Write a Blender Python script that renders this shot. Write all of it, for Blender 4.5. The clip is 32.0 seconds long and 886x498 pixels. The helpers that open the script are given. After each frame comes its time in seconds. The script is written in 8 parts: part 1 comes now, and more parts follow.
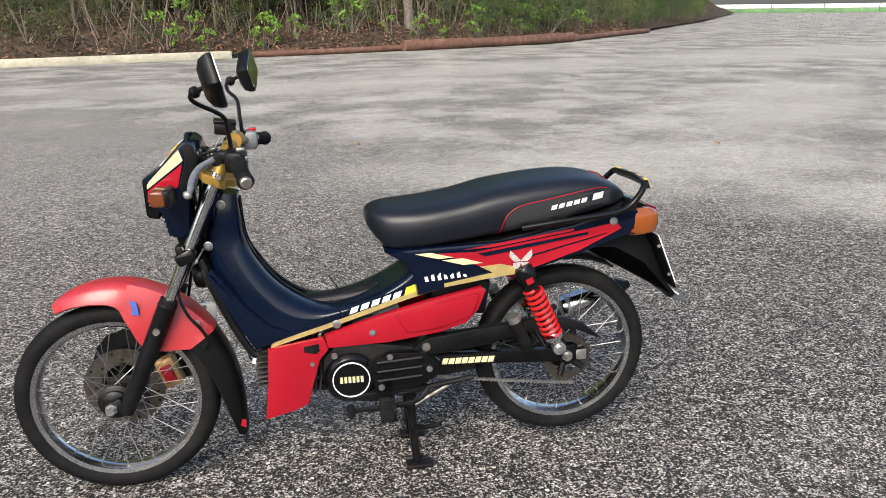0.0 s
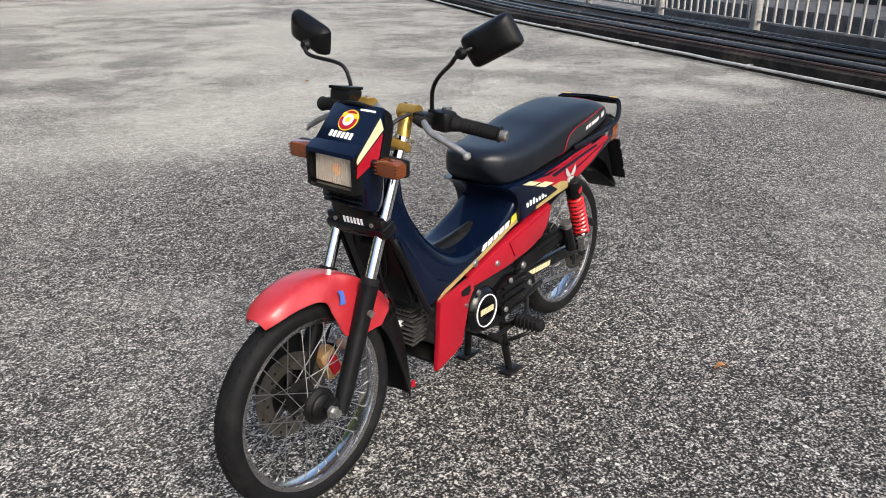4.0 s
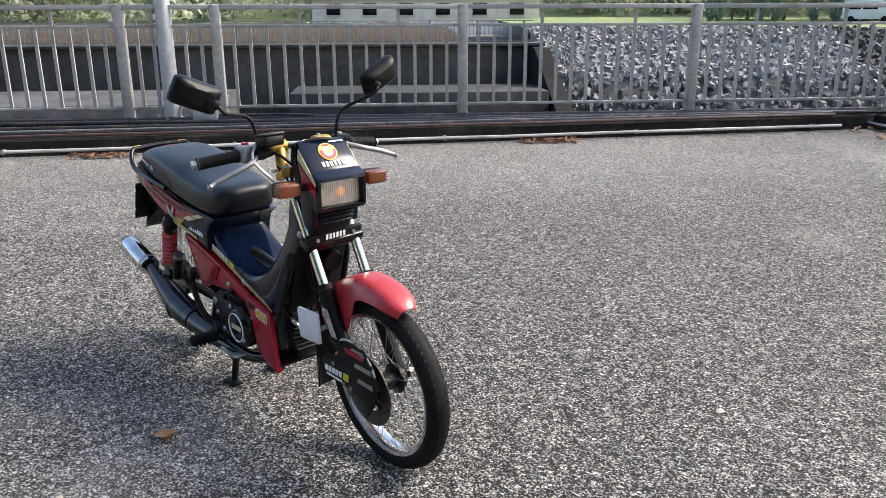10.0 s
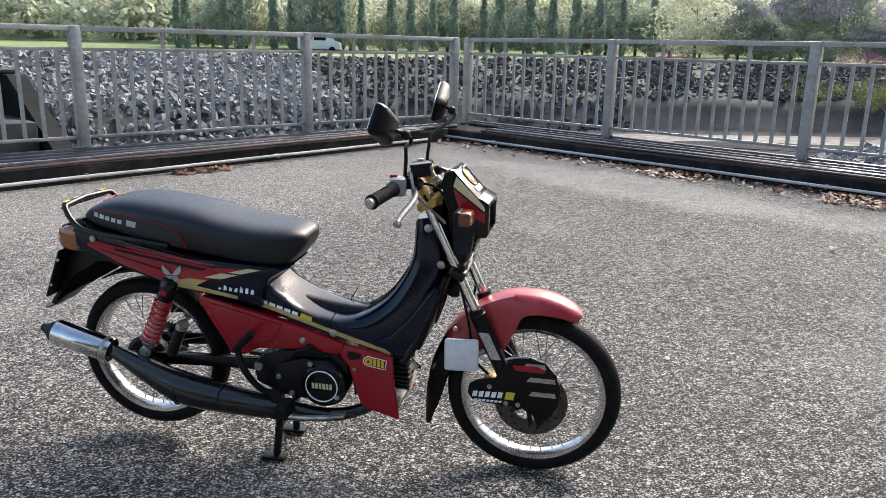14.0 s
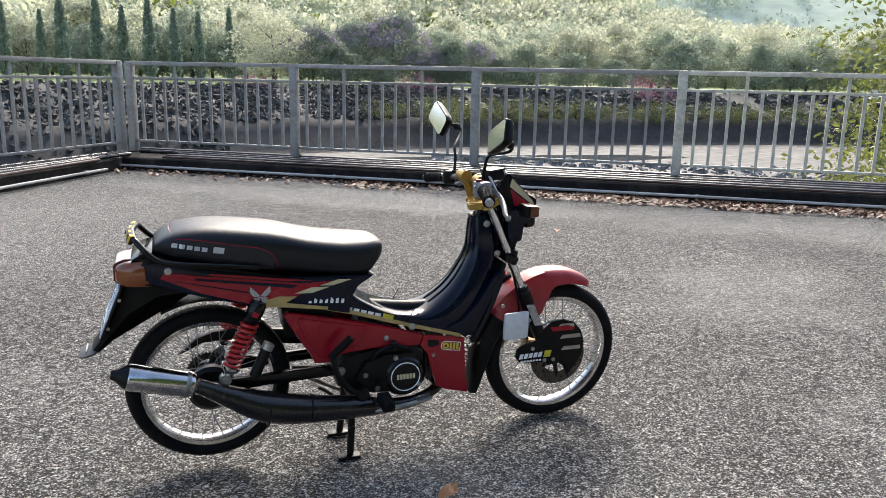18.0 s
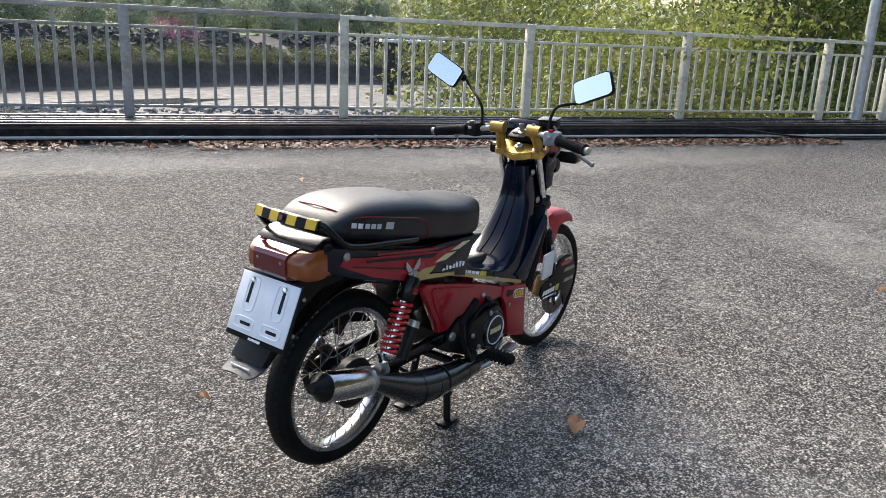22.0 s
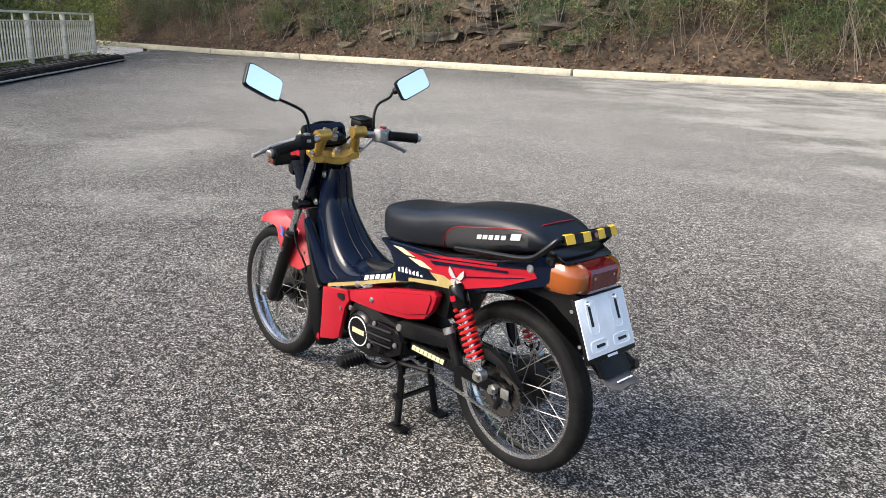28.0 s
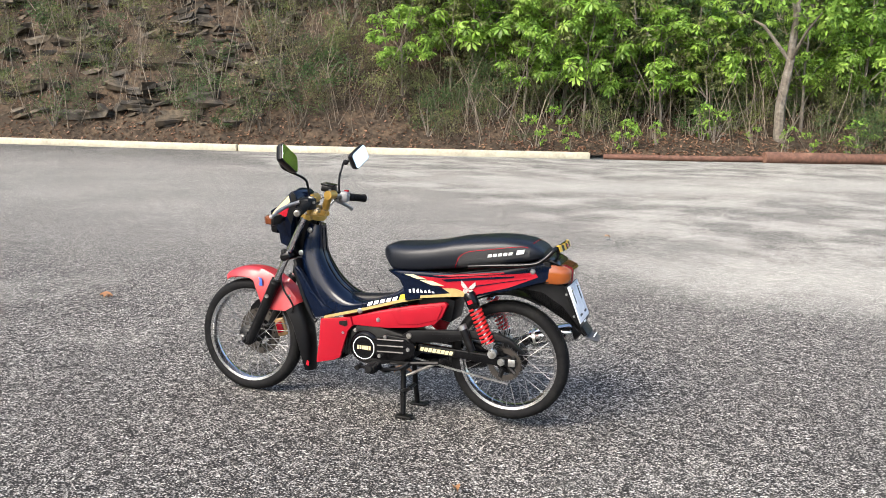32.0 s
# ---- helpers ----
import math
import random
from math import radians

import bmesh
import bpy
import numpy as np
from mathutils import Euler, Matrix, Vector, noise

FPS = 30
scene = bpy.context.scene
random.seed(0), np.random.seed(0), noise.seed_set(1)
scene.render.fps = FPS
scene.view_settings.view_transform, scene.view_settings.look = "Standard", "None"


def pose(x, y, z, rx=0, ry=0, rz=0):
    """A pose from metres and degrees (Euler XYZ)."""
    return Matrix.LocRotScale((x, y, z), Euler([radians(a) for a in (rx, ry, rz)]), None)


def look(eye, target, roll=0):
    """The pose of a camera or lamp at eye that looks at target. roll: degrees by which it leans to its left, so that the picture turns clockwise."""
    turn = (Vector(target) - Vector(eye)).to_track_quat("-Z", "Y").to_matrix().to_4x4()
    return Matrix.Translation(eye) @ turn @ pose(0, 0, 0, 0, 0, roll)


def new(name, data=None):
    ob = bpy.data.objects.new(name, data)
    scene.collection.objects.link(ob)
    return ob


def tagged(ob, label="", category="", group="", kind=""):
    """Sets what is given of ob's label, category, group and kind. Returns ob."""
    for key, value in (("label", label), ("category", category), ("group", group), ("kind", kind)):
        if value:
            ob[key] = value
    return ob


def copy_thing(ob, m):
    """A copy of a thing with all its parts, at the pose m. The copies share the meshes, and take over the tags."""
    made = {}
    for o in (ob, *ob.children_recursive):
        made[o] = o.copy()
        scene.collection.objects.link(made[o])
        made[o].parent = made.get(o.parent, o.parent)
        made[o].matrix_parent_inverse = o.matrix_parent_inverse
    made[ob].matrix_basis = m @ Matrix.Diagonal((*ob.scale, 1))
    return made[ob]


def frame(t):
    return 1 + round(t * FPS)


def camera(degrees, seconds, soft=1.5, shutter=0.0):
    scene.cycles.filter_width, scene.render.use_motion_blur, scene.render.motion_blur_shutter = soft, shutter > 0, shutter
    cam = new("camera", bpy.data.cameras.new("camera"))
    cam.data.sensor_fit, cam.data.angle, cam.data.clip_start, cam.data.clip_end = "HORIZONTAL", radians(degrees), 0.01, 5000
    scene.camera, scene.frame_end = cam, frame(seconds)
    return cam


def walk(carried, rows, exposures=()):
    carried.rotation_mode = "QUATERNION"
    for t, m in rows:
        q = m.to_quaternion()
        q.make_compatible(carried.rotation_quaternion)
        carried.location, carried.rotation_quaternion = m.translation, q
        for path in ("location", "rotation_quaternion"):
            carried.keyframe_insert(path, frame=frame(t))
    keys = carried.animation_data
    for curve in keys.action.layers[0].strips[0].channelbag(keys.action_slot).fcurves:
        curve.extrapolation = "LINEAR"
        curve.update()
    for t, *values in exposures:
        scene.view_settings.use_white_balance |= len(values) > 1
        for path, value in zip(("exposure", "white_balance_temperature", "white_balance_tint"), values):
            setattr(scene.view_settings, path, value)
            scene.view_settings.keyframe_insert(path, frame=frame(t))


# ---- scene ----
cam = camera(59.7, 32.0, soft=0.6)
PATH = [
    (0, (0.026, 2.001, 1.247), (-0.25, 0.113, 0.648), -0.7),
    (0.5, (0.292, 2.029, 1.243), (-0.143, 0.176, 0.629), -0.6),
    (1, (0.488, 1.982, 1.227), (-0.091, 0.174, 0.599), -0.5),
    (1.5, (0.661, 1.844, 1.24), (-0.054, 0.091, 0.595), -0.4),
    (2, (0.809, 1.785, 1.226), (-0.027, 0.091, 0.57), -0.7),
    (2.5, (1.112, 1.735, 1.232), (0.125, 0.124, 0.576), -0.8),
    (4.5, (1.76, 1.103, 1.313), (0.192, 0.114, 0.562), -0.0),
    (5, (1.862, 0.899, 1.304), (0.183, 0.1, 0.566), -0.2),
    (5.5, (1.987, 0.723, 1.285), (0.208, 0.153, 0.572), -0.4),
    (6, (2.19, 0.537, 1.284), (0.341, 0.197, 0.603), -1.1),
    (6.5, (2.265, 0.333, 1.282), (0.379, 0.231, 0.626), -1.0),
    (7, (2.306, 0.133, 1.308), (0.413, 0.266, 0.677), -0.8),
    (7.5, (2.403, -0.078, 1.314), (0.533, 0.276, 0.696), -0.5),
    (8, (2.479, -0.269, 1.307), (0.661, 0.293, 0.693), -0.0),
    (8.5, (2.444, -0.482, 1.291), (0.696, 0.273, 0.677), 0.2),
    (9, (2.386, -0.682, 1.313), (0.725, 0.245, 0.695), 0.3),
    (9.5, (2.349, -0.973, 1.313), (0.787, 0.121, 0.711), 0.2),
    (10, (2.27, -1.155, 1.288), (0.816, 0.088, 0.705), -0.2),
    (10.5, (2.067, -1.308, 1.32), (0.741, 0.063, 0.719), -0.5),
    (11, (1.896, -1.455, 1.303), (0.7, 0.029, 0.696), -0.6),
    (11.5, (1.71, -1.637, 1.298), (0.644, -0.059, 0.687), -0.5),
    (12, (1.504, -1.718, 1.273), (0.564, -0.06, 0.666), -0.3),
    (12.5, (1.271, -1.79, 1.295), (0.458, -0.061, 0.703), -0.1),
    (13, (1.091, -1.935, 1.285), (0.42, -0.139, 0.716), 0.4),
    (13.5, (0.945, -2.07, 1.291), (0.418, -0.217, 0.752), 0.8),
    (14, (0.761, -2.127, 1.272), (0.384, -0.23, 0.763), 1.2),
    (14.5, (0.592, -2.189, 1.271), (0.37, -0.262, 0.782), 1.6),
    (15, (0.439, -2.302, 1.262), (0.355, -0.36, 0.792), 1.7),
    (15.5, (0.289, -2.415, 1.275), (0.328, -0.47, 0.81), 1.7),
    (17.5, (-0.491, -2.506, 1.268), (0.021, -0.622, 0.836), 1.0),
    (18, (-0.678, -2.42, 1.249), (-0.031, -0.577, 0.817), 1.2),
    (18.5, (-0.834, -2.299, 1.27), (-0.058, -0.507, 0.838), 1.1),
    (19, (-0.992, -2.222, 1.269), (-0.084, -0.496, 0.824), 1.4),
    (19.5, (-1.22, -2.124, 1.265), (-0.187, -0.476, 0.801), 1.5),
    (20, (-1.358, -1.99, 1.223), (-0.206, -0.427, 0.744), 1.6),
    (20.5, (-1.494, -1.824, 1.246), (-0.237, -0.355, 0.736), 1.9),
    (21, (-1.701, -1.712, 1.234), (-0.339, -0.341, 0.717), 2.0),
    (21.5, (-1.926, -1.607, 1.241), (-0.464, -0.342, 0.729), 1.9),
    (22, (-2.049, -1.389, 1.229), (-0.489, -0.258, 0.692), 2.5),
    (22.5, (-2.12, -1.186, 1.228), (-0.465, -0.212, 0.668), 3.0),
    (23, (-2.262, -0.989, 1.239), (-0.52, -0.197, 0.658), 3.0),
    (23.5, (-2.375, -0.749, 1.239), (-0.541, -0.207, 0.653), 3.4),
    (24, (-2.366, -0.443, 1.238), (-0.47, -0.173, 0.661), 3.5),
    (24.5, (-2.413, -0.206, 1.247), (-0.498, -0.185, 0.672), 3.0),
    (25, (-2.524, 0.082, 1.274), (-0.623, -0.13, 0.688), 2.7),
    (25.5, (-2.49, 0.337, 1.244), (-0.629, -0.101, 0.656), 2.4),
    (26, (-2.391, 0.59, 1.256), (-0.596, -0.066, 0.667), 2.1),
    (26.5, (-2.352, 0.869, 1.264), (-0.635, 0.029, 0.674), 1.5),
    (28.5, (-1.825, 1.721, 1.293), (-0.534, 0.293, 0.752), 1.8),
    (29, (-1.729, 1.882, 1.273), (-0.569, 0.341, 0.745), 2.2),
    (29.5, (-1.561, 2.045, 1.27), (-0.525, 0.413, 0.758), 2.3),
    (30, (-1.467, 2.229, 1.28), (-0.533, 0.53, 0.791), 2.2),
    (30.5, (-1.411, 2.474, 1.283), (-0.553, 0.725, 0.83), 2.0),
    (31, (-1.416, 2.623, 1.274), (-0.615, 0.837, 0.861), 1.8),
    (31.5, (-1.469, 2.807, 1.295), (-0.726, 0.988, 0.921), 1.6),
    (32, (-1.401, 2.987, 1.307), (-0.721, 1.14, 0.953), 1.3),
]
EXPOSURE = [(0.0, 0.98), (2.5, 0.98), (5.0, 0.95), (6.0, 1.02), (7.0, 1.18), (9.0, 1.42), (12.0, 1.42), (15.0, 1.32), (18.0, 1.18), (21.0, 1.15), (23.0, 1.3), (26.0, 1.4), (29.0, 1.22), (30.0, 1.22), (32.0, 1.38)]
walk(cam, [(t, look(eye, target, roll)) for t, eye, target, roll in PATH], EXPOSURE)
# ---- end of walk ----

# ---- world, sun and exposure ----
SUN_AZ, SUN_EL = 24.0, 40.0          # degrees clockwise from +y, and above the horizon
world = bpy.data.worlds.new("sky")
world.use_nodes = True
scene.world = world
wn = world.node_tree.nodes
wl = world.node_tree.links
sky = wn.new("ShaderNodeTexSky")
sky.sky_type = "NISHITA"
sky.sun_disc = False
sky.sun_elevation = radians(SUN_EL)
sky.sun_rotation = radians(SUN_AZ)
sky.air_density, sky.dust_density, sky.ozone_density = 1.0, 3.4, 1.0
bg = wn["Background"]
bg.inputs["Strength"].default_value = 0.15
wl.new(sky.outputs["Color"], bg.inputs["Color"])
sun = new("sun", bpy.data.lights.new("sun", "SUN"))
sun.data.energy, sun.data.angle, sun.data.color = 1.85, radians(28), (1.0, 0.945, 0.85)
_d = Vector((math.sin(radians(SUN_AZ)) * math.cos(radians(SUN_EL)), math.cos(radians(SUN_AZ)) * math.cos(radians(SUN_EL)), math.sin(radians(SUN_EL))))
sun.matrix_world = look(_d * 60, (0, 0, 0))


# ---- materials ----
def material(name, color=(0.5, 0.5, 0.5), rough=0.6, metal=0.0, vary=0.15, scale=30.0, bump=0.0, bump_scale=120.0, coat=0.0,
             alt=None, alt_scale=3.0, alt_at=0.55, per_object=0.0, per_island=0.0, spec=0.5):
    """A principled surface with variation at two scales: fine grain, and blotches towards a second colour."""
    m = bpy.data.materials.new(name)
    m.use_nodes = True
    n, l = m.node_tree.nodes, m.node_tree.links
    p = n["Principled BSDF"]
    p.inputs["Roughness"].default_value = rough
    p.inputs["Metallic"].default_value = metal
    p.inputs["Coat Weight"].default_value = coat
    p.inputs["Coat Roughness"].default_value = 0.06
    p.inputs["Specular IOR Level"].default_value = spec
    co = n.new("ShaderNodeTexCoord")
    fine = n.new("ShaderNodeTexNoise")
    fine.inputs["Scale"].default_value, fine.inputs["Detail"].default_value = scale, 5
    l.new(co.outputs["Object"], fine.inputs["Vector"])
    ramp = n.new("ShaderNodeMapRange")
    ramp.inputs["To Min"].default_value, ramp.inputs["To Max"].default_value = 1 - vary, 1 + vary
    ramp.inputs["From Min"].default_value, ramp.inputs["From Max"].default_value = 0.3, 0.7
    l.new(fine.outputs["Fac"], ramp.inputs["Value"])
    mix = n.new("ShaderNodeMix")
    mix.data_type = "RGBA"
    mix.inputs["A"].default_value = (*color, 1)
    mix.inputs["B"].default_value = (*(alt or color), 1)
    big = n.new("ShaderNodeTexNoise")
    big.inputs["Scale"].default_value, big.inputs["Detail"].default_value = alt_scale, 6
    big.inputs["Roughness"].default_value = 0.65
    l.new(co.outputs["Object"], big.inputs["Vector"])
    edge = n.new("ShaderNodeMapRange")
    edge.inputs["From Min"].default_value, edge.inputs["From Max"].default_value = alt_at - 0.08, alt_at + 0.12
    l.new(big.outputs["Fac"], edge.inputs["Value"])
    l.new(edge.outputs["Result"], mix.inputs["Factor"])
    hsv = n.new("ShaderNodeHueSaturation")
    l.new(mix.outputs["Result"], hsv.inputs["Color"])
    value = ramp.outputs["Result"]
    for amount, source in ((per_object, "ShaderNodeObjectInfo"), (per_island, "ShaderNodeNewGeometry")):
        if amount:
            info = n.new(source)
            spread = n.new("ShaderNodeMapRange")
            spread.inputs["To Min"].default_value, spread.inputs["To Max"].default_value = 1 - amount, 1 + amount
            l.new(info.outputs["Random" if source == "ShaderNodeObjectInfo" else "Random Per Island"], spread.inputs["Value"])
            mul = n.new("ShaderNodeMath")
            mul.operation = "MULTIPLY"
            l.new(value, mul.inputs[0])
            l.new(spread.outputs["Result"], mul.inputs[1])
            value = mul.outputs["Value"]
    l.new(value, hsv.inputs["Value"])
    l.new(hsv.outputs["Color"], p.inputs["Base Color"])
    rr = n.new("ShaderNodeMapRange")
    rr.inputs["To Min"].default_value, rr.inputs["To Max"].default_value = max(rough - 0.08, 0.02), min(rough + 0.1, 1)
    l.new(big.outputs["Fac"], rr.inputs["Value"])
    l.new(rr.outputs["Result"], p.inputs["Roughness"])
    if bump:
        b = n.new("ShaderNodeBump")
        b.inputs["Strength"].default_value, b.inputs["Distance"].default_value = bump, 0.01
        relief = n.new("ShaderNodeTexNoise")
        relief.inputs["Scale"].default_value, relief.inputs["Detail"].default_value = bump_scale, 4
        l.new(co.outputs["Object"], relief.inputs["Vector"])
        l.new(relief.outputs["Fac"], b.inputs["Height"])
        l.new(b.outputs["Normal"], p.inputs["Normal"])
    return m


def leaf_material(name, color, alt, trans=0.35, spread=0.45, rough=0.5):
    m = material(name, color, rough, vary=0.2, scale=6, alt=alt, alt_scale=1.2, alt_at=0.5, per_island=spread)
    n, l = m.node_tree.nodes, m.node_tree.links
    p = n["Principled BSDF"]
    t = n.new("ShaderNodeBsdfTranslucent")
    mix = n.new("ShaderNodeMixShader")
    mix.inputs["Fac"].default_value = trans
    l.new(p.inputs["Base Color"].links[0].from_socket, t.inputs["Color"])
    l.new(p.outputs["BSDF"], mix.inputs[1])
    l.new(t.outputs["BSDF"], mix.inputs[2])
    l.new(mix.outputs["Shader"], n["Material Output"].inputs["Surface"])
    return m


def asphalt_material():
    """Worn asphalt: pale and dark stone chips in a dark binder, paler towards one corner of the yard."""
    m = bpy.data.materials.new("asphalt")
    m.use_nodes = True
    n, l = m.node_tree.nodes, m.node_tree.links
    p = n["Principled BSDF"]
    co = n.new("ShaderNodeTexCoord")
    warp = n.new("ShaderNodeTexNoise")
    warp.inputs["Scale"].default_value = 90
    l.new(co.outputs["Object"], warp.inputs["Vector"])
    shift = n.new("ShaderNodeVectorMath")
    shift.operation = "MULTIPLY_ADD"
    shift.inputs[1].default_value = (0.009, 0.009, 0.0)
    l.new(warp.outputs["Color"], shift.inputs[0])
    l.new(co.outputs["Object"], shift.inputs[2])

    def cells(scale):
        v = n.new("ShaderNodeTexVoronoi")
        v.voronoi_dimensions = "2D"
        v.inputs["Scale"].default_value = scale
        l.new(shift.outputs["Vector"], v.inputs["Vector"])
        sep = n.new("ShaderNodeSeparateColor")
        l.new(v.outputs["Color"], sep.inputs["Color"])
        return v, sep
    v1, s1 = cells(125)
    v2, s2 = cells(62)
    v3, s3 = cells(330)
    ramp = n.new("ShaderNodeValToRGB")
    e = ramp.color_ramp.elements
    e[0].position, e[0].color = 0.0, (0.009, 0.009, 0.0085, 1)
    e[1].position, e[1].color = 1.0, (0.57, 0.54, 0.49, 1)
    for pos, c in ((0.26, 0.014), (0.40, 0.048), (0.54, 0.135), (0.72, 0.300)):
        el = e.new(pos)
        el.color = (c * 1.035, c * 0.978, c * 0.90, 1)

    def add(kind, a, b, c=None):
        q = n.new("ShaderNodeMath")
        q.operation = kind
        for k, v in enumerate((a, b, c)):
            if isinstance(v, (int, float)):
                q.inputs[k].default_value = v
            elif v is not None:
                l.new(v, q.inputs[k])
        return q.outputs["Value"]

    def noise(scale, detail, rough=0.6, source=None):
        t = n.new("ShaderNodeTexNoise")
        t.inputs["Scale"].default_value, t.inputs["Detail"].default_value, t.inputs["Roughness"].default_value = scale, detail, rough
        l.new(source or co.outputs["Object"], t.inputs["Vector"])
        return t

    def span(value, a, b, c=0.0, d=1.0):
        t = n.new("ShaderNodeMapRange")
        t.interpolation_type = "SMOOTHSTEP"
        for key, v in (("From Min", a), ("From Max", b), ("To Min", c), ("To Max", d)):
            t.inputs[key].default_value = v
        l.new(value, t.inputs["Value"])
        return t.outputs["Result"]
    # the mix of pale and dark chips drifts a little over a hand's width
    chip = span(v1.outputs["Distance"], 0.62, 0.20)          # each chip is pale on top; binder and gap shade round it are painted dark
    rough_face = span(noise(128, 2, 0.6).outputs["Fac"], 0.38, 0.64)
    grain = add("MULTIPLY_ADD", s1.outputs["Red"], 0.44, add("MULTIPLY", chip, 0.20))
    grain = add("MULTIPLY_ADD", rough_face, 0.44, grain)
    grain = add("MULTIPLY_ADD", s3.outputs["Red"], 0.16, grain)
    grain = add("MULTIPLY_ADD", s2.outputs["Red"], 0.27, grain)
    grain = add("MULTIPLY_ADD", noise(24, 5, 0.75).outputs["Fac"], 0.50, add("SUBTRACT", grain, 0.562))
    both = add("MULTIPLY", span(s2.outputs["Green"], 0.985, 0.99), span(v2.outputs["Distance"], 0.44, 0.32))     # larger pale stones
    stones = n.new("ShaderNodeMix")
    stones.data_type = "RGBA"
    stones.inputs["B"].default_value = (0.50, 0.49, 0.44, 1)
    l.new(ramp.outputs["Color"], stones.inputs["A"])
    l.new(both, stones.inputs["Factor"])
    # pale patches set by place, each with a ragged edge
    blot = noise(0.42, 10, 0.68)
    rag = noise(0.9, 8, 0.66)
    off = n.new("ShaderNodeVectorMath")
    off.operation = "MULTIPLY_ADD"
    off.inputs[1].default_value = (1.9, 1.9, 0.0)
    l.new(rag.outputs["Color"], off.inputs[0])
    back = n.new("ShaderNodeVectorMath")
    back.operation = "SUBTRACT"
    back.inputs[1].default_value = (0.95, 0.95, 0.0)
    l.new(co.outputs["Object"], off.inputs[2])
    l.new(off.outputs["Vector"], back.inputs[0])
    most = span(blot.outputs["Fac"], 0.52, 0.68, 0.0, 0.32)
    for cx, cy, a, b, turn, amount in ((-2.4, -4.0, 2.5, 1.0, 5, 0.85), (-6.0, -7.6, 4.0, 1.1, 50, 0.85), (-12, -17, 8, 2.4, 22, 0.8), (0.5, -11.3, 4.6, 1.4, 8, 0.85),
                                       (-4.0, -14.5, 4.5, 1.6, 25, 0.8), (6.1, -1.9, 1.5, 0.75, -40, 0.5), (10.5, -4.2, 4.4, 0.5, -24, 0.3), (2.65, 1.3, 0.9, 0.5, 20, 0.36),
                                       (-3.5, -2.5, 0.9, 0.7, 0, 0.7), (0.9, 5.6, 3.0, 0.5, -34, 0.5), (1.4, -5.1, 1.0, 0.5, 0, 0.4), (6.6, -11.3, 5.5, 1.2, 14, 0.5), (5.0, 2.6, 2.4, 0.6, -30, 0.4), (9.0, -7.5, 9.0, 4.5, -15, 0.45), (-3.5, 4.0, 5.0, 2.2, 55, 0.3)):
        mp = n.new("ShaderNodeMapping")
        mp.vector_type = "TEXTURE"
        mp.inputs["Location"].default_value = (cx, cy, 0)
        mp.inputs["Rotation"].default_value = (0, 0, radians(turn))
        mp.inputs["Scale"].default_value = (a, b, 1)
        l.new(back.outputs["Vector"], mp.inputs["Vector"])
        ln = n.new("ShaderNodeVectorMath")
        ln.operation = "LENGTH"
        l.new(mp.outputs["Vector"], ln.inputs[0])
        most = add("MAXIMUM", most, span(ln.outputs["Value"], 1.55, 0.35, 0.0, amount))
    # the asphalt is paler past a line across the yard
    sepx = n.new("ShaderNodeSeparateXYZ")
    l.new(co.outputs["Object"], sepx.inputs["Vector"])
    line = add("MULTIPLY_ADD", sepx.outputs["Y"], -0.77, add("MULTIPLY", sepx.outputs["X"], -0.64))
    line = add("MULTIPLY_ADD", blot.outputs["Fac"], 3.2, line)
    most = add("MAXIMUM", most, add("MULTIPLY", span(line, 4.6, 6.6, 0.0, 1.0), span(rag.outputs["Fac"], 0.40, 0.62, 0.16, 0.92)))
    most = add("MULTIPLY", most, span(noise(9, 6, 0.75).outputs["Fac"], 0.30, 0.62, 0.62, 1.0))
    l.new(add("MULTIPLY_ADD", most, 0.14, grain), ramp.inputs["Fac"])      # more pale chips show in the paler places
    paled = n.new("ShaderNodeMix")
    paled.data_type = "RGBA"
    veil = n.new("ShaderNodeMix")
    veil.data_type = "RGBA"
    veil.inputs["Factor"].default_value = 0.55
    veil.inputs["B"].default_value = (0.46, 0.448, 0.40, 1)
    l.new(stones.outputs["Result"], veil.inputs["A"])
    l.new(veil.outputs["Result"], paled.inputs["B"])
    l.new(stones.outputs["Result"], paled.inputs["A"])
    l.new(most, paled.inputs["Factor"])
    mottle = n.new("ShaderNodeHueSaturation")          # uneven wear over hand and foot lengths
    l.new(add("MULTIPLY", span(noise(5.5, 9, 0.82).outputs["Fac"], 0.30, 0.70, 0.90, 1.10), span(noise(0.7, 4, 0.6).outputs["Fac"], 0.30, 0.70, 0.90, 1.10)), mottle.inputs["Value"])
    l.new(paled.outputs["Result"], mottle.inputs["Color"])
    l.new(mottle.outputs["Color"], p.inputs["Base Color"])
    p.inputs["Roughness"].default_value = 0.85
    p.inputs["Specular IOR Level"].default_value = 0.25
    p.inputs["Diffuse Roughness"].default_value = 0.22
    b = n.new("ShaderNodeBump")
    b.inputs["Strength"].default_value, b.inputs["Distance"].default_value = 0.55, 0.005
    l.new(add("MULTIPLY_ADD", s1.outputs["Red"], 0.5, chip), b.inputs["Height"])
    l.new(b.outputs["Normal"], p.inputs["Normal"])
    return m


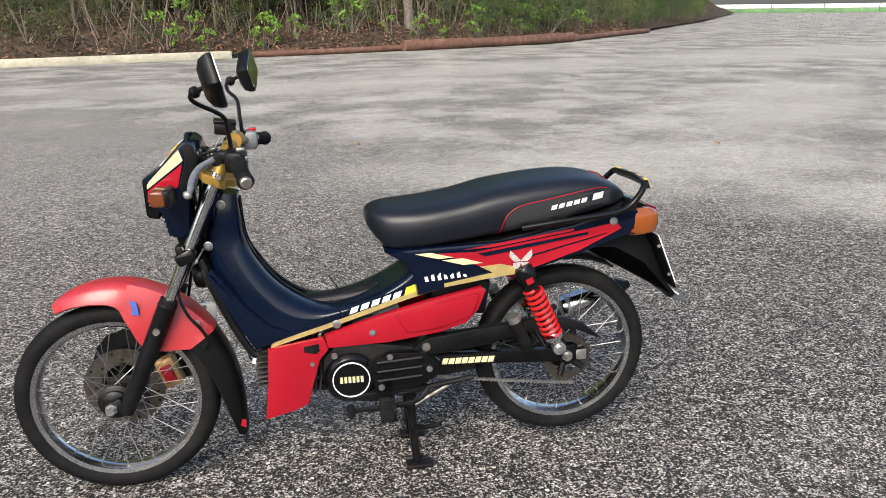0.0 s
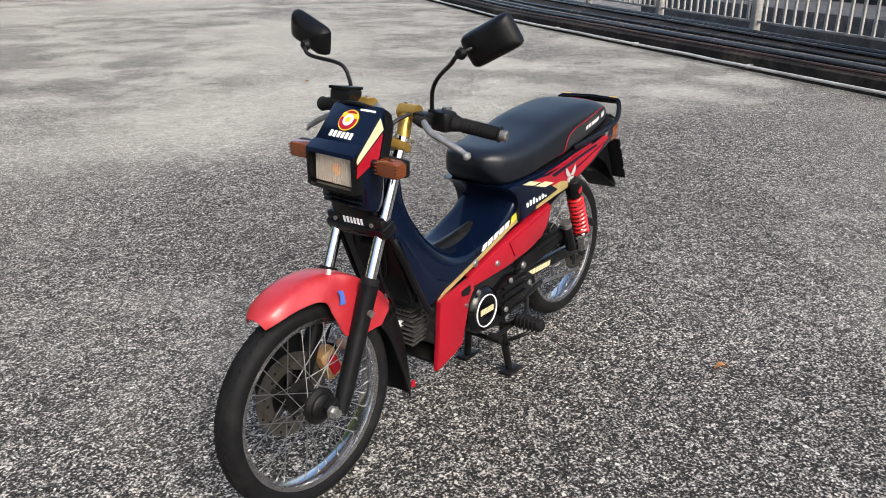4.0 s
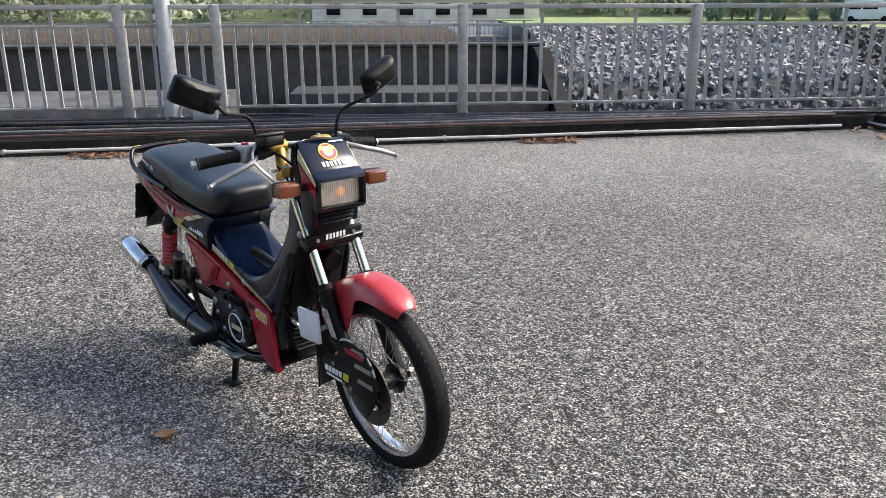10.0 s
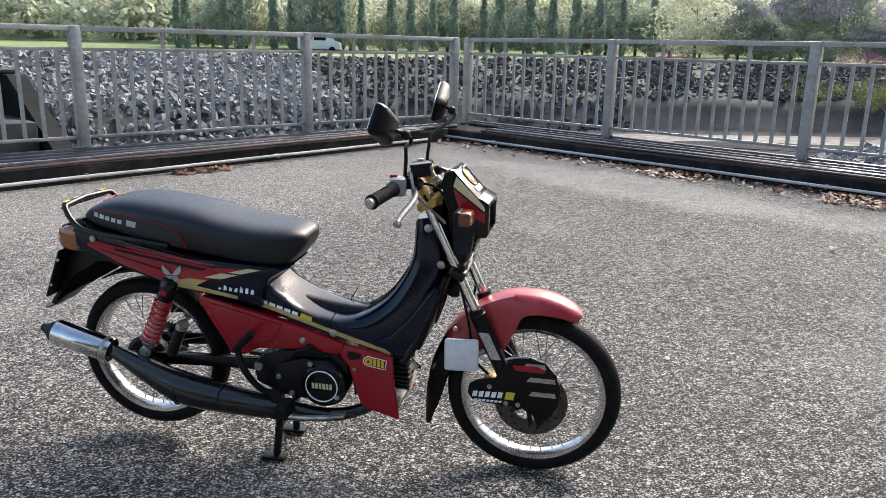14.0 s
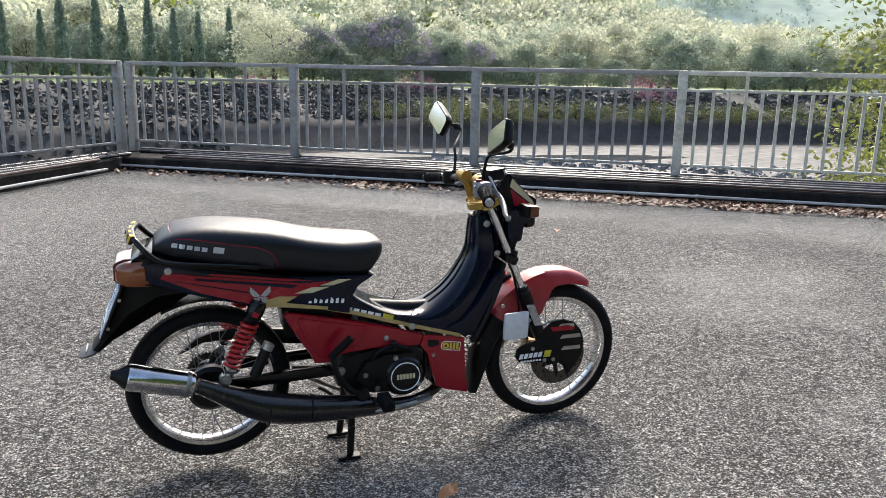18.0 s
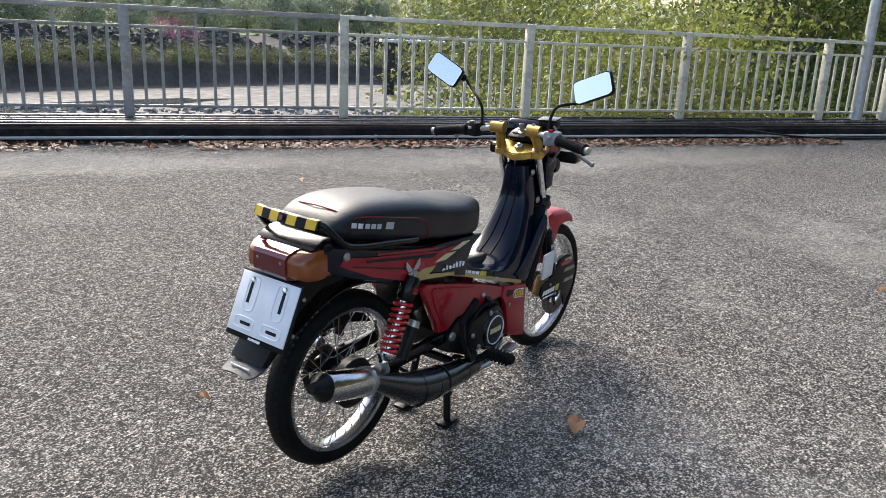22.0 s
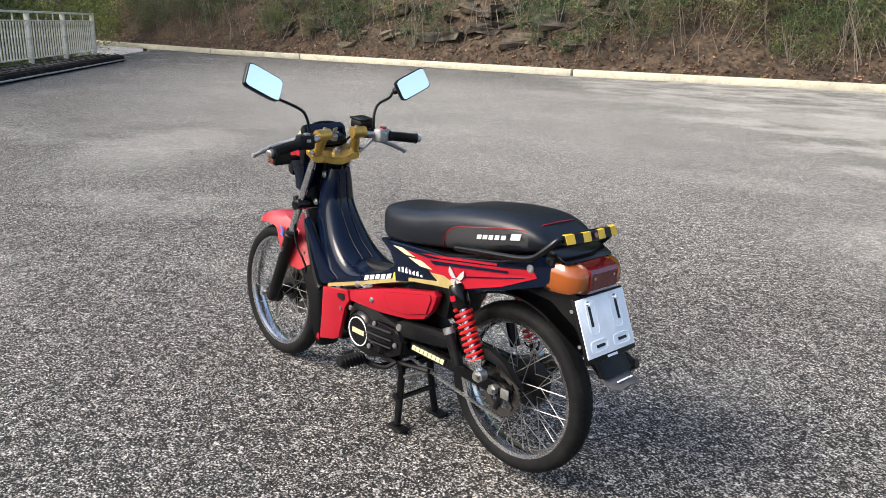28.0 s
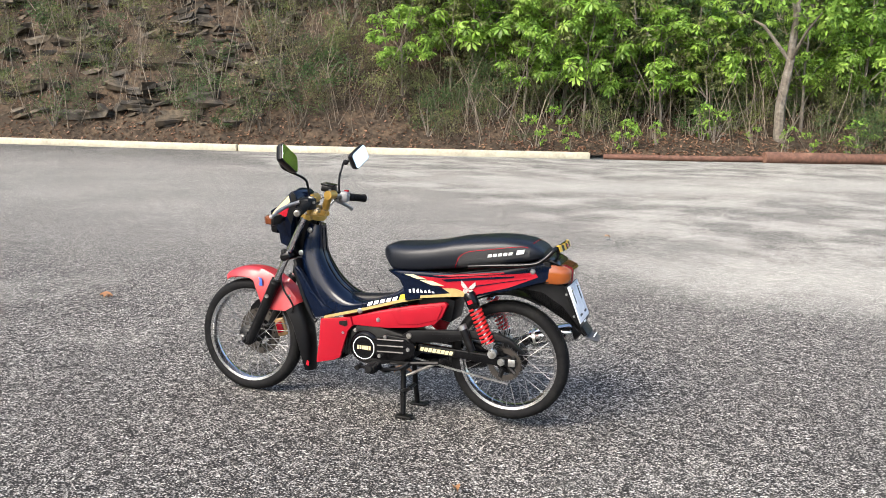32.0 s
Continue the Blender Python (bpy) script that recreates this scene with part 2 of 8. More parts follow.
M = {}
M["asphalt"] = asphalt_material()
M["navy"] = material("navy_paint", (0.0020, 0.0050, 0.0155), 0.12, vary=0.06, scale=14, coat=0.0, alt=(0.0026, 0.0062, 0.019), spec=0.28)
M["red"] = material("red_paint", (0.30, 0.007, 0.017), 0.24, vary=0.06, scale=12, coat=0.2, alt=(0.315, 0.007, 0.017), alt_scale=5, spec=0.3)
M["red_flat"] = material("sunned_red_plastic", (0.33, 0.018, 0.025), 0.36, vary=0.07, scale=18, coat=0.2, spec=0.4, alt=(0.41, 0.045, 0.050), alt_scale=6)
M["gold_line"] = material("gold_tape", (0.46, 0.35, 0.14), 0.38, metal=0.35, vary=0.1, scale=60)
M["cream"] = material("cream_tape", (0.62, 0.54, 0.32), 0.4, vary=0.06, scale=40)
M["gold"] = material("gold_anodised", (0.46, 0.29, 0.07), 0.34, metal=0.75, vary=0.12, scale=60, bump=0.05, bump_scale=300)
M["black_plastic"] = material("black_plastic", (0.004, 0.004, 0.0045), 0.38, vary=0.2, scale=40, bump=0.08, bump_scale=400, alt=(0.008, 0.008, 0.0085), alt_scale=8, spec=0.18)
M["black_gloss"] = material("black_enamel", (0.003, 0.003, 0.0035), 0.22, vary=0.1, scale=30, coat=0.15, spec=0.25)
M["rubber"] = material("tyre_rubber", (0.0065, 0.0065, 0.007), 0.66, vary=0.25, scale=50, bump=0.1, bump_scale=300, alt=(0.014, 0.0138, 0.013), alt_scale=9, spec=0.12)
M["vinyl"] = material("black_vinyl", (0.005, 0.0065, 0.0105), 0.36, vary=0.1, scale=60, bump=0.10, bump_scale=700, spec=0.38)
M["vinyl_grey"] = material("charcoal_vinyl", (0.020, 0.0205, 0.022), 0.5, vary=0.1, scale=60, bump=0.2, bump_scale=800, spec=0.35)
M["chrome"] = material("chrome", (0.78, 0.78, 0.79), 0.09, metal=1.0, vary=0.05, scale=20)
M["steel"] = material("dull_steel", (0.42, 0.42, 0.41), 0.38, metal=0.9, vary=0.18, scale=60, alt=(0.3, 0.27, 0.23), alt_scale=20)
M["alloy"] = material("cast_alloy", (0.30, 0.30, 0.30), 0.5, metal=0.7, vary=0.2, scale=50, bump=0.15, bump_scale=200)
M["engine_black"] = material("engine_black", (0.0045, 0.0045, 0.005), 0.36, vary=0.3, scale=40, bump=0.12, bump_scale=250, alt=(0.013, 0.0125, 0.0115), alt_scale=14, spec=0.22)
M["exhaust_black"] = material("heat_resistant_black", (0.010, 0.010, 0.0105), 0.2, vary=0.3, scale=30, bump=0.03, bump_scale=120, alt=(0.028, 0.024, 0.021), alt_scale=7, alt_at=0.55, spec=0.6)
M["fin_grey"] = material("sooty_alloy", (0.085, 0.083, 0.08), 0.5, metal=0.5, vary=0.3, scale=60, alt=(0.03, 0.028, 0.026), alt_scale=18)
M["white"] = material("white_print", (0.88, 0.88, 0.88), 0.45, vary=0.05, scale=40)
M["yellow"] = material("yellow_tape", (0.72, 0.44, 0.02), 0.4, vary=0.08, scale=40)
M["yellow_print"] = material("yellow_print", (0.62, 0.52, 0.04), 0.4, vary=0.05, scale=40)
M["blue_print"] = material("blue_print", (0.05, 0.12, 0.42), 0.4, vary=0.1, scale=80)
M["amber"] = material("amber_lens", (0.24, 0.060, 0.010), 0.16, vary=0.1, scale=30, coat=0.5, alt=(0.20, 0.048, 0.008))
M["amber_dark"] = material("smoked_amber_lens", (0.13, 0.035, 0.010), 0.2, vary=0.1, scale=30, coat=0.4)
M["tail_red"] = material("red_lens", (0.10, 0.004, 0.008), 0.12, vary=0.1, scale=30, coat=0.6)
M["plate"] = material("bare_plate", (0.80, 0.82, 0.84), 0.42, vary=0.05, scale=20, metal=0.0, alt=(0.73, 0.75, 0.78), alt_scale=7)
M["rim"] = material("chromed_rim", (0.62, 0.62, 0.63), 0.2, metal=1.0, vary=0.1, scale=30, alt=(0.50, 0.49, 0.48), alt_scale=10)
M["sprocket"] = material("greased_steel", (0.075, 0.068, 0.06), 0.5, metal=0.8, vary=0.25, scale=60, alt=(0.06, 0.05, 0.045), alt_scale=30)
M["spoke"] = material("spoke_wire", (0.22, 0.22, 0.22), 0.4, metal=0.9, vary=0.2, scale=80)
M["sticker"] = material("grey_lace_sticker", (0.40, 0.37, 0.35), 0.45, vary=0.45, scale=220)
M["disc"] = material("brake_disc_steel", (0.10, 0.092, 0.082), 0.45, metal=0.8, vary=0.2, scale=60, alt=(0.06, 0.048, 0.038), alt_scale=25)
M["silencer"] = material("polished_steel", (0.55, 0.55, 0.55), 0.14, metal=1.0, vary=0.08, scale=30)
# dusty rubber, its colour also lightened for the skylight on the flap
M["flap"] = material("dusty_skylit_rubber", (0.055, 0.055, 0.056), 0.6, vary=0.25, scale=30, alt=(0.09, 0.088, 0.082), alt_scale=12)
M["reflector"] = material("grey_reflector", (0.68, 0.69, 0.71), 0.3, vary=0.08, scale=50)
M["mirror"] = material("mirror_glass", (0.92, 0.93, 0.95), 0.02, metal=1.0, vary=0.0)
M["bulb"] = material("warm_bulb", (0.80, 0.42, 0.22), 0.25, metal=0.2, vary=0.1, scale=40)
M["far_rail"] = material("dull_far_railing", (0.20, 0.20, 0.19), 0.6, vary=0.15, scale=10)
M["lens"] = material("headlamp_reflector", (0.70, 0.62, 0.54), 0.24, metal=0.6, vary=0.1, scale=50)
M["spring"] = material("red_spring", (0.50, 0.012, 0.014), 0.3, vary=0.08, scale=40, coat=0.5)
M["rust_gold"] = material("bronze_caliper", (0.36, 0.22, 0.10), 0.45, metal=0.5, vary=0.2, scale=60)
# rust-tinted fence paint, with its backlit shade lowered into the colour
M["fence"] = material("weathered_backlit_fence_paint", (0.36, 0.35, 0.33), 0.55, vary=0.14, scale=24, bump=0.1, bump_scale=120, alt=(0.24, 0.21, 0.18), alt_scale=4, per_object=0.06)
M["fence_cream"] = material("cream_fence_paint", (0.74, 0.70, 0.58), 0.55, vary=0.12, scale=24, bump=0.1, bump_scale=120, alt=(0.40, 0.36, 0.29), alt_scale=4, per_object=0.06)
M["pole"] = material("galvanised_pole", (0.50, 0.52, 0.54), 0.42, metal=0.4, vary=0.12, scale=16, alt=(0.40, 0.40, 0.39), alt_scale=5, bump=0.05)
M["kerb_black"] = material("black_kerb", (0.016, 0.015, 0.015), 0.9, spec=0.15, vary=0.4, scale=14, bump=0.4, bump_scale=50, alt=(0.05, 0.042, 0.036), alt_scale=1.6)
M["pipe_grey"] = material("grey_conduit", (0.16, 0.155, 0.15), 0.32, vary=0.2, scale=8, alt=(0.10, 0.09, 0.08), alt_scale=1.5)
M["pipe_rust"] = material("rusty_pipe", (0.07, 0.035, 0.026), 0.45, vary=0.3, scale=10, alt=(0.03, 0.022, 0.02), alt_scale=2)
M["pipe_black"] = material("black_pipe", (0.022, 0.021, 0.021), 0.25, vary=0.3, scale=12, alt=(0.06, 0.045, 0.036), alt_scale=2.2)
M["pipe_white"] = material("grey_pipe", (0.50, 0.49, 0.47), 0.35, vary=0.15, scale=8, alt=(0.35, 0.33, 0.30), alt_scale=1.5)
M["kerb_pale"] = material("painted_kerb", (0.50, 0.47, 0.36), 0.75, vary=0.15, scale=10, bump=0.4, bump_scale=40, alt=(0.36, 0.33, 0.26), alt_scale=1.3)
M["concrete"] = material("stained_concrete", (0.036, 0.035, 0.033), 0.8, vary=0.35, scale=3, bump=0.3, bump_scale=20, alt=(0.017, 0.0165, 0.016), alt_scale=0.5)
# darker copy of the stained concrete; the flank's shade is put into it
M["concrete_shaded"] = material("shaded_dark_concrete", (0.014, 0.0138, 0.013), 0.85, vary=0.35, scale=3, bump=0.3, bump_scale=20, alt=(0.008, 0.008, 0.0078), alt_scale=0.5, spec=0.2)
M["concrete_pale"] = material("pale_concrete", (0.20, 0.185, 0.155), 0.8, vary=0.25, scale=3, bump=0.3, bump_scale=20, alt=(0.13, 0.12, 0.10), alt_scale=0.6)
M["apron"] = material("weathered_apron", (0.085, 0.085, 0.085), 0.85, vary=0.3, scale=3, bump=0.3, bump_scale=20, alt=(0.045, 0.045, 0.045), alt_scale=0.6, spec=0.25)
M["soil"] = material("leaf_litter_soil", (0.046, 0.036, 0.027), 0.95, vary=0.6, scale=9, bump=1.0, bump_scale=9, alt=(0.088, 0.064, 0.044), alt_scale=2.2, alt_at=0.52, spec=0.1)
M["rock"] = material("bank_rock", (0.18, 0.179, 0.174), 0.85, vary=0.35, scale=4, bump=0.5, bump_scale=14, alt=(0.25, 0.248, 0.24), alt_scale=1.0, per_island=0.4)
M["rock_tan"] = material("tan_outcrop", (0.13, 0.105, 0.075), 0.9, vary=0.5, scale=6, bump=0.8, bump_scale=10, alt=(0.055, 0.05, 0.043), alt_scale=1.6, alt_at=0.45, per_island=0.5, spec=0.2)
M["rock_dull"] = material("far_bank_stone", (0.078, 0.075, 0.070), 0.9, vary=0.4, scale=3, bump=0.5, bump_scale=10, alt=(0.044, 0.046, 0.037), alt_scale=0.5, per_island=0.55, spec=0.2)
M["mud"] = material("riverbed_mud", (0.115, 0.108, 0.098), 0.8, vary=0.6, scale=1.2, bump=0.8, bump_scale=2.5, alt=(0.18, 0.168, 0.15), alt_scale=0.16, alt_at=0.55)
M["grass"] = material("park_grass", (0.15, 0.20, 0.06), 0.9, vary=0.3, scale=0.8, bump=0.3, bump_scale=3, alt=(0.20, 0.23, 0.09), alt_scale=0.15)
M["bark"] = material("bark", (0.15, 0.13, 0.105), 0.9, vary=0.3, scale=12, bump=0.5, bump_scale=30, alt=(0.24, 0.22, 0.19), alt_scale=2.5, per_object=0.25)
M["log"] = material("brown_log", (0.115, 0.055, 0.036), 0.8, vary=0.35, scale=8, bump=0.5, bump_scale=25, alt=(0.17, 0.09, 0.06), alt_scale=1.5)
M["leaf_a"] = leaf_material("bright_leaf", (0.17, 0.31, 0.045), (0.27, 0.41, 0.065), 0.45)
M["leaf_b"] = leaf_material("dark_leaf", (0.040, 0.085, 0.022), (0.07, 0.12, 0.03))
M["leaf_c"] = leaf_material("olive_leaf", (0.115, 0.14, 0.045), (0.17, 0.18, 0.06))
M["leaf_olive"] = leaf_material("sunlit_olive_leaf", (0.17, 0.20, 0.045), (0.25, 0.27, 0.07), 0.4)
M["leaf_orange"] = leaf_material("orange_dry_leaf", (0.34, 0.15, 0.055), (0.42, 0.23, 0.10), 0.2, 0.2)
M["twig"] = material("dark_twig", (0.10, 0.085, 0.065), 0.9, vary=0.25, alt=(0.07, 0.06, 0.045), per_island=0.5)
M["leaf_dry"] = leaf_material("dry_leaf", (0.165, 0.078, 0.045), (0.24, 0.135, 0.08), 0.15)
M["leaf_lilac"] = leaf_material("lilac_blossom", (0.34, 0.29, 0.37), (0.42, 0.36, 0.42), 0.25, 0.3)
# hill and ridge cover: the air's haze is mixed into these pale colours
M["hill_cover"] = material("hazed_hill_canopy", (0.25, 0.29, 0.17), 0.95, vary=0.4, scale=0.25, bump=1.0, bump_scale=0.3, alt=(0.17, 0.21, 0.12), alt_scale=0.06, spec=0.1)
M["ridge_cover"] = material("hazed_ridge_canopy", (0.46, 0.52, 0.42), 0.95, vary=0.2, scale=0.08, alt=(0.38, 0.45, 0.34), alt_scale=0.02, spec=0.1)
M["leaf_brush"] = leaf_material("dry_brush_leaf", (0.145, 0.125, 0.06), (0.09, 0.115, 0.04), 0.25)
M["leaf_pink"] = leaf_material("pink_blossom", (0.42, 0.10, 0.22), (0.3, 0.1, 0.16), 0.2)
M["leaf_lime"] = leaf_material("lime_leaf", (0.21, 0.245, 0.045), (0.29, 0.31, 0.07), 0.42)
# far leaves are lifted well above leaf green to paint in haze
M["leaf_far"] = leaf_material("hazed_far_leaf", (0.52, 0.54, 0.38), (0.60, 0.59, 0.45), 0.55, 0.18)
M["leaf_hazy"] = leaf_material("hazed_distant_leaf", (0.44, 0.50, 0.38), (0.50, 0.54, 0.43), 0.2, 0.2)
# park crowns: base colours raised for the haze across the river
M["cypress_dark"] = leaf_material("hazed_cypress_leaf", (0.25, 0.32, 0.25), (0.30, 0.37, 0.28), 0.25, 0.25)
M["crown_dusky"] = leaf_material("hazed_park_leaf", (0.25, 0.30, 0.21), (0.31, 0.35, 0.25), 0.35, 0.25)
M["cypress"] = leaf_material("hazed_dark_leaf", (0.36, 0.41, 0.30), (0.43, 0.47, 0.35), 0.5, 0.2)


# ---- helpers for meshes ----
def mesh_object(name, verts, faces, mat, parent=None, label="", smooth=False):
    me = bpy.data.meshes.new(name)
    me.from_pydata([tuple(v) for v in verts], [], faces)
    me.materials.append(mat)
    if smooth:
        me.shade_smooth()
    ob = new(name, me)
    if parent:
        ob.parent = parent
    if label:
        ob["label"] = label
    return ob


def part(name, bm, mat, parent=None, label="", smooth=True, angle=38):
    bmesh.ops.recalc_face_normals(bm, faces=bm.faces)
    if smooth:
        lim = radians(angle)
        for f in bm.faces:
            f.smooth = True
        for e in bm.edges:
            if len(e.link_faces) == 2 and e.calc_face_angle(0) > lim:
                e.smooth = False
    me = bpy.data.meshes.new(name)
    bm.to_mesh(me)
    bm.free()
    me.materials.append(mat)
    ob = new(name, me)
    if parent:
        ob.parent = parent
    if label:
        ob["label"] = label
    return ob


def thing(name, label, category, at=(0, 0, 0), group="", kind=""):
    ob = new(name)
    ob.location = at
    ob.empty_display_size = 0.1
    return tagged(ob, label, category, group, kind)


def box(size, at=(0, 0, 0), turn=(0, 0, 0), bevel=0.0, bm=None):
    bm = bm or bmesh.new()
    m = pose(*at, *turn) @ Matrix.Diagonal((*size, 1))
    made = bmesh.ops.create_cube(bm, size=1.0, matrix=m)
    if bevel:
        edges = {e for v in made["verts"] for e in v.link_edges}
        bmesh.ops.bevel(bm, geom=list(edges), offset=bevel, segments=2, affect="EDGES", profile=0.5)
    return bm


def spline(points, steps):
    """Points along a Catmull-Rom curve."""
    ps = [Vector(p) for p in points]
    ps = [ps[0] * 2 - ps[1]] + ps + [ps[-1] * 2 - ps[-2]]
    out = []
    for i in range(1, len(ps) - 2):
        a, b, c, d = ps[i - 1:i + 3]
        for s in range(steps):
            t = s / steps
            out.append(0.5 * (2 * b + (c - a) * t + (2 * a - 5 * b + 4 * c - d) * t * t + (3 * b - a - 3 * c + d) * t ** 3))
    out.append(ps[-2])
    return out


def tube(points, radius, sides=10, bm=None, cap=True):
    """A round tube along a line of points; radius is one number or one for each point."""
    bm = bm or bmesh.new()
    ps = [Vector(p) for p in points]
    rs = radius if isinstance(radius, (list, tuple)) else [radius] * len(ps)
    rings, up = [], None
    for i, p in enumerate(ps):
        d = (ps[min(i + 1, len(ps) - 1)] - ps[max(i - 1, 0)]).normalized()
        if up is None:
            up = Vector((0, 0, 1)) if abs(d.z) < 0.9 else Vector((1, 0, 0))
        up = (up - d * up.dot(d)).normalized()
        side = d.cross(up)
        rings.append([bm.verts.new(p + rs[i] * (math.cos(a) * side + math.sin(a) * up)) for a in (2 * math.pi * k / sides for k in range(sides))])
    for a, b in zip(rings, rings[1:]):
        for k in range(sides):
            bm.faces.new((a[k], a[(k + 1) % sides], b[(k + 1) % sides], b[k]))
    if cap:
        bm.faces.new(rings[0][::-1])
        bm.faces.new(rings[-1])
    return bm


def lathe(profile, at, axis=(0, 1, 0), steps=32, bm=None, closed=False):
    """Turns (radius, along) pairs round an axis through at."""
    bm = bm or bmesh.new()
    ax = Vector(axis).normalized()
    u = (Vector((0, 0, 1)) if abs(ax.z) < 0.9 else Vector((1, 0, 0)))
    u = (u - ax * u.dot(ax)).normalized()
    w = ax.cross(u)
    at = Vector(at)
    rings = []
    for k in range(steps):
        a = 2 * math.pi * k / steps
        d = math.cos(a) * u + math.sin(a) * w
        rings.append([bm.verts.new(at + r * d + s * ax) for r, s in profile])
    count = len(profile) if closed else len(profile) - 1
    for k in range(steps):
        a, b = rings[k], rings[(k + 1) % steps]
        for i in range(count):
            j = (i + 1) % len(profile)
            bm.faces.new((a[i], a[j], b[j], b[i]))
    if not closed:
        for i in (0, -1):
            if profile[i][0] > 1e-6:
                bm.faces.new([r[i] for r in rings])
    bmesh.ops.remove_doubles(bm, verts=bm.verts, dist=1e-5)
    return bm


def plate(points, y0, y1, bevel=0.0, bm=None):
    """A flat shape given in x and z, from y0 to y1."""
    bm = bm or bmesh.new()
    a = [bm.verts.new((x, y0, z)) for x, z in points]
    b = [bm.verts.new((x, y1, z)) for x, z in points]
    n = len(points)
    made = [bm.faces.new(a), bm.faces.new(b[::-1])]
    made += [bm.faces.new((a[i], b[i], b[(i + 1) % n], a[(i + 1) % n])) for i in range(n)]
    bmesh.ops.recalc_face_normals(bm, faces=made)
    if bevel:
        edges = [e for f in made[:2] for e in f.edges]
        bmesh.ops.bevel(bm, geom=edges, offset=bevel, segments=2, affect="EDGES", profile=0.6)
    return bm


def loft(rings, bm=None, cap=True):
    bm = bm or bmesh.new()
    vs = [[bm.verts.new(p) for p in ring] for ring in rings]
    n = len(vs[0])
    for a, b in zip(vs, vs[1:]):
        for k in range(n):
            bm.faces.new((a[k], a[(k + 1) % n], b[(k + 1) % n], b[k]))
    if cap:
        bm.faces.new(vs[0][::-1])
        bm.faces.new(vs[-1])
    return bm


def oval(f, r, w, n=20, power=4.0):
    """A ring from f to r (x, z) and w to both sides, squared off by power."""
    f, r = Vector((f[0], 0, f[1])), Vector((r[0], 0, r[1]))
    mid, half = (f + r) / 2, (r - f) / 2
    out = []
    for k in range(n):
        a = 2 * math.pi * k / n
        c, s = math.cos(a), math.sin(a)
        q = (abs(c) ** power + abs(s) ** power) ** (-1 / power)
        out.append(mid + half * (q * c) + Vector((0, w * q * s, 0)))
    return out


def lerp_rows(rows, steps):
    """More rows between the given ones, along a smooth curve."""
    width = len(rows[0])
    out = []
    for i in range(len(rows) - 1):
        a, b, c, d = (rows[max(min(i + k, len(rows) - 1), 0)] for k in (-1, 0, 1, 2))
        for s in range(steps):
            t = s / steps
            out.append([0.5 * (2 * b[k] + (c[k] - a[k]) * t + (2 * a[k] - 5 * b[k] + 4 * c[k] - d[k]) * t * t + (3 * b[k] - a[k] - 3 * c[k] + d[k]) * t ** 3) for k in range(width)])
    out.append(list(rows[-1]))
    return out

# ---- the plan: fence corner and the directions of the two fences ----
C = Vector((-1.2, 9.3, 0))
E2 = Vector((0.83, -0.557, 0)).normalized()      # along the river fence
E1 = Vector((-0.58, -0.815, 0)).normalized()     # along the weir fence
N2 = Vector((-E2.y, E2.x, 0))                    # out over the river
N1 = Vector((E1.y, -E1.x, 0))                    # out over the weir
F1 = Vector((-1.33, 8.93, 0))
F2 = Vector((-1.12, 9.36, 0))
BED = -4.3
rng = np.random.default_rng(7)


def flat(name, points, z, mat, label="", category="", kind="structure", depth=0.0):
    bm = bmesh.new()
    top = [bm.verts.new((p[0], p[1], z)) for p in points]
    bm.faces.new(top)
    if depth:
        low = [bm.verts.new((p[0], p[1], z - depth)) for p in points]
        for i in range(len(points)):
            j = (i + 1) % len(points)
            bm.faces.new((top[i], top[j], low[j], low[i]))
    ob = part(name, bm, mat, smooth=False)
    return tagged(ob, label, category, kind=kind)


def quads(name, v, mat, parent=None):
    """A mesh of loose quads from an array of corners, four by four."""
    v = np.asarray(v, dtype=np.float32).reshape(-1, 3)
    n = len(v) // 4
    me = bpy.data.meshes.new(name)
    me.vertices.add(4 * n)
    me.loops.add(4 * n)
    me.polygons.add(n)
    me.vertices.foreach_set("co", v.ravel())
    me.loops.foreach_set("vertex_index", np.arange(4 * n, dtype=np.int32))
    me.polygons.foreach_set("loop_start", np.arange(0, 4 * n, 4, dtype=np.int32))
    me.update(calc_edges=True)
    me.materials.append(mat)
    ob = new(name, me)
    if parent:
        ob.parent = parent
    return ob


def leaves(centres, spread, count, size, droop=0.3, aspect=0.45):
    """Leaf blades round each centre: a pointed quad each, folded at random. spread: the clump's radius in x, y and z."""
    centres = np.asarray(centres, float).reshape(-1, 3)
    n = len(centres) * count
    c = np.repeat(centres, count, 0)
    d = rng.normal(size=(n, 3))
    d /= np.linalg.norm(d, axis=1, keepdims=True)
    pos = c + d * (rng.random((n, 1)) ** 0.45) * np.asarray(spread)
    along = d + rng.normal(size=(n, 3)) * 0.7
    along[:, 2] -= droop
    along /= np.linalg.norm(along, axis=1, keepdims=True)
    side = np.cross(along, rng.normal(size=(n, 3)))
    side /= np.linalg.norm(side, axis=1, keepdims=True) + 1e-9
    s = size * (0.6 + 0.8 * rng.random((n, 1)))
    a = pos - along * s * 0.5
    b = pos + side * s * aspect * 0.5
    e = pos + along * s * 0.5
    f = pos - side * s * aspect * 0.5
    return np.stack([a, b, e, f], 1)


# ---- the yard, the river bed and the land beyond ----
E1s = -N2                                         # square to the river fence, into the yard
KERB = [Vector(p) for p in ((48, -11.5, 0), (36, -12.3, 0), (27.5, -12.9, 0), (22.6, -13.9, 0), (12.1, -16.2, 0), (2.45, -19.7, 0), (-7.0, -24.0, 0), (-14.5, -33.0, 0), (-27, -52.0, 0), (-50, -90, 0))]
ground = flat("ground", [(math.cos(a) * 3500, math.sin(a) * 3500) for a in np.linspace(0, 2 * math.pi, 48, endpoint=False)], BED, M["mud"], "dry grey mud of the river bed", "ground")
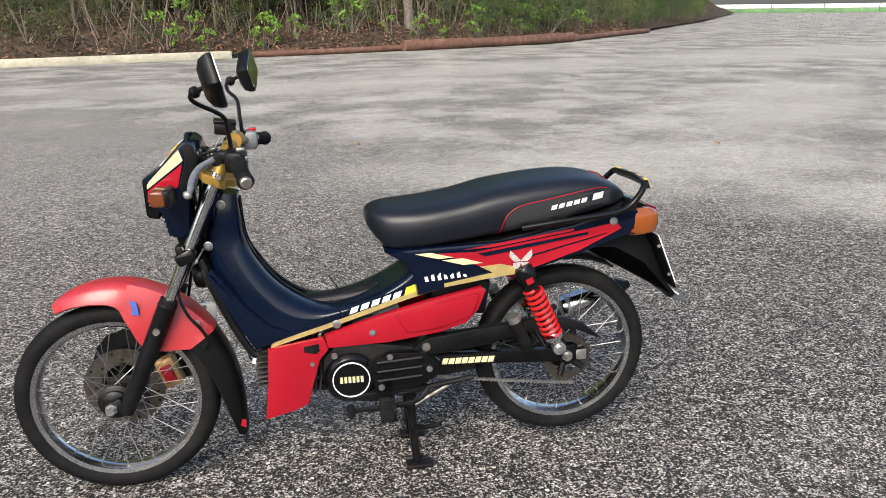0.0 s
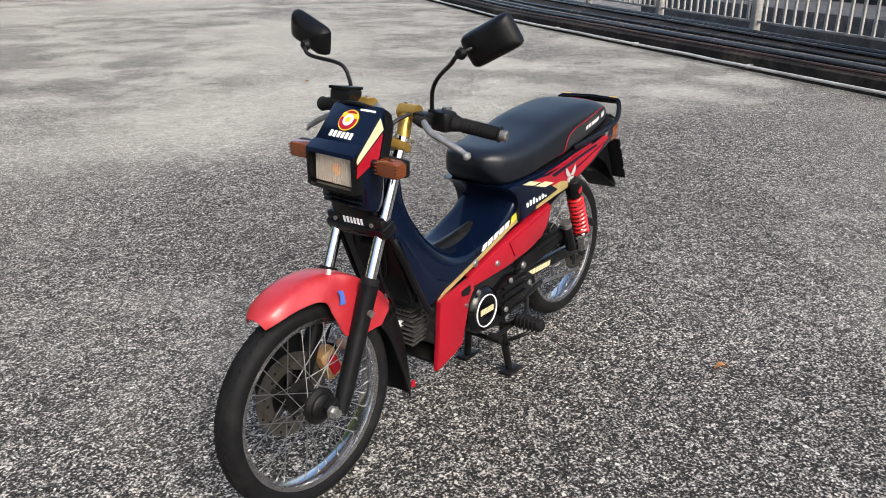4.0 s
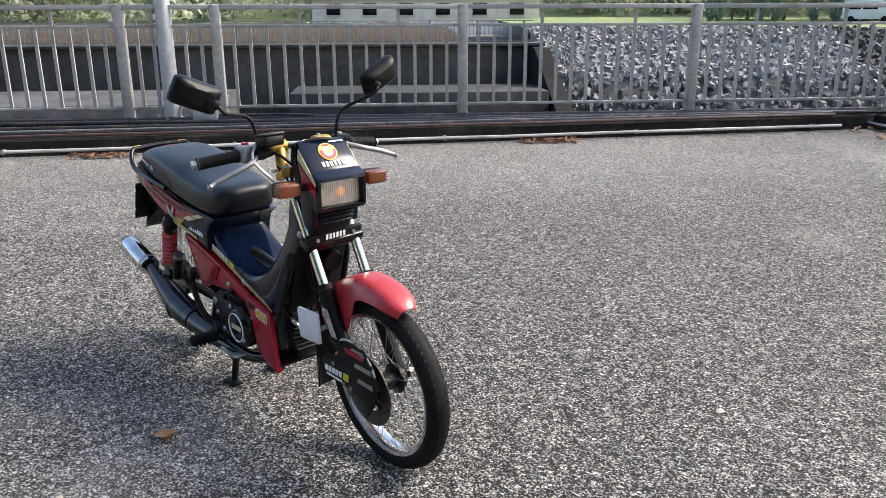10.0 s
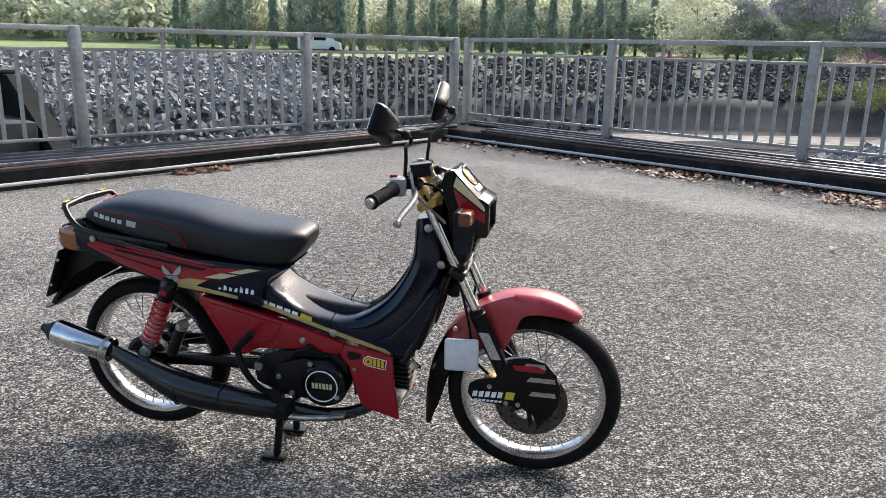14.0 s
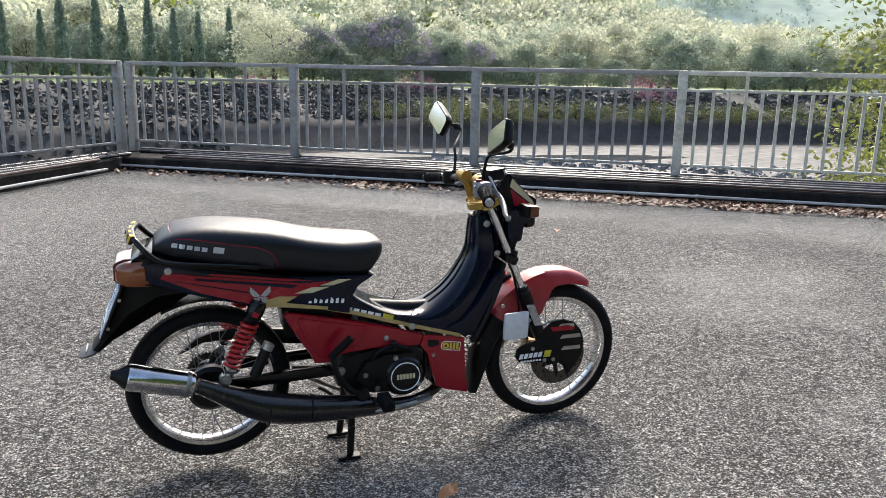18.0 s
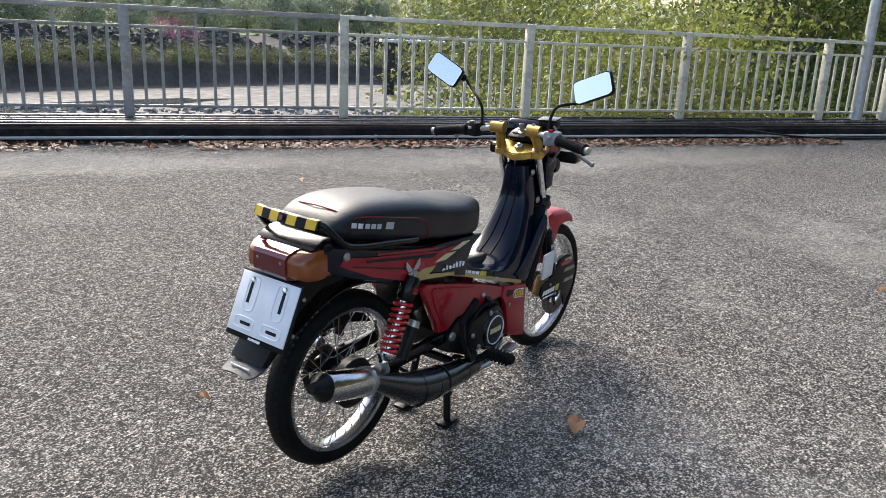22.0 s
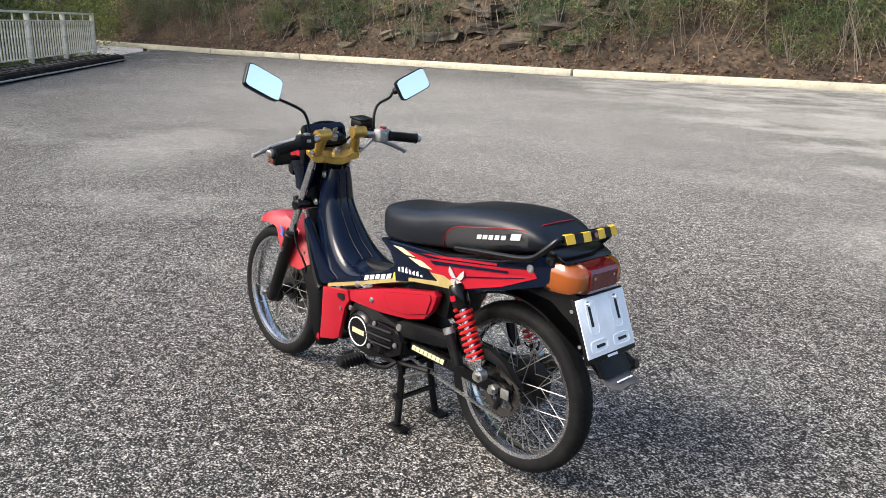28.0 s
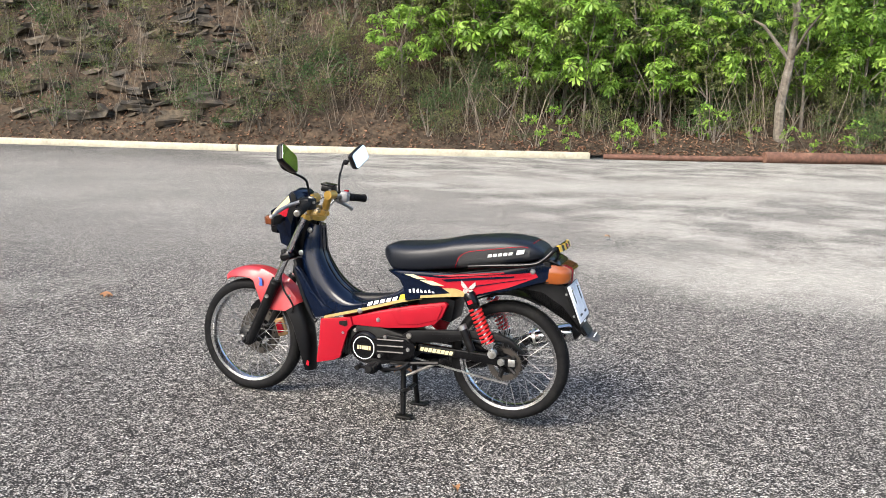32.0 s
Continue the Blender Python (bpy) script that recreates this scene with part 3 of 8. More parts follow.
edge = 0.42
p0 = C + N1 * edge + N2 * edge
yard = flat("road", [p0, p0 + E2 * 70, p0 + E2 * 70 - N2 * 90, p0 + E1 * 120 - N1 * 60, p0 + E1 * 120], 0.0, M["asphalt"], "worn speckled grey asphalt yard with pale patches", "asphalt", depth=5.0)


def strip(name, line, outward, rows, mat, label, category, noise_at=0.0, freq=0.5):
    """A bank along a line: rows of (distance outward, height)."""
    verts, faces = [], []
    fine = []
    for p, q in zip(line, line[1:]):
        k = max(1, int((q - p).length / 1.2))
        fine += [p.lerp(q, i / k) for i in range(k)]
    fine.append(line[-1])
    for i, p in enumerate(fine):
        d = (fine[min(i + 1, len(fine) - 1)] - fine[max(i - 1, 0)]).normalized()
        o = Vector((d.y, -d.x, 0)) * outward
        for j, (dist, height) in enumerate(rows):
            q = p + o * dist
            amp = noise_at * min(1, j / 2)
            verts.append((q.x + amp * 0.5 * noise.noise(q * freq + Vector((0, 0, 9))), q.y, height + amp * noise.noise(q * freq) + amp * 0.4 * noise.noise(q * freq * 4)))
    n = len(rows)
    for i in range(len(fine) - 1):
        for j in range(n - 1):
            faces.append((i * n + j, i * n + j + 1, (i + 1) * n + j + 1, (i + 1) * n + j))
    ob = mesh_object(name, verts, faces, mat, smooth=True)
    return tagged(ob, label, category, kind="structure")


# the wooded slope behind the kerb: steep at the far end, gentle by the log
def slope_height(x, d):
    steep = 0.40 + 0.75 * min(max((x - 3) / 8, 0), 1)
    return 0.10 + steep * max(d - 0.3, 0) * (1 - 0.006 * d)


def hillside():
    verts, faces, fine = [], [], []
    for p, q in zip(KERB, KERB[1:]):
        k = max(1, int((q - p).length / 0.7))
        fine += [p.lerp(q, i / k) for i in range(k)]
    fine.append(KERB[-1])
    dists = [0.14, 0.3, 0.6, 1.0, 1.5, 2.1, 2.8, 3.6, 4.5, 5.5, 7, 9, 12, 16, 22, 30, 45]
    for i, p in enumerate(fine):
        d = (fine[min(i + 2, len(fine) - 1)] - fine[max(i - 2, 0)]).normalized()
        o = Vector((-d.y, d.x, 0))
        if o.y > 0:
            o = -o
        for j, dist in enumerate(dists):
            q = p + o * dist
            a = min(1, dist / 2.5)
            z = slope_height(q.x, dist) + a * (0.55 * noise.noise(q * 0.35) + 0.28 * noise.noise(q * 1.3) + 0.12 * noise.noise(q * 3.7))
            if q.x > 9 and 1.5 < dist < 10:          # ledges of rock
                z += 0.35 * (round(z / 0.8) * 0.8 - z)
            verts.append((q.x, q.y, z))
    n = len(dists)
    for i in range(len(fine) - 1):
        for j in range(n - 1):
            faces.append((i * n + j, (i + 1) * n + j, (i + 1) * n + j + 1, i * n + j + 1))
    ob = mesh_object("hillside", verts, faces, M["soil"], smooth=True)
    return tagged(ob, "brown leaf-littered slope rising behind the kerb", "slope", kind="structure"), fine


hill, kerb_line = hillside()


def slope_point(s, d):
    """A place on the slope: s runs 0 to 1 along the kerb, d metres up from it."""
    i = min(int(s * (len(kerb_line) - 1)), len(kerb_line) - 2)
    p = kerb_line[i].lerp(kerb_line[i + 1], s * (len(kerb_line) - 1) - i)
    t = (kerb_line[min(i + 2, len(kerb_line) - 1)] - kerb_line[max(i - 2, 0)]).normalized()
    o = Vector((-t.y, t.x, 0))
    if o.y > 0:
        o = -o
    q = p + o * d
    a = min(1, d / 2.5)
    q.z = slope_height(q.x, d) + a * (0.55 * noise.noise(Vector((q.x, q.y, 0)) * 0.35) + 0.28 * noise.noise(Vector((q.x, q.y, 0)) * 1.3))
    return q


# far bank of the river
BANK = [Vector(p) for p in ((-25.6, 30.4, 0), (-14, 44, 0), (3, 54, 0), (27, 60, 0), (55, 58, 0), (95, 40, 0), (150, 5, 0))]
strip("riverbank", BANK, -1, [(-2, BED - 0.2), (0, BED + 0.3), (0.8, BED + 1.5), (1.6, -2.1), (6, -1.2), (13, 0.25)], M["concrete"], "dark stony river bank below the park", "bank", 0.35, 0.4)
strip("park_lawn", BANK, -1, [(12.9, 0.27), (20, 0.35), (75, 0.9)], M["grass"], "pale green lawn on the far bank", "lawn", 0.2, 0.1)
def hill_fall(x, y):
    """The near hill drops away towards the open valley downstream."""
    az = math.degrees(math.atan2(x, y))
    return float(np.interp(az, [12, 26, 31, 37, 48, 60], [1.0, 0.95, 0.72, 0.42, 0.30, 0.26]))


near_hill = strip("far_hill", [Vector((-170, 60, 0)), Vector((-90, 120, 0)), Vector((-10, 150, 0)), Vector((60, 150, 0)), Vector((140, 110, 0)), Vector((220, 20, 0))], -1, [(-50, 0.0), (-20, 2), (10, 9), (40, 18), (90, 32), (160, 46)], M["hill_cover"], "wooded hill behind the park", "hill", 5.0, 0.02)
for v in near_hill.data.vertices:
    v.co.z *= hill_fall(v.co.x, v.co.y)
def ridge_rise(x, y):
    """The distant ridge has one broad summit."""
    return 1 + 0.42 * math.exp(-((math.degrees(math.atan2(x, y)) - 38) / 9) ** 2)


ridge = strip("distant_ridge", [Vector((-400, 300, 0)), Vector((-60, 520, 0)), Vector((260, 560, 0)), Vector((640, 300, 0))], -1, [(-80, -10), (0, 20), (90, 58), (200, 62)], M["ridge_cover"], "pale wooded ridge in the distance, haze put into its colour", "hill", 14.0, 0.006)
for v in ridge.data.vertices:
    v.co.z *= ridge_rise(v.co.x, v.co.y)

# water lying in the bed
M["water"] = material("shallow_water", (0.10, 0.105, 0.10), 0.06, vary=0.1, scale=0.5, bump=0.1, bump_scale=6)
for k, (x, y, rx, ry) in enumerate(((30, 27, 9, 3.4), (46, 24, 13, 3.0), (2, 44, 14, 3.2), (20, 48, 16, 2.5))):
    pts = [(x + rx * math.cos(a) * (1 + 0.25 * noise.noise(Vector((k, math.cos(a) * 2, math.sin(a) * 2)))), y + ry * math.sin(a) * (1 + 0.3 * noise.noise(Vector((k, math.sin(a) * 3, 5))))) for a in np.linspace(0, 2 * math.pi, 40, endpoint=False)]
    flat("water", pts, BED + 0.03, M["water"], "shallow pool of pale water on the mud", "water")


# ---- kerb beams under the fences, pipes and cables ----
def beam(name, a, b, inward, label):
    d = (b - a)
    ang = math.degrees(math.atan2(d.y, d.x))
    mid = (a + b) / 2
    bm = box((d.length, 0.34, 0.17), (mid.x, mid.y, 0.085), (0, 0, ang), 0.015)
    return tagged(part(name, bm, M["kerb_black"]), label, "kerb", kind="structure")


L1, L2 = 62.0, 29.2
beam("kerb_river", F2 - E2 * 0.1 + N2 * 0.0, F2 + E2 * L2, -N2, "tarred black concrete kerb under the river fence")
beam("kerb_weir", F1 + E1 * 0.25, F1 + E1 * L1, -N1, "tarred black concrete kerb under the weir fence")


FOOT1, FOOT2 = 0.60, 0.84                            # how far the black steps reach into the yard


def step_reach(foot, s):
    """The weir step widens away from the fences' corner."""
    return foot if foot > 0.7 else min(0.32 + 0.095 * s, 2.0)


def kerb_step(name, a, b, inward, foot, high, label):
    """A low black step in front of the kerb, its yard edge a little sloped."""
    d = b - a
    n = max(2, int(d.length / 0.8))
    verts, faces = [], []
    for i in range(n + 1):
        p = a + d * (i / n)
        w = 0.012 * noise.noise(Vector((i * 0.7, foot * 9, 1)))
        reach = step_reach(foot, d.length * i / n)
        for off, z in ((0.172, 0.0), (0.172, high), (reach - 0.035 + w, high - 0.004), (reach - 0.012 + w, high - 0.02), (reach + w, 0.0)):
            q = p + inward * off
            verts.append((q.x, q.y, z))
    for i in range(n):
        for k in range(4):
            faces.append((i * 5 + k, i * 5 + k + 1, i * 5 + k + 6, i * 5 + k + 5))
    faces += [(4, 3, 2, 1, 0), tuple(n * 5 + k for k in range(5))]
    ob = mesh_object(name, verts, faces, M["kerb_black"])
    return tagged(ob, label, "kerb", kind="structure")


kerb_step("kerb_step_river", F2 + E2 * 0.1, F2 + E2 * L2, -N2, FOOT2, 0.166, "black step along the foot of the river kerb")
kerb_step("kerb_step_weir", F1 + E1 * 0.46, F1 + E1 * L1, -N1, FOOT1, 0.162, "black step along the foot of the weir kerb")


def run_of_pipe(name, base, along, inward, length, off, z, r, mat, label, sag=0.004, start=0.0, foot=0.0, share=1):
    pts = []
    k = int(length / 0.5)
    for i in range(k + 1):
        s = start + (length - start) * i / k
        if foot:
            off = step_reach(foot, s) * share + (0.035 if share == 1 else 0)
        p = base + along * s + inward * (off + sag * 3 * noise.noise(Vector((s * 0.35, z * 50, off * 30))))
        pts.append((p.x, p.y, z + sag * noise.noise(Vector((s * 0.5, off * 40, 3)))))
    ob = part(name, tube(pts, r, 8), mat)
    return tagged(ob, label, "pipe")


for base, along, inward, length, foot in ((F2, E2, -N2, L2, FOOT2), (F1, E1, -N1, L1, FOOT1)):
    run_of_pipe("grey_pipe", base, along, inward, length, foot + 0.035, 0.062, 0.016, M["pipe_white"], "thin pale grey pipe running along the foot of the kerb", 0.006, 0.25 if foot > 0.7 else 0.85, foot)
    run_of_pipe("black_pipe", base, along, inward, length, 0.27, 0.188, 0.024, M["pipe_black"], "black pipe lying along the kerb", 0.005, 0.2)
    run_of_pipe("black_pipe", base, along, inward, length, 0.10, 0.195, 0.028, M["pipe_black"], "black pipe lying on the kerb", 0.006, 0.1)
    for share, r, mat, label in ((0.50, 0.021, "pipe_black", "glossy black pipe lying on the kerb step"), (0.66, 0.017, "pipe_grey", "thin dull grey conduit lying on the kerb step"), (0.80, 0.023, "pipe_black", "glossy black pipe lying on the kerb step"), (0.92, 0.016, "pipe_rust", "rusty brown pipe lying near the step's edge")):
        run_of_pipe("step_pipe", base, along, inward, length, 0, 0.166 + r, r, M[mat], label, 0.006, 0.9, foot, share)
    run_of_pipe("black_cable", base, along, inward, length, -0.09, 0.182, 0.012, M["pipe_black"], "black cable lying on the kerb", 0.008)
    for s in np.arange(1.2, length, 2.1):                # clips that hold the pale pipe
        p = base + along * float(s) + inward * (step_reach(foot, float(s)) + 0.005)
        bm = box((0.03, 0.075, 0.045), (p.x, p.y, 0.06), (0, 0, math.degrees(math.atan2(along.y, along.x))), 0.004)
        tagged(part("pipe_clip", bm, M["steel"]), "small metal clip holding the pipe to the kerb", "clip", "pipe clips")


# ---- the fences ----
def fence_panel(length, mat, tall=(4, 10)):
    """One bay: a post and the rails and bars up to the next post."""
    t = thing("fence_panel", "weathered grey steel railing bay on the kerb", "fence", group="railing bays")
    part("post", box((0.105, 0.105, 1.22), (0, 0, 0.61), (0, 0, 0), 0.012), mat, t)
    if length < 0.2:
        return t
    for name, z, h, w in (("top_rail", 1.195, 0.05, 0.085), ("middle_rail", 1.0, 0.032, 0.032), ("bottom_rail", 0.145, 0.032, 0.032)):
        part(name, box((length - 0.105, w, h), (length / 2, 0, z), (0, 0, 0), 0.006), mat, t)
    k = max(1, round(length / 0.179))
    me = None
    for i in range(1, k):
        high = i in tall
        z0, z1 = 0.16, (1.17 if high else 0.985)
        bm = box((0.034, 0.026, z1 - z0), (0, 0, (z0 + z1) / 2))
        ob = part("bar", bm, mat, t, smooth=False)
        ob.location = (i * length / k, 0.0, 0)
    return t


def fence_line(base, along, stations, mat, gate=()):
    ang = math.degrees(math.atan2(along.y, along.x))
    made = {}
    for s, nxt in zip(stations, stations[1:] + [None]):
        length = 0.0 if nxt is None else round(nxt - s, 2)
        if nxt is None and len(stations) < 5:
            continue
        p = base + along * s
        m = pose(p.x, p.y, 0.17, 0, 0, ang)
        if length in made:
            copy_thing(made[length], m)
        else:
            made[length] = fence_panel(length, mat)
            made[length].matrix_basis = m


FB = F2 - N2 * 0.12
fence_line(FB, E2, [0, 2.45, 4.87, 7.28], M["fence"])
fence_line(FB, E2, [7.28, 9.71, 12.13, 14.66, 15.96, 18.42, 20.9, 23.5, 26.05, 28.75], M["fence_cream"])
fence_line(F1, E1, [0, 2.47, 5.12, 7.78, 8.78, 11.22, 13.62, 16.05, 18.65, 21.15, 23.65, 26.15] + [28.75 + 2.5 * i for i in range(14)], M["fence"])


def street_lamp(x, y):
    t = thing("lamp_pole", "tall pale galvanised lamp pole standing on the kerb", "lamp pole", (x, y, 0.17), "lamp poles")
    part("pole", tube([(0, 0, 0), (0, 0, 3), (0, 0, 7.5)], [0.085, 0.075, 0.05], 16), M["pole"], t)
    part("base_plate", box((0.3, 0.3, 0.02), (0, 0, 0.012), (0, 0, 0), 0.004), M["pole"], t)
    for sx in (-1, 1):
        for sy in (-1, 1):
            part("bolt", lathe([(0, 0.05), (0.014, 0.05), (0.014, 0)], (sx * 0.115, sy * 0.115, 0.02), (0, 0, 1), 8), M["steel"], t)
    part("conduit", tube(spline([(0.10, 0.0, 0.42), (0.16, 0.02, 0.36), (0.17, 0.03, 0.2), (0.12, 0.03, 0.06), (0.16, 0.1, 0.01)], 5), 0.02, 8), M["pole"], t)
    part("arm", tube(spline([(0, 0, 7.4), (0.1, 0, 7.8), (0.9, 0, 8.0), (1.4, 0, 8.0)], 4), 0.03, 8), M["pole"], t)
    return t


pl = F1 + E1 * 8.32
street_lamp(pl.x, pl.y)
pl = FB + E2 * 15.42
street_lamp(pl.x, pl.y)
pj = F1 + E1 * 7.95 - N1 * 0.06
jb = thing("junction_box", "small pale grey junction box on the kerb", "junction box", (pj.x, pj.y, 0.17))
jb.rotation_euler = (0, 0, math.atan2(E1.y, E1.x))
part("body", box((0.26, 0.16, 0.13), (0, 0, 0.07), (0, 0, 0), 0.01), M["pole"], jb)
part("lid", box((0.28, 0.18, 0.02), (0, 0, 0.145), (0, 0, 0), 0.006), M["pole"], jb)
cb = F1 + E1 * 0.05 - N1 * 0.1 - N2 * 0.12
tagged(part("concrete_block", box((0.3, 0.22, 0.16), (cb.x + 0.02, cb.y - 0.12, 0.08), (0, 0, 20), 0.02), M["concrete_pale"]), "small concrete block in the kerb's corner", "block")
pts = [(p.x, p.y, z) for p, z in ((F1 + E1 * 8.1 - N1 * 0.02, 0.22), (F1 + E1 * 7.2 - N1 * 0.12, 0.24), (F1 + E1 * 6.2 - N1 * 0.05, 0.2), (F1 + E1 * 4.5 + N1 * 0.02, 0.19))]
tagged(part("power_cable", tube(spline(pts, 6), 0.014, 8), M["pipe_black"]), "loose black cable leading from the lamp pole", "cable")


pts = [(p.x, p.y, z) for p, z in ((F2 + E2 * 9.7 - N2 * 0.3, 0.20), (F2 + E2 * 11.0 - N2 * 0.55, 0.195), (F2 + E2 * 12.4 - N2 * 0.80, 0.16), (F2 + E2 * 13.6 - N2 * 0.90, 0.05), (F2 + E2 * 15.2 - N2 * 0.93, 0.02))]
tagged(part("power_cable", tube(spline(pts, 6), 0.013, 8), M["pipe_black"]), "loose black cable hanging over the kerb step", "cable")


# ---- pale kerb and log along the slope ----
def kerb_piece(a, b):
    d = b - a
    ang = math.degrees(math.atan2(d.y, d.x))
    mid = (a + b) / 2
    bm = box((d.length - 0.05, 0.24, 0.20), (mid.x, mid.y, 0.09), (0, 0, ang), 0.03)
    return tagged(part("kerb_stone", bm, M["kerb_pale"]), "long cream-painted concrete kerb with weather stains", "kerb", "kerb stones", "structure")


for a, b in ((KERB[0], KERB[1]), (KERB[1], KERB[2]), (KERB[2], KERB[3]), (KERB[3], KERB[4]), (KERB[4], KERB[5])):
    k = max(1, round((b - a).length / 10.7))
    for i in range(k):
        kerb_piece(a.lerp(b, i / k), a.lerp(b, (i + 1) / k))


def log(points, r, label):
    pts = spline(points, 8)
    rs = [r * (1 + 0.2 * noise.noise(Vector((i * 0.35, r * 90, 0)))) for i in range(len(pts))]
    return tagged(part("log", tube(pts, rs, 12), M["log"]), label, "log", "logs by the slope")


log([(2.1, -19.9, 0.07), (-0.5, -20.8, 0.08), (-2.6, -21.9, 0.09)], 0.085, "slim brown log lying as a kerb at the slope's foot")
log([(-2.3, -21.6, 0.14), (-4.5, -22.6, 0.15), (-7.1, -24.0, 0.16), (-8.6, -25.2, 0.16)], 0.17, "thick rust-brown log lying at the slope's foot")
log([(-8.8, -25.6, 0.1), (-12.0, -29.6, 0.1), (-14.5, -32.5, 0.1)], 0.11, "long brown log lying at the slope's foot")

# ---- the weir seen through the fence ----
def weir():
    base = C - E2 * 32.0
    def at(a, b, z):
        p = C - E2 * a + E1 * b
        return (p.x, p.y, z)
    ang = math.degrees(math.atan2(E1.y, E1.x))
    for name, a, b0, b1, z0, z1, th, mat, label in (
            ("weir_wall", 33.5, -3.5, 70, BED, -0.35, 1.5, "concrete", "tall dark stained concrete weir wall"),
            ("weir_step", 29.5, -2.6, 9.5, BED, -2.2, 4.0, "concrete", "lower dark concrete step of the weir"),
            ("weir_sill", 26.4, -1.8, 60, BED, -3.4, 2.4, "concrete", "low concrete sill at the weir's foot"),
            ("weir_apron", 28.0, 12.5, 60, BED, -2.3, 7.0, "apron", "grey weathered concrete apron slab beside the weir")):
        p = Vector(at(a, (b0 + b1) / 2, (z0 + z1) / 2))
        bm = box((b1 - b0, th, z1 - z0), p, (0, 0, ang), 0.06)
        tagged(part(name, bm, M[mat]), label, "wall", kind="structure")
    p = Vector(at(33.2, (-3.5 + 70) / 2, -0.27))
    tagged(part("weir_coping", box((73.5, 1.7, 0.16), p, (0, 0, ang), 0.03), M["concrete"]), "dark coping along the weir wall", "coping", kind="structure")
    f = thing("weir_railing", "far grey railing on top of the weir wall", "fence", at(33.2, 0, -0.19))
    f.rotation_euler = (0, 0, math.atan2(E1.y, E1.x))
    for z in (0.1, 0.95, 1.12):
        part("rail", box((72, 0.04, 0.04), (33, 0, z)), M["far_rail"], f, smooth=False)
    for s in np.arange(-2.5, 69, 2.5):
        part("post", box((0.1, 0.1, 1.15), (float(s), 0, 0.575)), M["far_rail"], f, smooth=False)
    bm = bmesh.new()
    for s in np.arange(-2.4, 69, 0.2):
        box((0.025, 0.025, 0.86), (float(s), 0, 0.52), bm=bm)
    tagged(part("bar_row", bm, M["far_rail"], f, smooth=False), kind="stuff")
    strip("upstream_bank", [Vector(at(37, 0, 0)), Vector(at(37, 72, 0))], 1, [(0, BED), (0.6, -0.9), (3, -0.1), (9, 0.25), (30, 0.5)], M["soil"], "dark earthy bank upstream of the weir", "bank", 0.15, 0.3)
    # a lower flank closing the weir's end
    p = [at(32.5, -3.4, 0), at(24, -2.4, 0)]
    bm = bmesh.new()
    a = [bm.verts.new(at(34, -3.5, BED)), bm.verts.new(at(24.5, -3.5, BED)), bm.verts.new(at(31.5, -3.5, -0.4)), bm.verts.new(at(34, -3.5, -0.4))]
    b = [bm.verts.new(at(34, -2.7, BED)), bm.verts.new(at(24.5, -2.7, BED)), bm.verts.new(at(31.5, -2.7, -0.4)), bm.verts.new(at(34, -2.7, -0.4))]
    bm.faces.new(a)
    bm.faces.new(b[::-1])
    for i in range(4):
        bm.faces.new((a[i], a[(i + 1) % 4], b[(i + 1) % 4], b[i]))
    tagged(part("weir_flank", bm, M["concrete_shaded"], smooth=False), "sloping dark concrete flank at the weir's end", "wall", kind="structure")


weir()


# ---- stones of the bank ----
def stones(name, places, sizes, mat, label, category="rocks", ledges=False):
    """Angular stones, each a crumpled eight-cornered block."""
    corner = np.array([[-1, -1, -1], [1, -1, -1], [1, 1, -1], [-1, 1, -1], [-1, -1, 1], [1, -1, 1], [1, 1, 1], [-1, 1, 1]], float)
    face = [(0, 3, 2, 1), (4, 5, 6, 7), (0, 1, 5, 4), (1, 2, 6, 5), (2, 3, 7, 6), (3, 0, 4, 7)]
    v, f = [], []
    for i, (p, s) in enumerate(zip(places, sizes)):
        q = Euler((rng.normal() * 0.2 - 0.1, rng.normal() * 0.2 + 0.1, 0.3 + rng.normal() * 0.5) if ledges else rng.random(3) * 6.28).to_matrix()
        c = corner * (0.5 + 0.5 * rng.random((8, 3))) * s * (np.array([1.35, 0.6, 0.24]) if ledges else np.array([0.55, 0.45, 0.35]))
        for k in c:
            w = q @ Vector(k)
            v.append((p[0] + w.x, p[1] + w.y, p[2] + w.z))
        f += [tuple(j + 8 * i for j in row) for row in face]
    ob = mesh_object(name, v, f, mat)
    return tagged(ob, label, category, kind="stuff")


def inland(k):
    """Which way the bank rises at its corner k."""
    o = Vector((0, 0, 0))
    for i in (k - 1, k):
        if 0 <= i < len(BANK) - 1:
            d = (BANK[i + 1] - BANK[i]).normalized()
            side = Vector((-d.y, d.x, 0))
            o += -side if side.y < 0 else side
    return o.normalized()


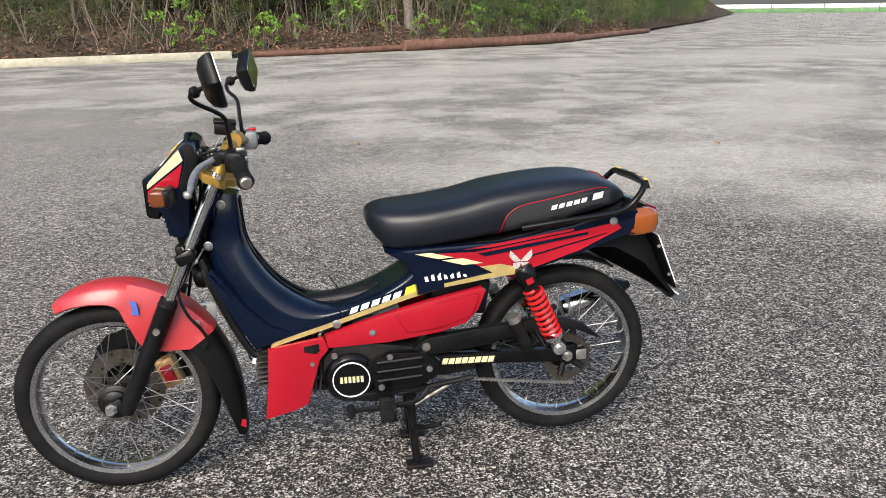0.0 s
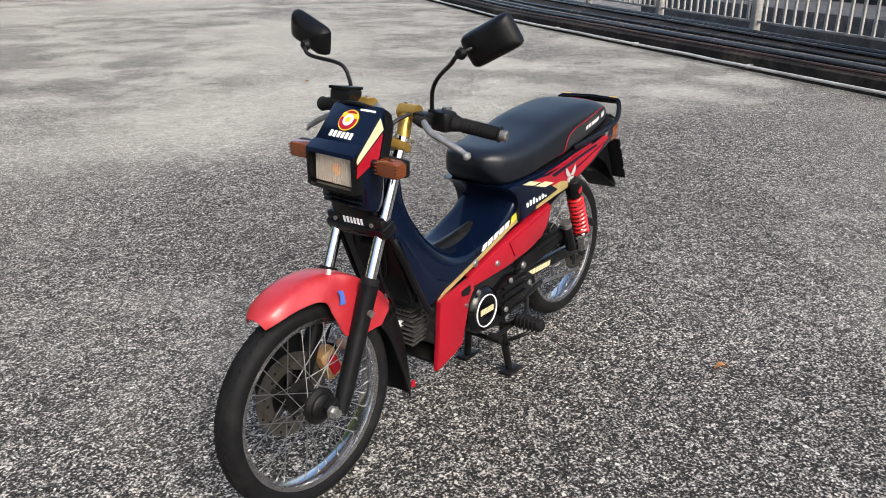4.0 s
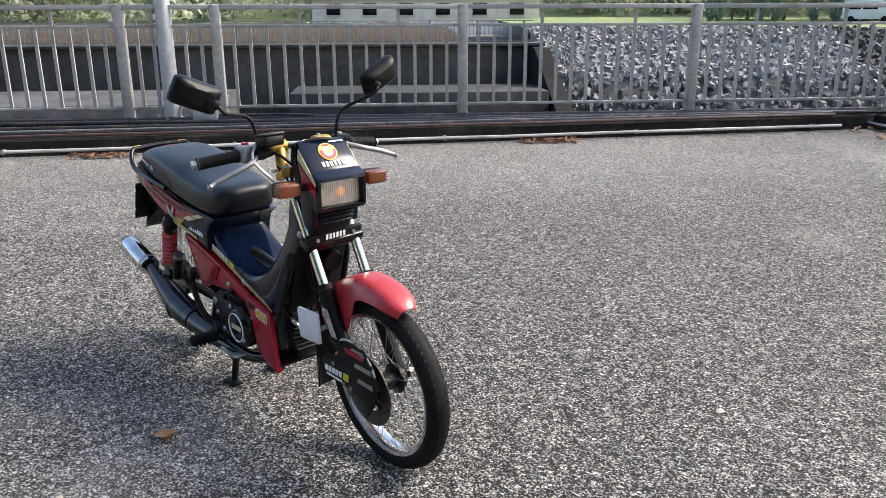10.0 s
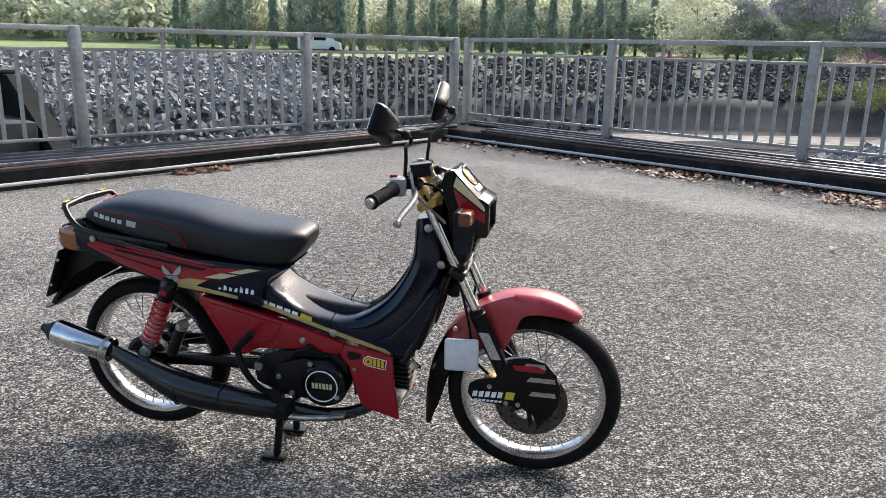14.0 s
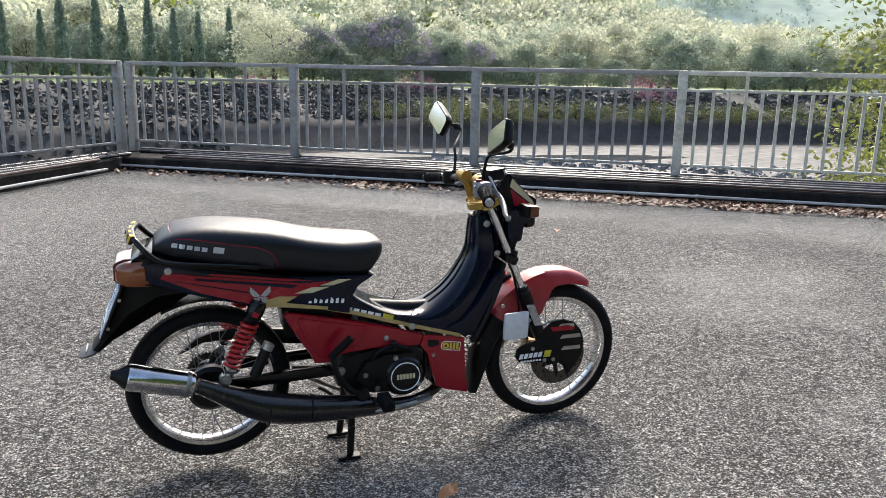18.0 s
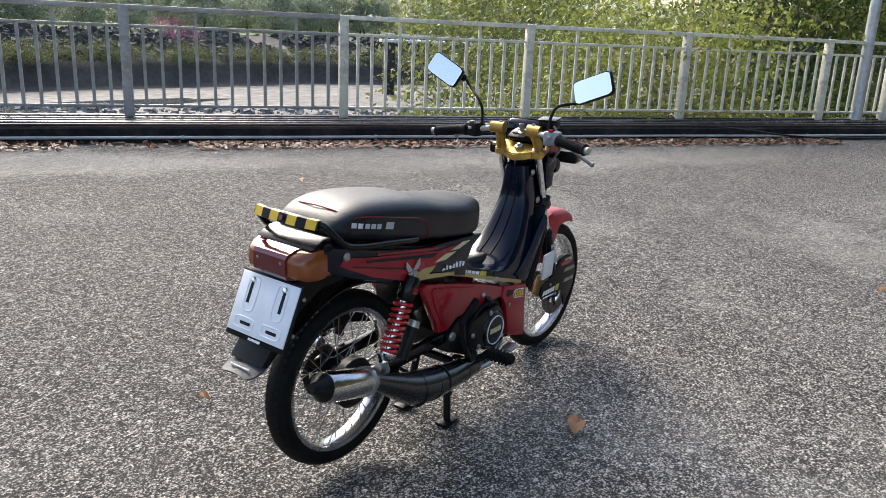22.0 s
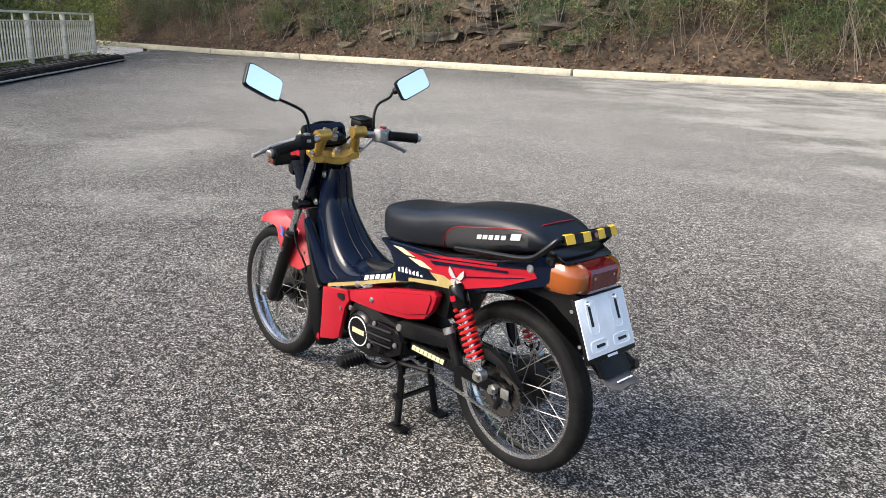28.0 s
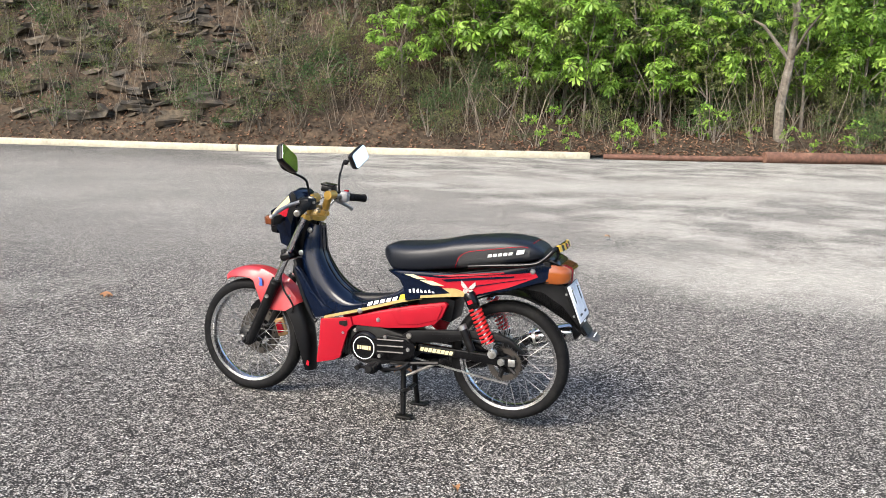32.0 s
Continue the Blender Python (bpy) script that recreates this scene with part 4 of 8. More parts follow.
def bank_stones():
    for first, last, per, small, mat, label in ((0, 1, 260, 0.20, "rock", "bank covered in loose grey angular rocks"), (1, 3, 170, 0.13, "rock_dull", "dull brownish bank of small stones")):
        places, sizes = [], []
        for seg in range(first, last):
            p, q = BANK[seg], BANK[seg + 1]
            d = (q - p).normalized()
            ends = [inland(seg), inland(seg + 1)]
            for _ in range(int((q - p).length * per)):
                s, w = (rng.random() if seg == 0 else 1.45 * rng.random() - 0.45 if seg == 1 else rng.random()), rng.random()
                dist = (1.7 if seg == 2 else -0.5) + (11.8 if seg == 2 else 14) * w
                z = np.interp(dist, [-2, 0, 0.8, 1.6, 6, 13], [BED, BED + 0.3, BED + 1.5, -2.1, -1.2, 0.25])
                t = p + d * (s * (q - p).length) + ends[0].lerp(ends[1], s) * dist
                places.append((t.x, t.y, z + 0.1 * rng.random()))
                sizes.append(small + 0.42 * rng.random() ** 2.5)
        stones("bank_rocks", places, sizes, M[mat], label)
    places, sizes = [], []
    for seg in range(3, 5):
        p, q = BANK[seg], BANK[seg + 1]
        d = (q - p).normalized()
        o = Vector((-d.y, d.x, 0))
        for _ in range(1800):
            s, dist = rng.random(), 2 + 11 * rng.random()
            t = p + d * (s * (q - p).length) + o * dist
            places.append((t.x, t.y, np.interp(dist, [1.6, 6, 13], [-2.1, -1.2, 0.25])))
            sizes.append(0.3 + 0.7 * rng.random() ** 2)
    stones("far_bank_rocks", places, sizes, M["rock_dull"], "far bank strewn with grey rocks")
    places, sizes = [], []
    for _ in range(5200):                                 # rubble in the bed
        a, b = 2 + 45 * rng.random(), -(6 + 40 * rng.random())
        t = C + E2 * (a - 10) - E1s * -b
        places.append((t.x, t.y, BED + 0.02))
        sizes.append(0.14 + 0.55 * rng.random() ** 3)
    stones("bed_rubble", places, sizes, M["rock"], "grey stones scattered over the dry river bed")
    places, sizes = [], []
    for _ in range(1500):                                # rubble at the foot of the wall, below the fence
        a, b = 30 * rng.random() - 1, 0.6 + 6 * rng.random() ** 1.5
        t = C + E2 * a + N2 * b
        places.append((t.x, t.y, -0.55 - 0.55 * b))
        sizes.append(0.15 + 0.35 * rng.random() ** 2)
    stones("fence_rubble", places, sizes, M["rock"], "pale rubble slope just below the river fence")


strip("rubble_slope", [C - E2 * 3, C + E2 * 34], -1, [(0.43, -0.35), (2, -1.5), (6, -3.6), (9, BED - 0.1)], M["mud"], "pale rubble and mud slope below the river fence", "slope", 0.2, 0.8)
bank_stones()


# ---- trees and shrubs ----
def tree(name, height, crown_r, mat, clumps, count, leaf, label, trunk_r=0.09, category="tree", lean=0.3, bare=0.35, limbs=5, whorls=0):
    """A tapered, slightly crooked trunk with limbs, and a ragged crown of leaf clumps."""
    t = thing(name, label, category)
    pts = [Vector((0, 0, -0.4))]
    for i in range(1, 7):
        s = i / 6
        pts.append(Vector((lean * s * s + rng.normal() * 0.06 * height / 6, rng.normal() * 0.06 * height / 6, height * 0.85 * s)))
    bm = tube(pts, [trunk_r * (1.15 - i / 6.5) for i in range(7)], 8)
    tips = []
    for i in range(limbs):
        h = 2 + i % 4
        a = rng.random() * 6.28
        end = pts[h] + Vector((math.cos(a) * crown_r * 0.75, math.sin(a) * crown_r * 0.75, height * 0.16 * (0.5 + rng.random())))
        mid = pts[h].lerp(end, 0.5) + Vector((0, 0, 0.1 * height * rng.random()))
        tube([pts[h], mid, end], [trunk_r * 0.45, trunk_r * 0.3, trunk_r * 0.12], 6, bm)
        tips.append(end)
    part("trunk", bm, M["bark"], t)
    centres = []
    for i in range(clumps):
        a, u = rng.random() * 6.28, rng.random()
        h = height * (bare + (1.05 - bare) * u)
        r = crown_r * (0.25 + 0.75 * math.sin(math.pi * min(1, (u * 0.8 + 0.2)))) * math.sqrt(rng.random())
        centres.append((math.cos(a) * r + lean * u, math.sin(a) * r, h))
    cr = crown_r * 0.33
    quads("crown", sprays(centres, (cr, cr, cr * 0.5), whorls, leaf) if whorls else leaves(centres, (cr, cr, cr * 0.6), count, leaf), mat, t)
    return t


def sprays(centres, spread, count, leaf):
    """Compound leaves: whorls of seven drooping leaflets, turned every way, round each centre."""
    centres = np.asarray(centres, float).reshape(-1, 3)
    n = len(centres) * count
    d = rng.normal(size=(n, 3))
    d /= np.linalg.norm(d, axis=1, keepdims=True)
    hub = np.repeat(centres, count, 0) + d * (rng.random((n, 1)) ** 0.4) * np.asarray(spread)
    up = d * 0.55 + np.array([0, 0, 0.75]) + rng.normal(size=(n, 3)) * 0.25
    up /= np.linalg.norm(up, axis=1, keepdims=True)
    u = np.cross(up, rng.normal(size=(n, 3)))
    u /= np.linalg.norm(u, axis=1, keepdims=True) + 1e-9
    w = np.cross(up, u)
    size = leaf * (0.7 + 0.6 * rng.random((n, 1)))
    out = []
    for k in range(7):
        a = 2 * math.pi * k / 7
        along = u * math.cos(a) + w * math.sin(a) - up * 0.38
        side = u * -math.sin(a) + w * math.cos(a)
        foot = hub + along * size * 0.12
        mid = hub + along * size * 0.62
        out.append(np.stack([foot, mid + side * size * 0.19, hub + along * size - up * size * 0.12, mid - side * size * 0.19], 1))
    return np.concatenate(out)


def shrub(name, r, mat, clumps, count, leaf, label, stems=7, category="shrub", tall=1.0):
    t = thing(name, label, category)
    bm = bmesh.new()
    centres = []
    thin = 0.45 if stems > 12 else 1.0
    for i in range(stems):
        a = rng.random() * 6.28
        q = r * (0.3 + 0.8 * rng.random())
        end = Vector((math.cos(a) * q, math.sin(a) * q, r * tall * (0.4 + 1.2 * rng.random())))
        foot = Vector((rng.normal() * 0.25 * r, rng.normal() * 0.25 * r, -0.15)) if stems > 12 else Vector((0, 0, -0.15))
        mid = foot.lerp(end, 0.45) + Vector((rng.normal() * 0.16 * r, rng.normal() * 0.16 * r, 0.15 + 0.2 * r * rng.random()))
        tube([foot, mid, end], [0.02 * thin, 0.014 * thin, 0.006 * thin], 5, bm)
    for i in range(clumps):
        a, u = rng.random() * 6.28, rng.random()
        q = r * math.sqrt(rng.random())
        centres.append((math.cos(a) * q, math.sin(a) * q, r * tall * (0.25 + 1.4 * u)))
    tagged(part("stem", bm, M["twig"] if stems > 12 else M["bark"], t), kind="stuff")
    quads("foliage", leaves(centres, (r * 0.4, r * 0.4, r * 0.28), count, leaf), mat, t)
    return t


def plant(kinds, places, first=True):
    """Sets copies of the kinds at the places, each turned and scaled."""
    used = set()
    for i, (p, s) in enumerate(places):
        k = kinds[i % len(kinds)]
        m = pose(p[0], p[1], p[2], 0, 0, rng.random() * 360)
        if first and k not in used:
            used.add(k)
            k.scale = (s, s, s * (0.9 + 0.2 * rng.random()))
            k.matrix_basis = m @ Matrix.Diagonal((*k.scale, 1))
        else:
            c = copy_thing(k, m)
            c.scale = (s, s, s * (0.9 + 0.25 * rng.random()))


def near_woods():
    bright = [tree("broadleaf_tree", 5.0, 1.5, M["leaf_a"], 34, 60, 0.26, "young bright-green broadleaf tree on the slope", 0.05, bare=0.3, whorls=9),
              tree("broadleaf_tree", 5.8, 1.7, M["leaf_a"], 40, 60, 0.21, "leafy green broadleaf tree on the slope", 0.06, bare=0.25, whorls=10),
              tree("broadleaf_tree", 5.4, 1.6, M["leaf_c"], 42, 60, 0.15, "olive-green broadleaf tree on the slope", 0.06, bare=0.2, whorls=11)]
    dark = [tree("slope_tree", 6.5, 1.9, M["leaf_b"], 54, 56, 0.18, "dark-green tree on the wooded slope", 0.07, bare=0.05),
            tree("slope_tree", 7.5, 2.1, M["leaf_b"], 58, 56, 0.16, "tall dark-green tree on the wooded slope", 0.08, bare=0.08),
            tree("slope_tree", 6.2, 2.0, M["leaf_c"], 52, 52, 0.155, "olive-green tree on the wooded slope", 0.06, bare=0.08)]
    places = []
    for i in range(46):                                  # thick wood on the gentle part
        s = 0.29 + 0.38 * (i + rng.random()) / 46
        places.append((slope_point(s, 3.2 + 4.5 * rng.random()), 0.7 + 0.45 * rng.random()))
    for i in range(80):                                  # wood high on the steep part
        s = 0.0 + 0.30 * (i + rng.random()) / 80
        places.append((slope_point(s, 4.0 + 6 * rng.random()), 0.5 + 0.45 * rng.random()))
    plant(dark, places)
    places = []
    for i in range(40):
        s = 0.298 + 0.20 * (i + rng.random()) / 40
        places.append((slope_point(s, 1.7 + 2.6 * rng.random()), 0.5 + 0.5 * rng.random()))
    plant(bright, places)
    places = []
    for i in range(44):                                  # the wood goes on past the logs
        s = 0.44 + 0.36 * (i + rng.random()) / 44
        places.append((slope_point(s, 1.6 + 6 * rng.random()), 0.75 + 0.5 * rng.random()))
    plant(dark, places, False)
    far = []
    for i in range(70):
        s = 0.0 + 0.9 * (i + rng.random()) / 70
        far.append((slope_point(s, 9 + 15 * rng.random()), 1.0 + 0.5 * rng.random()))
    plant([tree("back_tree", 9, 3.0, M["leaf_b"], 50, 40, 0.34, "tall tree high on the wooded slope", 0.13, bare=0.0)], far)
    under = [shrub("undergrowth_shrub", 0.7, M["leaf_b"], 16, 60, 0.075, "dark-green undergrowth shrub on the slope"),
             shrub("undergrowth_shrub", 0.65, M["leaf_c"], 14, 50, 0.07, "dull olive undergrowth shrub on the slope"),
             shrub("fern_shrub", 0.8, M["leaf_b"], 18, 60, 0.055, "fine-leaved grey-green shrub on the slope", tall=1.3)]
    places = []
    for i in range(170):
        s = 0.10 + 0.54 * (i + rng.random()) / 170
        d = 0.7 + 5.0 * rng.random() ** 1.1
        places.append((slope_point(s, d), 0.5 + 0.8 * rng.random()))
    plant(under, places)
    brush = [shrub("dry_brush", 0.8, M["leaf_brush"], 24, 50, 0.06, "tangled dry yellowish brush on the slope", 13, "brush", 1.2),
             shrub("dry_brush", 0.7, M["leaf_c"], 24, 50, 0.06, "thin olive brush on the slope", 13, "brush", 1.3),
             shrub("green_brush", 0.75, M["leaf_b"], 26, 56, 0.055, "fine dark-green brush on the slope", 13, "brush", 1.2),
             shrub("dry_brush", 0.6, M["leaf_brush"], 14, 40, 0.06, "low grey-brown brush on the slope", 13, "brush", 0.9)]
    places = []
    for i in range(330):
        s = 0.02 + 0.315 * (i + rng.random()) / 330
        if 0.195 < s < 0.262 and rng.random() < 0.3:      # the outcrop stays bare
            continue
        places.append((slope_point(s, 0.75 + 6.2 * rng.random() ** 1.15), 0.4 + 0.85 * rng.random()))
    plant(brush, places)
    places = []
    for i in range(36):
        s = 0.33 + 0.14 * (i + rng.random()) / 36
        places.append((slope_point(s, 0.9 + 4 * rng.random()), 0.4 + 0.7 * rng.random()))
    for i in range(90):                                  # low tangle that runs on along the yard's far edge
        s = 0.40 + 0.30 * (i + rng.random()) / 90
        places.append((slope_point(s, 0.35 + 2.4 * rng.random()), 0.5 + 0.8 * rng.random()))
    plant([brush[2], brush[1]], places, False)
    fresh = [shrub("sapling", 0.45, M["leaf_a"], 9, 16, 0.14, "fresh bright-green sapling by the kerb", 5, "sapling", 1.4)]
    places = [(slope_point(0.325 + 0.13 * (i + rng.random()) / 20, 0.45 + 0.9 * rng.random()), 0.45 + 0.5 * rng.random()) for i in range(20)]
    plant(fresh, places)
    # thin bare stems and twigs
    bm = bmesh.new()
    for i in range(1900):
        s = 0.02 + 0.50 * rng.random()
        p = slope_point(s, 0.5 + 5.5 * rng.random())
        h = 0.6 + 2.6 * rng.random() ** 1.4
        e = p + Vector((rng.normal() * 0.32 * h, rng.normal() * 0.25 * h, h))
        mid = p.lerp(e, 0.5) + Vector((rng.normal() * 0.14, rng.normal() * 0.12, 0.05))
        r = 0.006 + 0.015 * rng.random() ** 2.5
        tube([p - Vector((0, 0, 0.1)), mid, e], [r, r * 0.8, r * 0.4], 4, bm, cap=False)
    tagged(part("bare_stems", bm, material("grey_twig", (0.21, 0.175, 0.135), 0.9, vary=0.2, alt=(0.10, 0.08, 0.06), per_island=0.5)), "thin pale bare stems and twigs in the undergrowth", "twigs", kind="stuff")
    # fallen leaves on the slope
    n = 26000
    v = np.zeros((n, 4, 3))
    for i in range(n):
        q = slope_point(0.04 + 0.46 * rng.random(), 0.15 + 5.5 * rng.random() ** 1.5)
        a = rng.random() * 6.28
        L = 0.03 + 0.035 * rng.random()
        ax = np.array([math.cos(a), math.sin(a), rng.normal() * 0.4]) * L
        sd = np.array([-math.sin(a), math.cos(a), rng.normal() * 0.5]) * L * 0.5
        c = np.array([q.x, q.y, q.z + 0.03 + 0.07 * rng.random()])
        v[i] = (c - ax, c + sd, c + ax, c - sd)
    tagged(quads("leaf_litter", v, M["leaf_dry"]), "rust-brown fallen leaves covering the slope", "leaves", kind="stuff")
    # rock outcrop: flat-lying broken ledges
    places, sizes = [], []
    for i in range(900):
        q = slope_point(0.165 + 0.11 * rng.random() ** 0.8, 0.7 + 6.0 * rng.random() ** 0.8)
        places.append((q.x, q.y, q.z - 0.03 + 0.06 * rng.random()))
        sizes.append(0.12 + 0.46 * rng.random() ** 3.0)
    stones("outcrop", places, sizes, M["rock_tan"], "dark and tan layered rock outcrop on the slope", "rock", True)
    t = slope_point(0.388, 1.6)
    trunk = tree("pale_trunk_tree", 9.5, 2.4, M["leaf_a"], 44, 60, 0.2, "tall tree with a thick pale grey trunk", 0.15, bare=0.4, lean=0.1)
    trunk.matrix_basis = pose(t.x, t.y, t.z - 0.2)


near_woods()


def river_woods():
    # bushes leaning against the fence from below
    bush = [shrub("riverside_bush", 1.5, M["leaf_lime"], 60, 80, 0.065, "sunlit yellow-green bush beyond the fence", 8, "bush", 1.1),
            shrub("riverside_bush", 1.4, M["leaf_olive"], 56, 80, 0.065, "leafy olive-green bush beyond the fence", 8, "bush", 1.1),
            shrub("riverside_bush", 1.3, M["leaf_c"], 46, 70, 0.06, "twiggy olive bush beyond the fence", 20, "bush", 1.2),
            shrub("riverside_bush", 1.2, M["leaf_brush"], 40, 60, 0.06, "dry brownish bush beyond the fence", 24, "bush", 1.2)]
    places = []
    for i in range(52):
        a = 11.0 + 23.4 * (i + rng.random()) / 52
        b = 1.6 + (4.0 if a > 14 else 0.9) * rng.random()
        p = C + E2 * a + N2 * b
        places.append(((p.x, p.y, -1.9 - 0.25 * b + (0.5 if a > 15 else 0)), 0.8 + 0.7 * rng.random()))
    plant(bush, places)
    for i, (x, y, z, size) in enumerate(((17.6, 11.4, -2.8, 1.6), (16.6, 10.0, -2.8, 1.7), (15.2, 8.7, -3.0, 1.6), (18.8, 11.2, -2.6, 2.0), (14.2, 7.9, -2.8, 1.5))):
        copy_thing(bush[(1, 2, 1)[i % 3]], pose(x, y, z, 0, 0, 67 * i) @ Matrix.Diagonal((size, size, size, 1)))
    trees = [tree("riverside_tree", 7.5, 2.4, M["leaf_lime"], 70, 80, 0.11, "sunlit yellow-green tree beyond the fence", 0.1, bare=0.2),
             tree("riverside_tree", 8.0, 2.4, M["leaf_olive"], 70, 80, 0.11, "leafy olive-green tree beyond the fence", 0.1, bare=0.2),
             tree("riverside_tree", 8.0, 2.5, M["leaf_b"], 70, 80, 0.11, "dark-green tree beyond the fence", 0.11, bare=0.15)]
    places = []
    for i in range(34):
        a = 17 + 34 * (i + rng.random()) / 34
        b = 4.5 + (14 if a > 26 else 5) * rng.random() - (2.5 if a > 30 else 0)
        p = C + E2 * a + N2 * b
        places.append(((p.x, p.y, -3.0 if a < 28 else -1.0), 0.8 + 0.5 * rng.random()))
    plant(trees, places)
    dark = tree("bank_tree", 6.5, 2.3, M["leaf_b"], 80, 80, 0.11, "dark-green tree leaning over the fence", 0.11, bare=0.12)
    places = []
    for i in range(12):
        a = 16.5 + 17 * (i + rng.random()) / 12
        p = C + E2 * a + N2 * (3.2 + 3.5 * rng.random())
        places.append(((p.x, p.y, -2.2), 0.8 + 0.4 * rng.random()))
    plant([dark], places)
    # trees of the park, their leaf colours lightened for haze
    cyp = thing("cypress", "slim dusky-green cypress in the park", "tree")
    part("trunk", tube([(0, 0, -0.3), (0, 0, 1.2), (0.02, 0, 6.4)], [0.12, 0.10, 0.02], 8), M["bark"], cyp)
    c = []
    for i in range(260):
        u = rng.random()
        r = 0.72 * (1 - u) ** 0.62 * min(1, 0.35 + 4 * u) * (0.55 + 0.45 * rng.random())
        a = rng.random() * 6.28
        c.append((math.cos(a) * r, math.sin(a) * r, 0.35 + 6.9 * u))
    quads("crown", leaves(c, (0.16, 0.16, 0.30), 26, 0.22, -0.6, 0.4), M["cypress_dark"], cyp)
    places = []
    for i in range(21):
        x = -42 + 46.6 * i / 20
        places.append(((x + rng.normal() * 0.3, 78 - 0.004 * x * x + rng.normal() * 0.6, 0.3), 0.85 + 0.25 * rng.random()))
    plant([cyp], places)
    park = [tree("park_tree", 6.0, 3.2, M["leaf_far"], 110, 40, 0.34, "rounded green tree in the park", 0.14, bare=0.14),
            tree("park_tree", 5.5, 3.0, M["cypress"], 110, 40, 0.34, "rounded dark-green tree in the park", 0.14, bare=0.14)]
    places = []
    for i in range(84):
        x = -46 + 160 * (i + rng.random()) / 84
        y = 86 - 0.004 * (x - 20) ** 2 + 16 * rng.random()
        places.append(((x, y, 0.4), 0.8 + 0.5 * rng.random()))
    plant(park, places)
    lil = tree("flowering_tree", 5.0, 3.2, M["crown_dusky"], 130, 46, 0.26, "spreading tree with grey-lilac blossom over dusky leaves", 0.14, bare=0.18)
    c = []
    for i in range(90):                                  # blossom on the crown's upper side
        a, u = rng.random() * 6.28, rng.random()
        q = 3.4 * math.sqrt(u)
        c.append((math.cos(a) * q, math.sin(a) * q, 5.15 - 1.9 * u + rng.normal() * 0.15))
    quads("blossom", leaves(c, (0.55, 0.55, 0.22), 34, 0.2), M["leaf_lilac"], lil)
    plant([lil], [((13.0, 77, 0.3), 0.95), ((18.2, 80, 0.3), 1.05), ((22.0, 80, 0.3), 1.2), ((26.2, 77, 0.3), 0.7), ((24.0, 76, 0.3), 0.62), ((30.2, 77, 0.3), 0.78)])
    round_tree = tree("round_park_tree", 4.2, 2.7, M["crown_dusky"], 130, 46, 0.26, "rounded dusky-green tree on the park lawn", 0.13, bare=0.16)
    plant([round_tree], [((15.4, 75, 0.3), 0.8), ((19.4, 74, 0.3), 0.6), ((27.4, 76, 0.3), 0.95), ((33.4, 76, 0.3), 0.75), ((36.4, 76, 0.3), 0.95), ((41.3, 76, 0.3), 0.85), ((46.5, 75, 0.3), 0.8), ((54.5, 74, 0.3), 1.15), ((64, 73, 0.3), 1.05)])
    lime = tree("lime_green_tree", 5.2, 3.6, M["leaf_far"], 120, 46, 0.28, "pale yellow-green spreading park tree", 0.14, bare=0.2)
    plant([lime], [((8.9, 76, 0.3), 1.2)])
    pink = shrub("pink_bush", 2.0, M["leaf_pink"], 24, 60, 0.12, "pink flowering bush on the river bank", 6, "bush", 0.5)
    plant([pink], [((6.4, 69, -0.5), 1.0), ((22, 71, -0.5), 1.0), ((44.3, 65, -0.6), 1.1)])
    low = shrub("bank_scrub", 1.8, M["leaf_c"], 24, 60, 0.12, "green scrub along the river's edge", 6, "scrub", 0.6)
    places = []
    for i in range(70):
        seg = 2.55 + 2.2 * (i + rng.random()) / 70
        k = int(seg)
        p = BANK[k].lerp(BANK[k + 1], seg - k)
        places.append(((p.x + rng.normal(), p.y + 2.2 + rng.normal() * 0.8, BED + 1.7), 0.7 + 0.4 * rng.random()))
    plant([low], places)
    # woods on the hills, in leaf colours paled to stand for haze
    def woods(name, mat, spots, size, n, leaf, label):
        c = []
        for x, y, z in spots:
            s = size * (0.7 + 0.6 * rng.random())
            for _ in range(5):
                c.append((x + rng.normal() * s * 0.5, y + rng.normal() * s * 0.5, z + s * (0.3 + 0.7 * rng.random())))
        tagged(quads(name, leaves(c, (size * 0.55, size * 0.55, size * 0.42), n, leaf, 0.1, 0.7), mat), label, "woods", kind="stuff")
    spots = []
    for i in range(2600):
        x = -170 + 370 * rng.random()
        d = 190 * rng.random() ** 1.25
        base = 118 - 0.0040 * (x - 25) ** 2
        spots.append((x * (1 + d / 300), base + d, np.interp(d, [0, 20, 50, 80, 130, 200], [0.5, 2, 8, 17, 31, 45]) * hill_fall(x * (1 + d / 300), base + d)))
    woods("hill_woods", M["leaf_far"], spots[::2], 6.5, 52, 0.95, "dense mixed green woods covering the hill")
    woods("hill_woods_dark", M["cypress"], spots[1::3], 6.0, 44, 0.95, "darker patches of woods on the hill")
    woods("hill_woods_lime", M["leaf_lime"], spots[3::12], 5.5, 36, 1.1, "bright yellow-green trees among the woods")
    spots = []
    for i in range(1100):
        x = -420 + 1100 * rng.random()
        d = 150 * rng.random()
        y = 540 - 0.00075 * (x - 130) ** 2 + d - 50
        spots.append((x, y, np.interp(d - 50, [-80, 0, 90, 200], [-8, 18, 56, 60]) * ridge_rise(x, y)))
    woods("distant_woods", M["leaf_hazy"], spots, 12, 14, 2.2, "pale woods on the distant ridge, haze put into their colour")


river_woods()


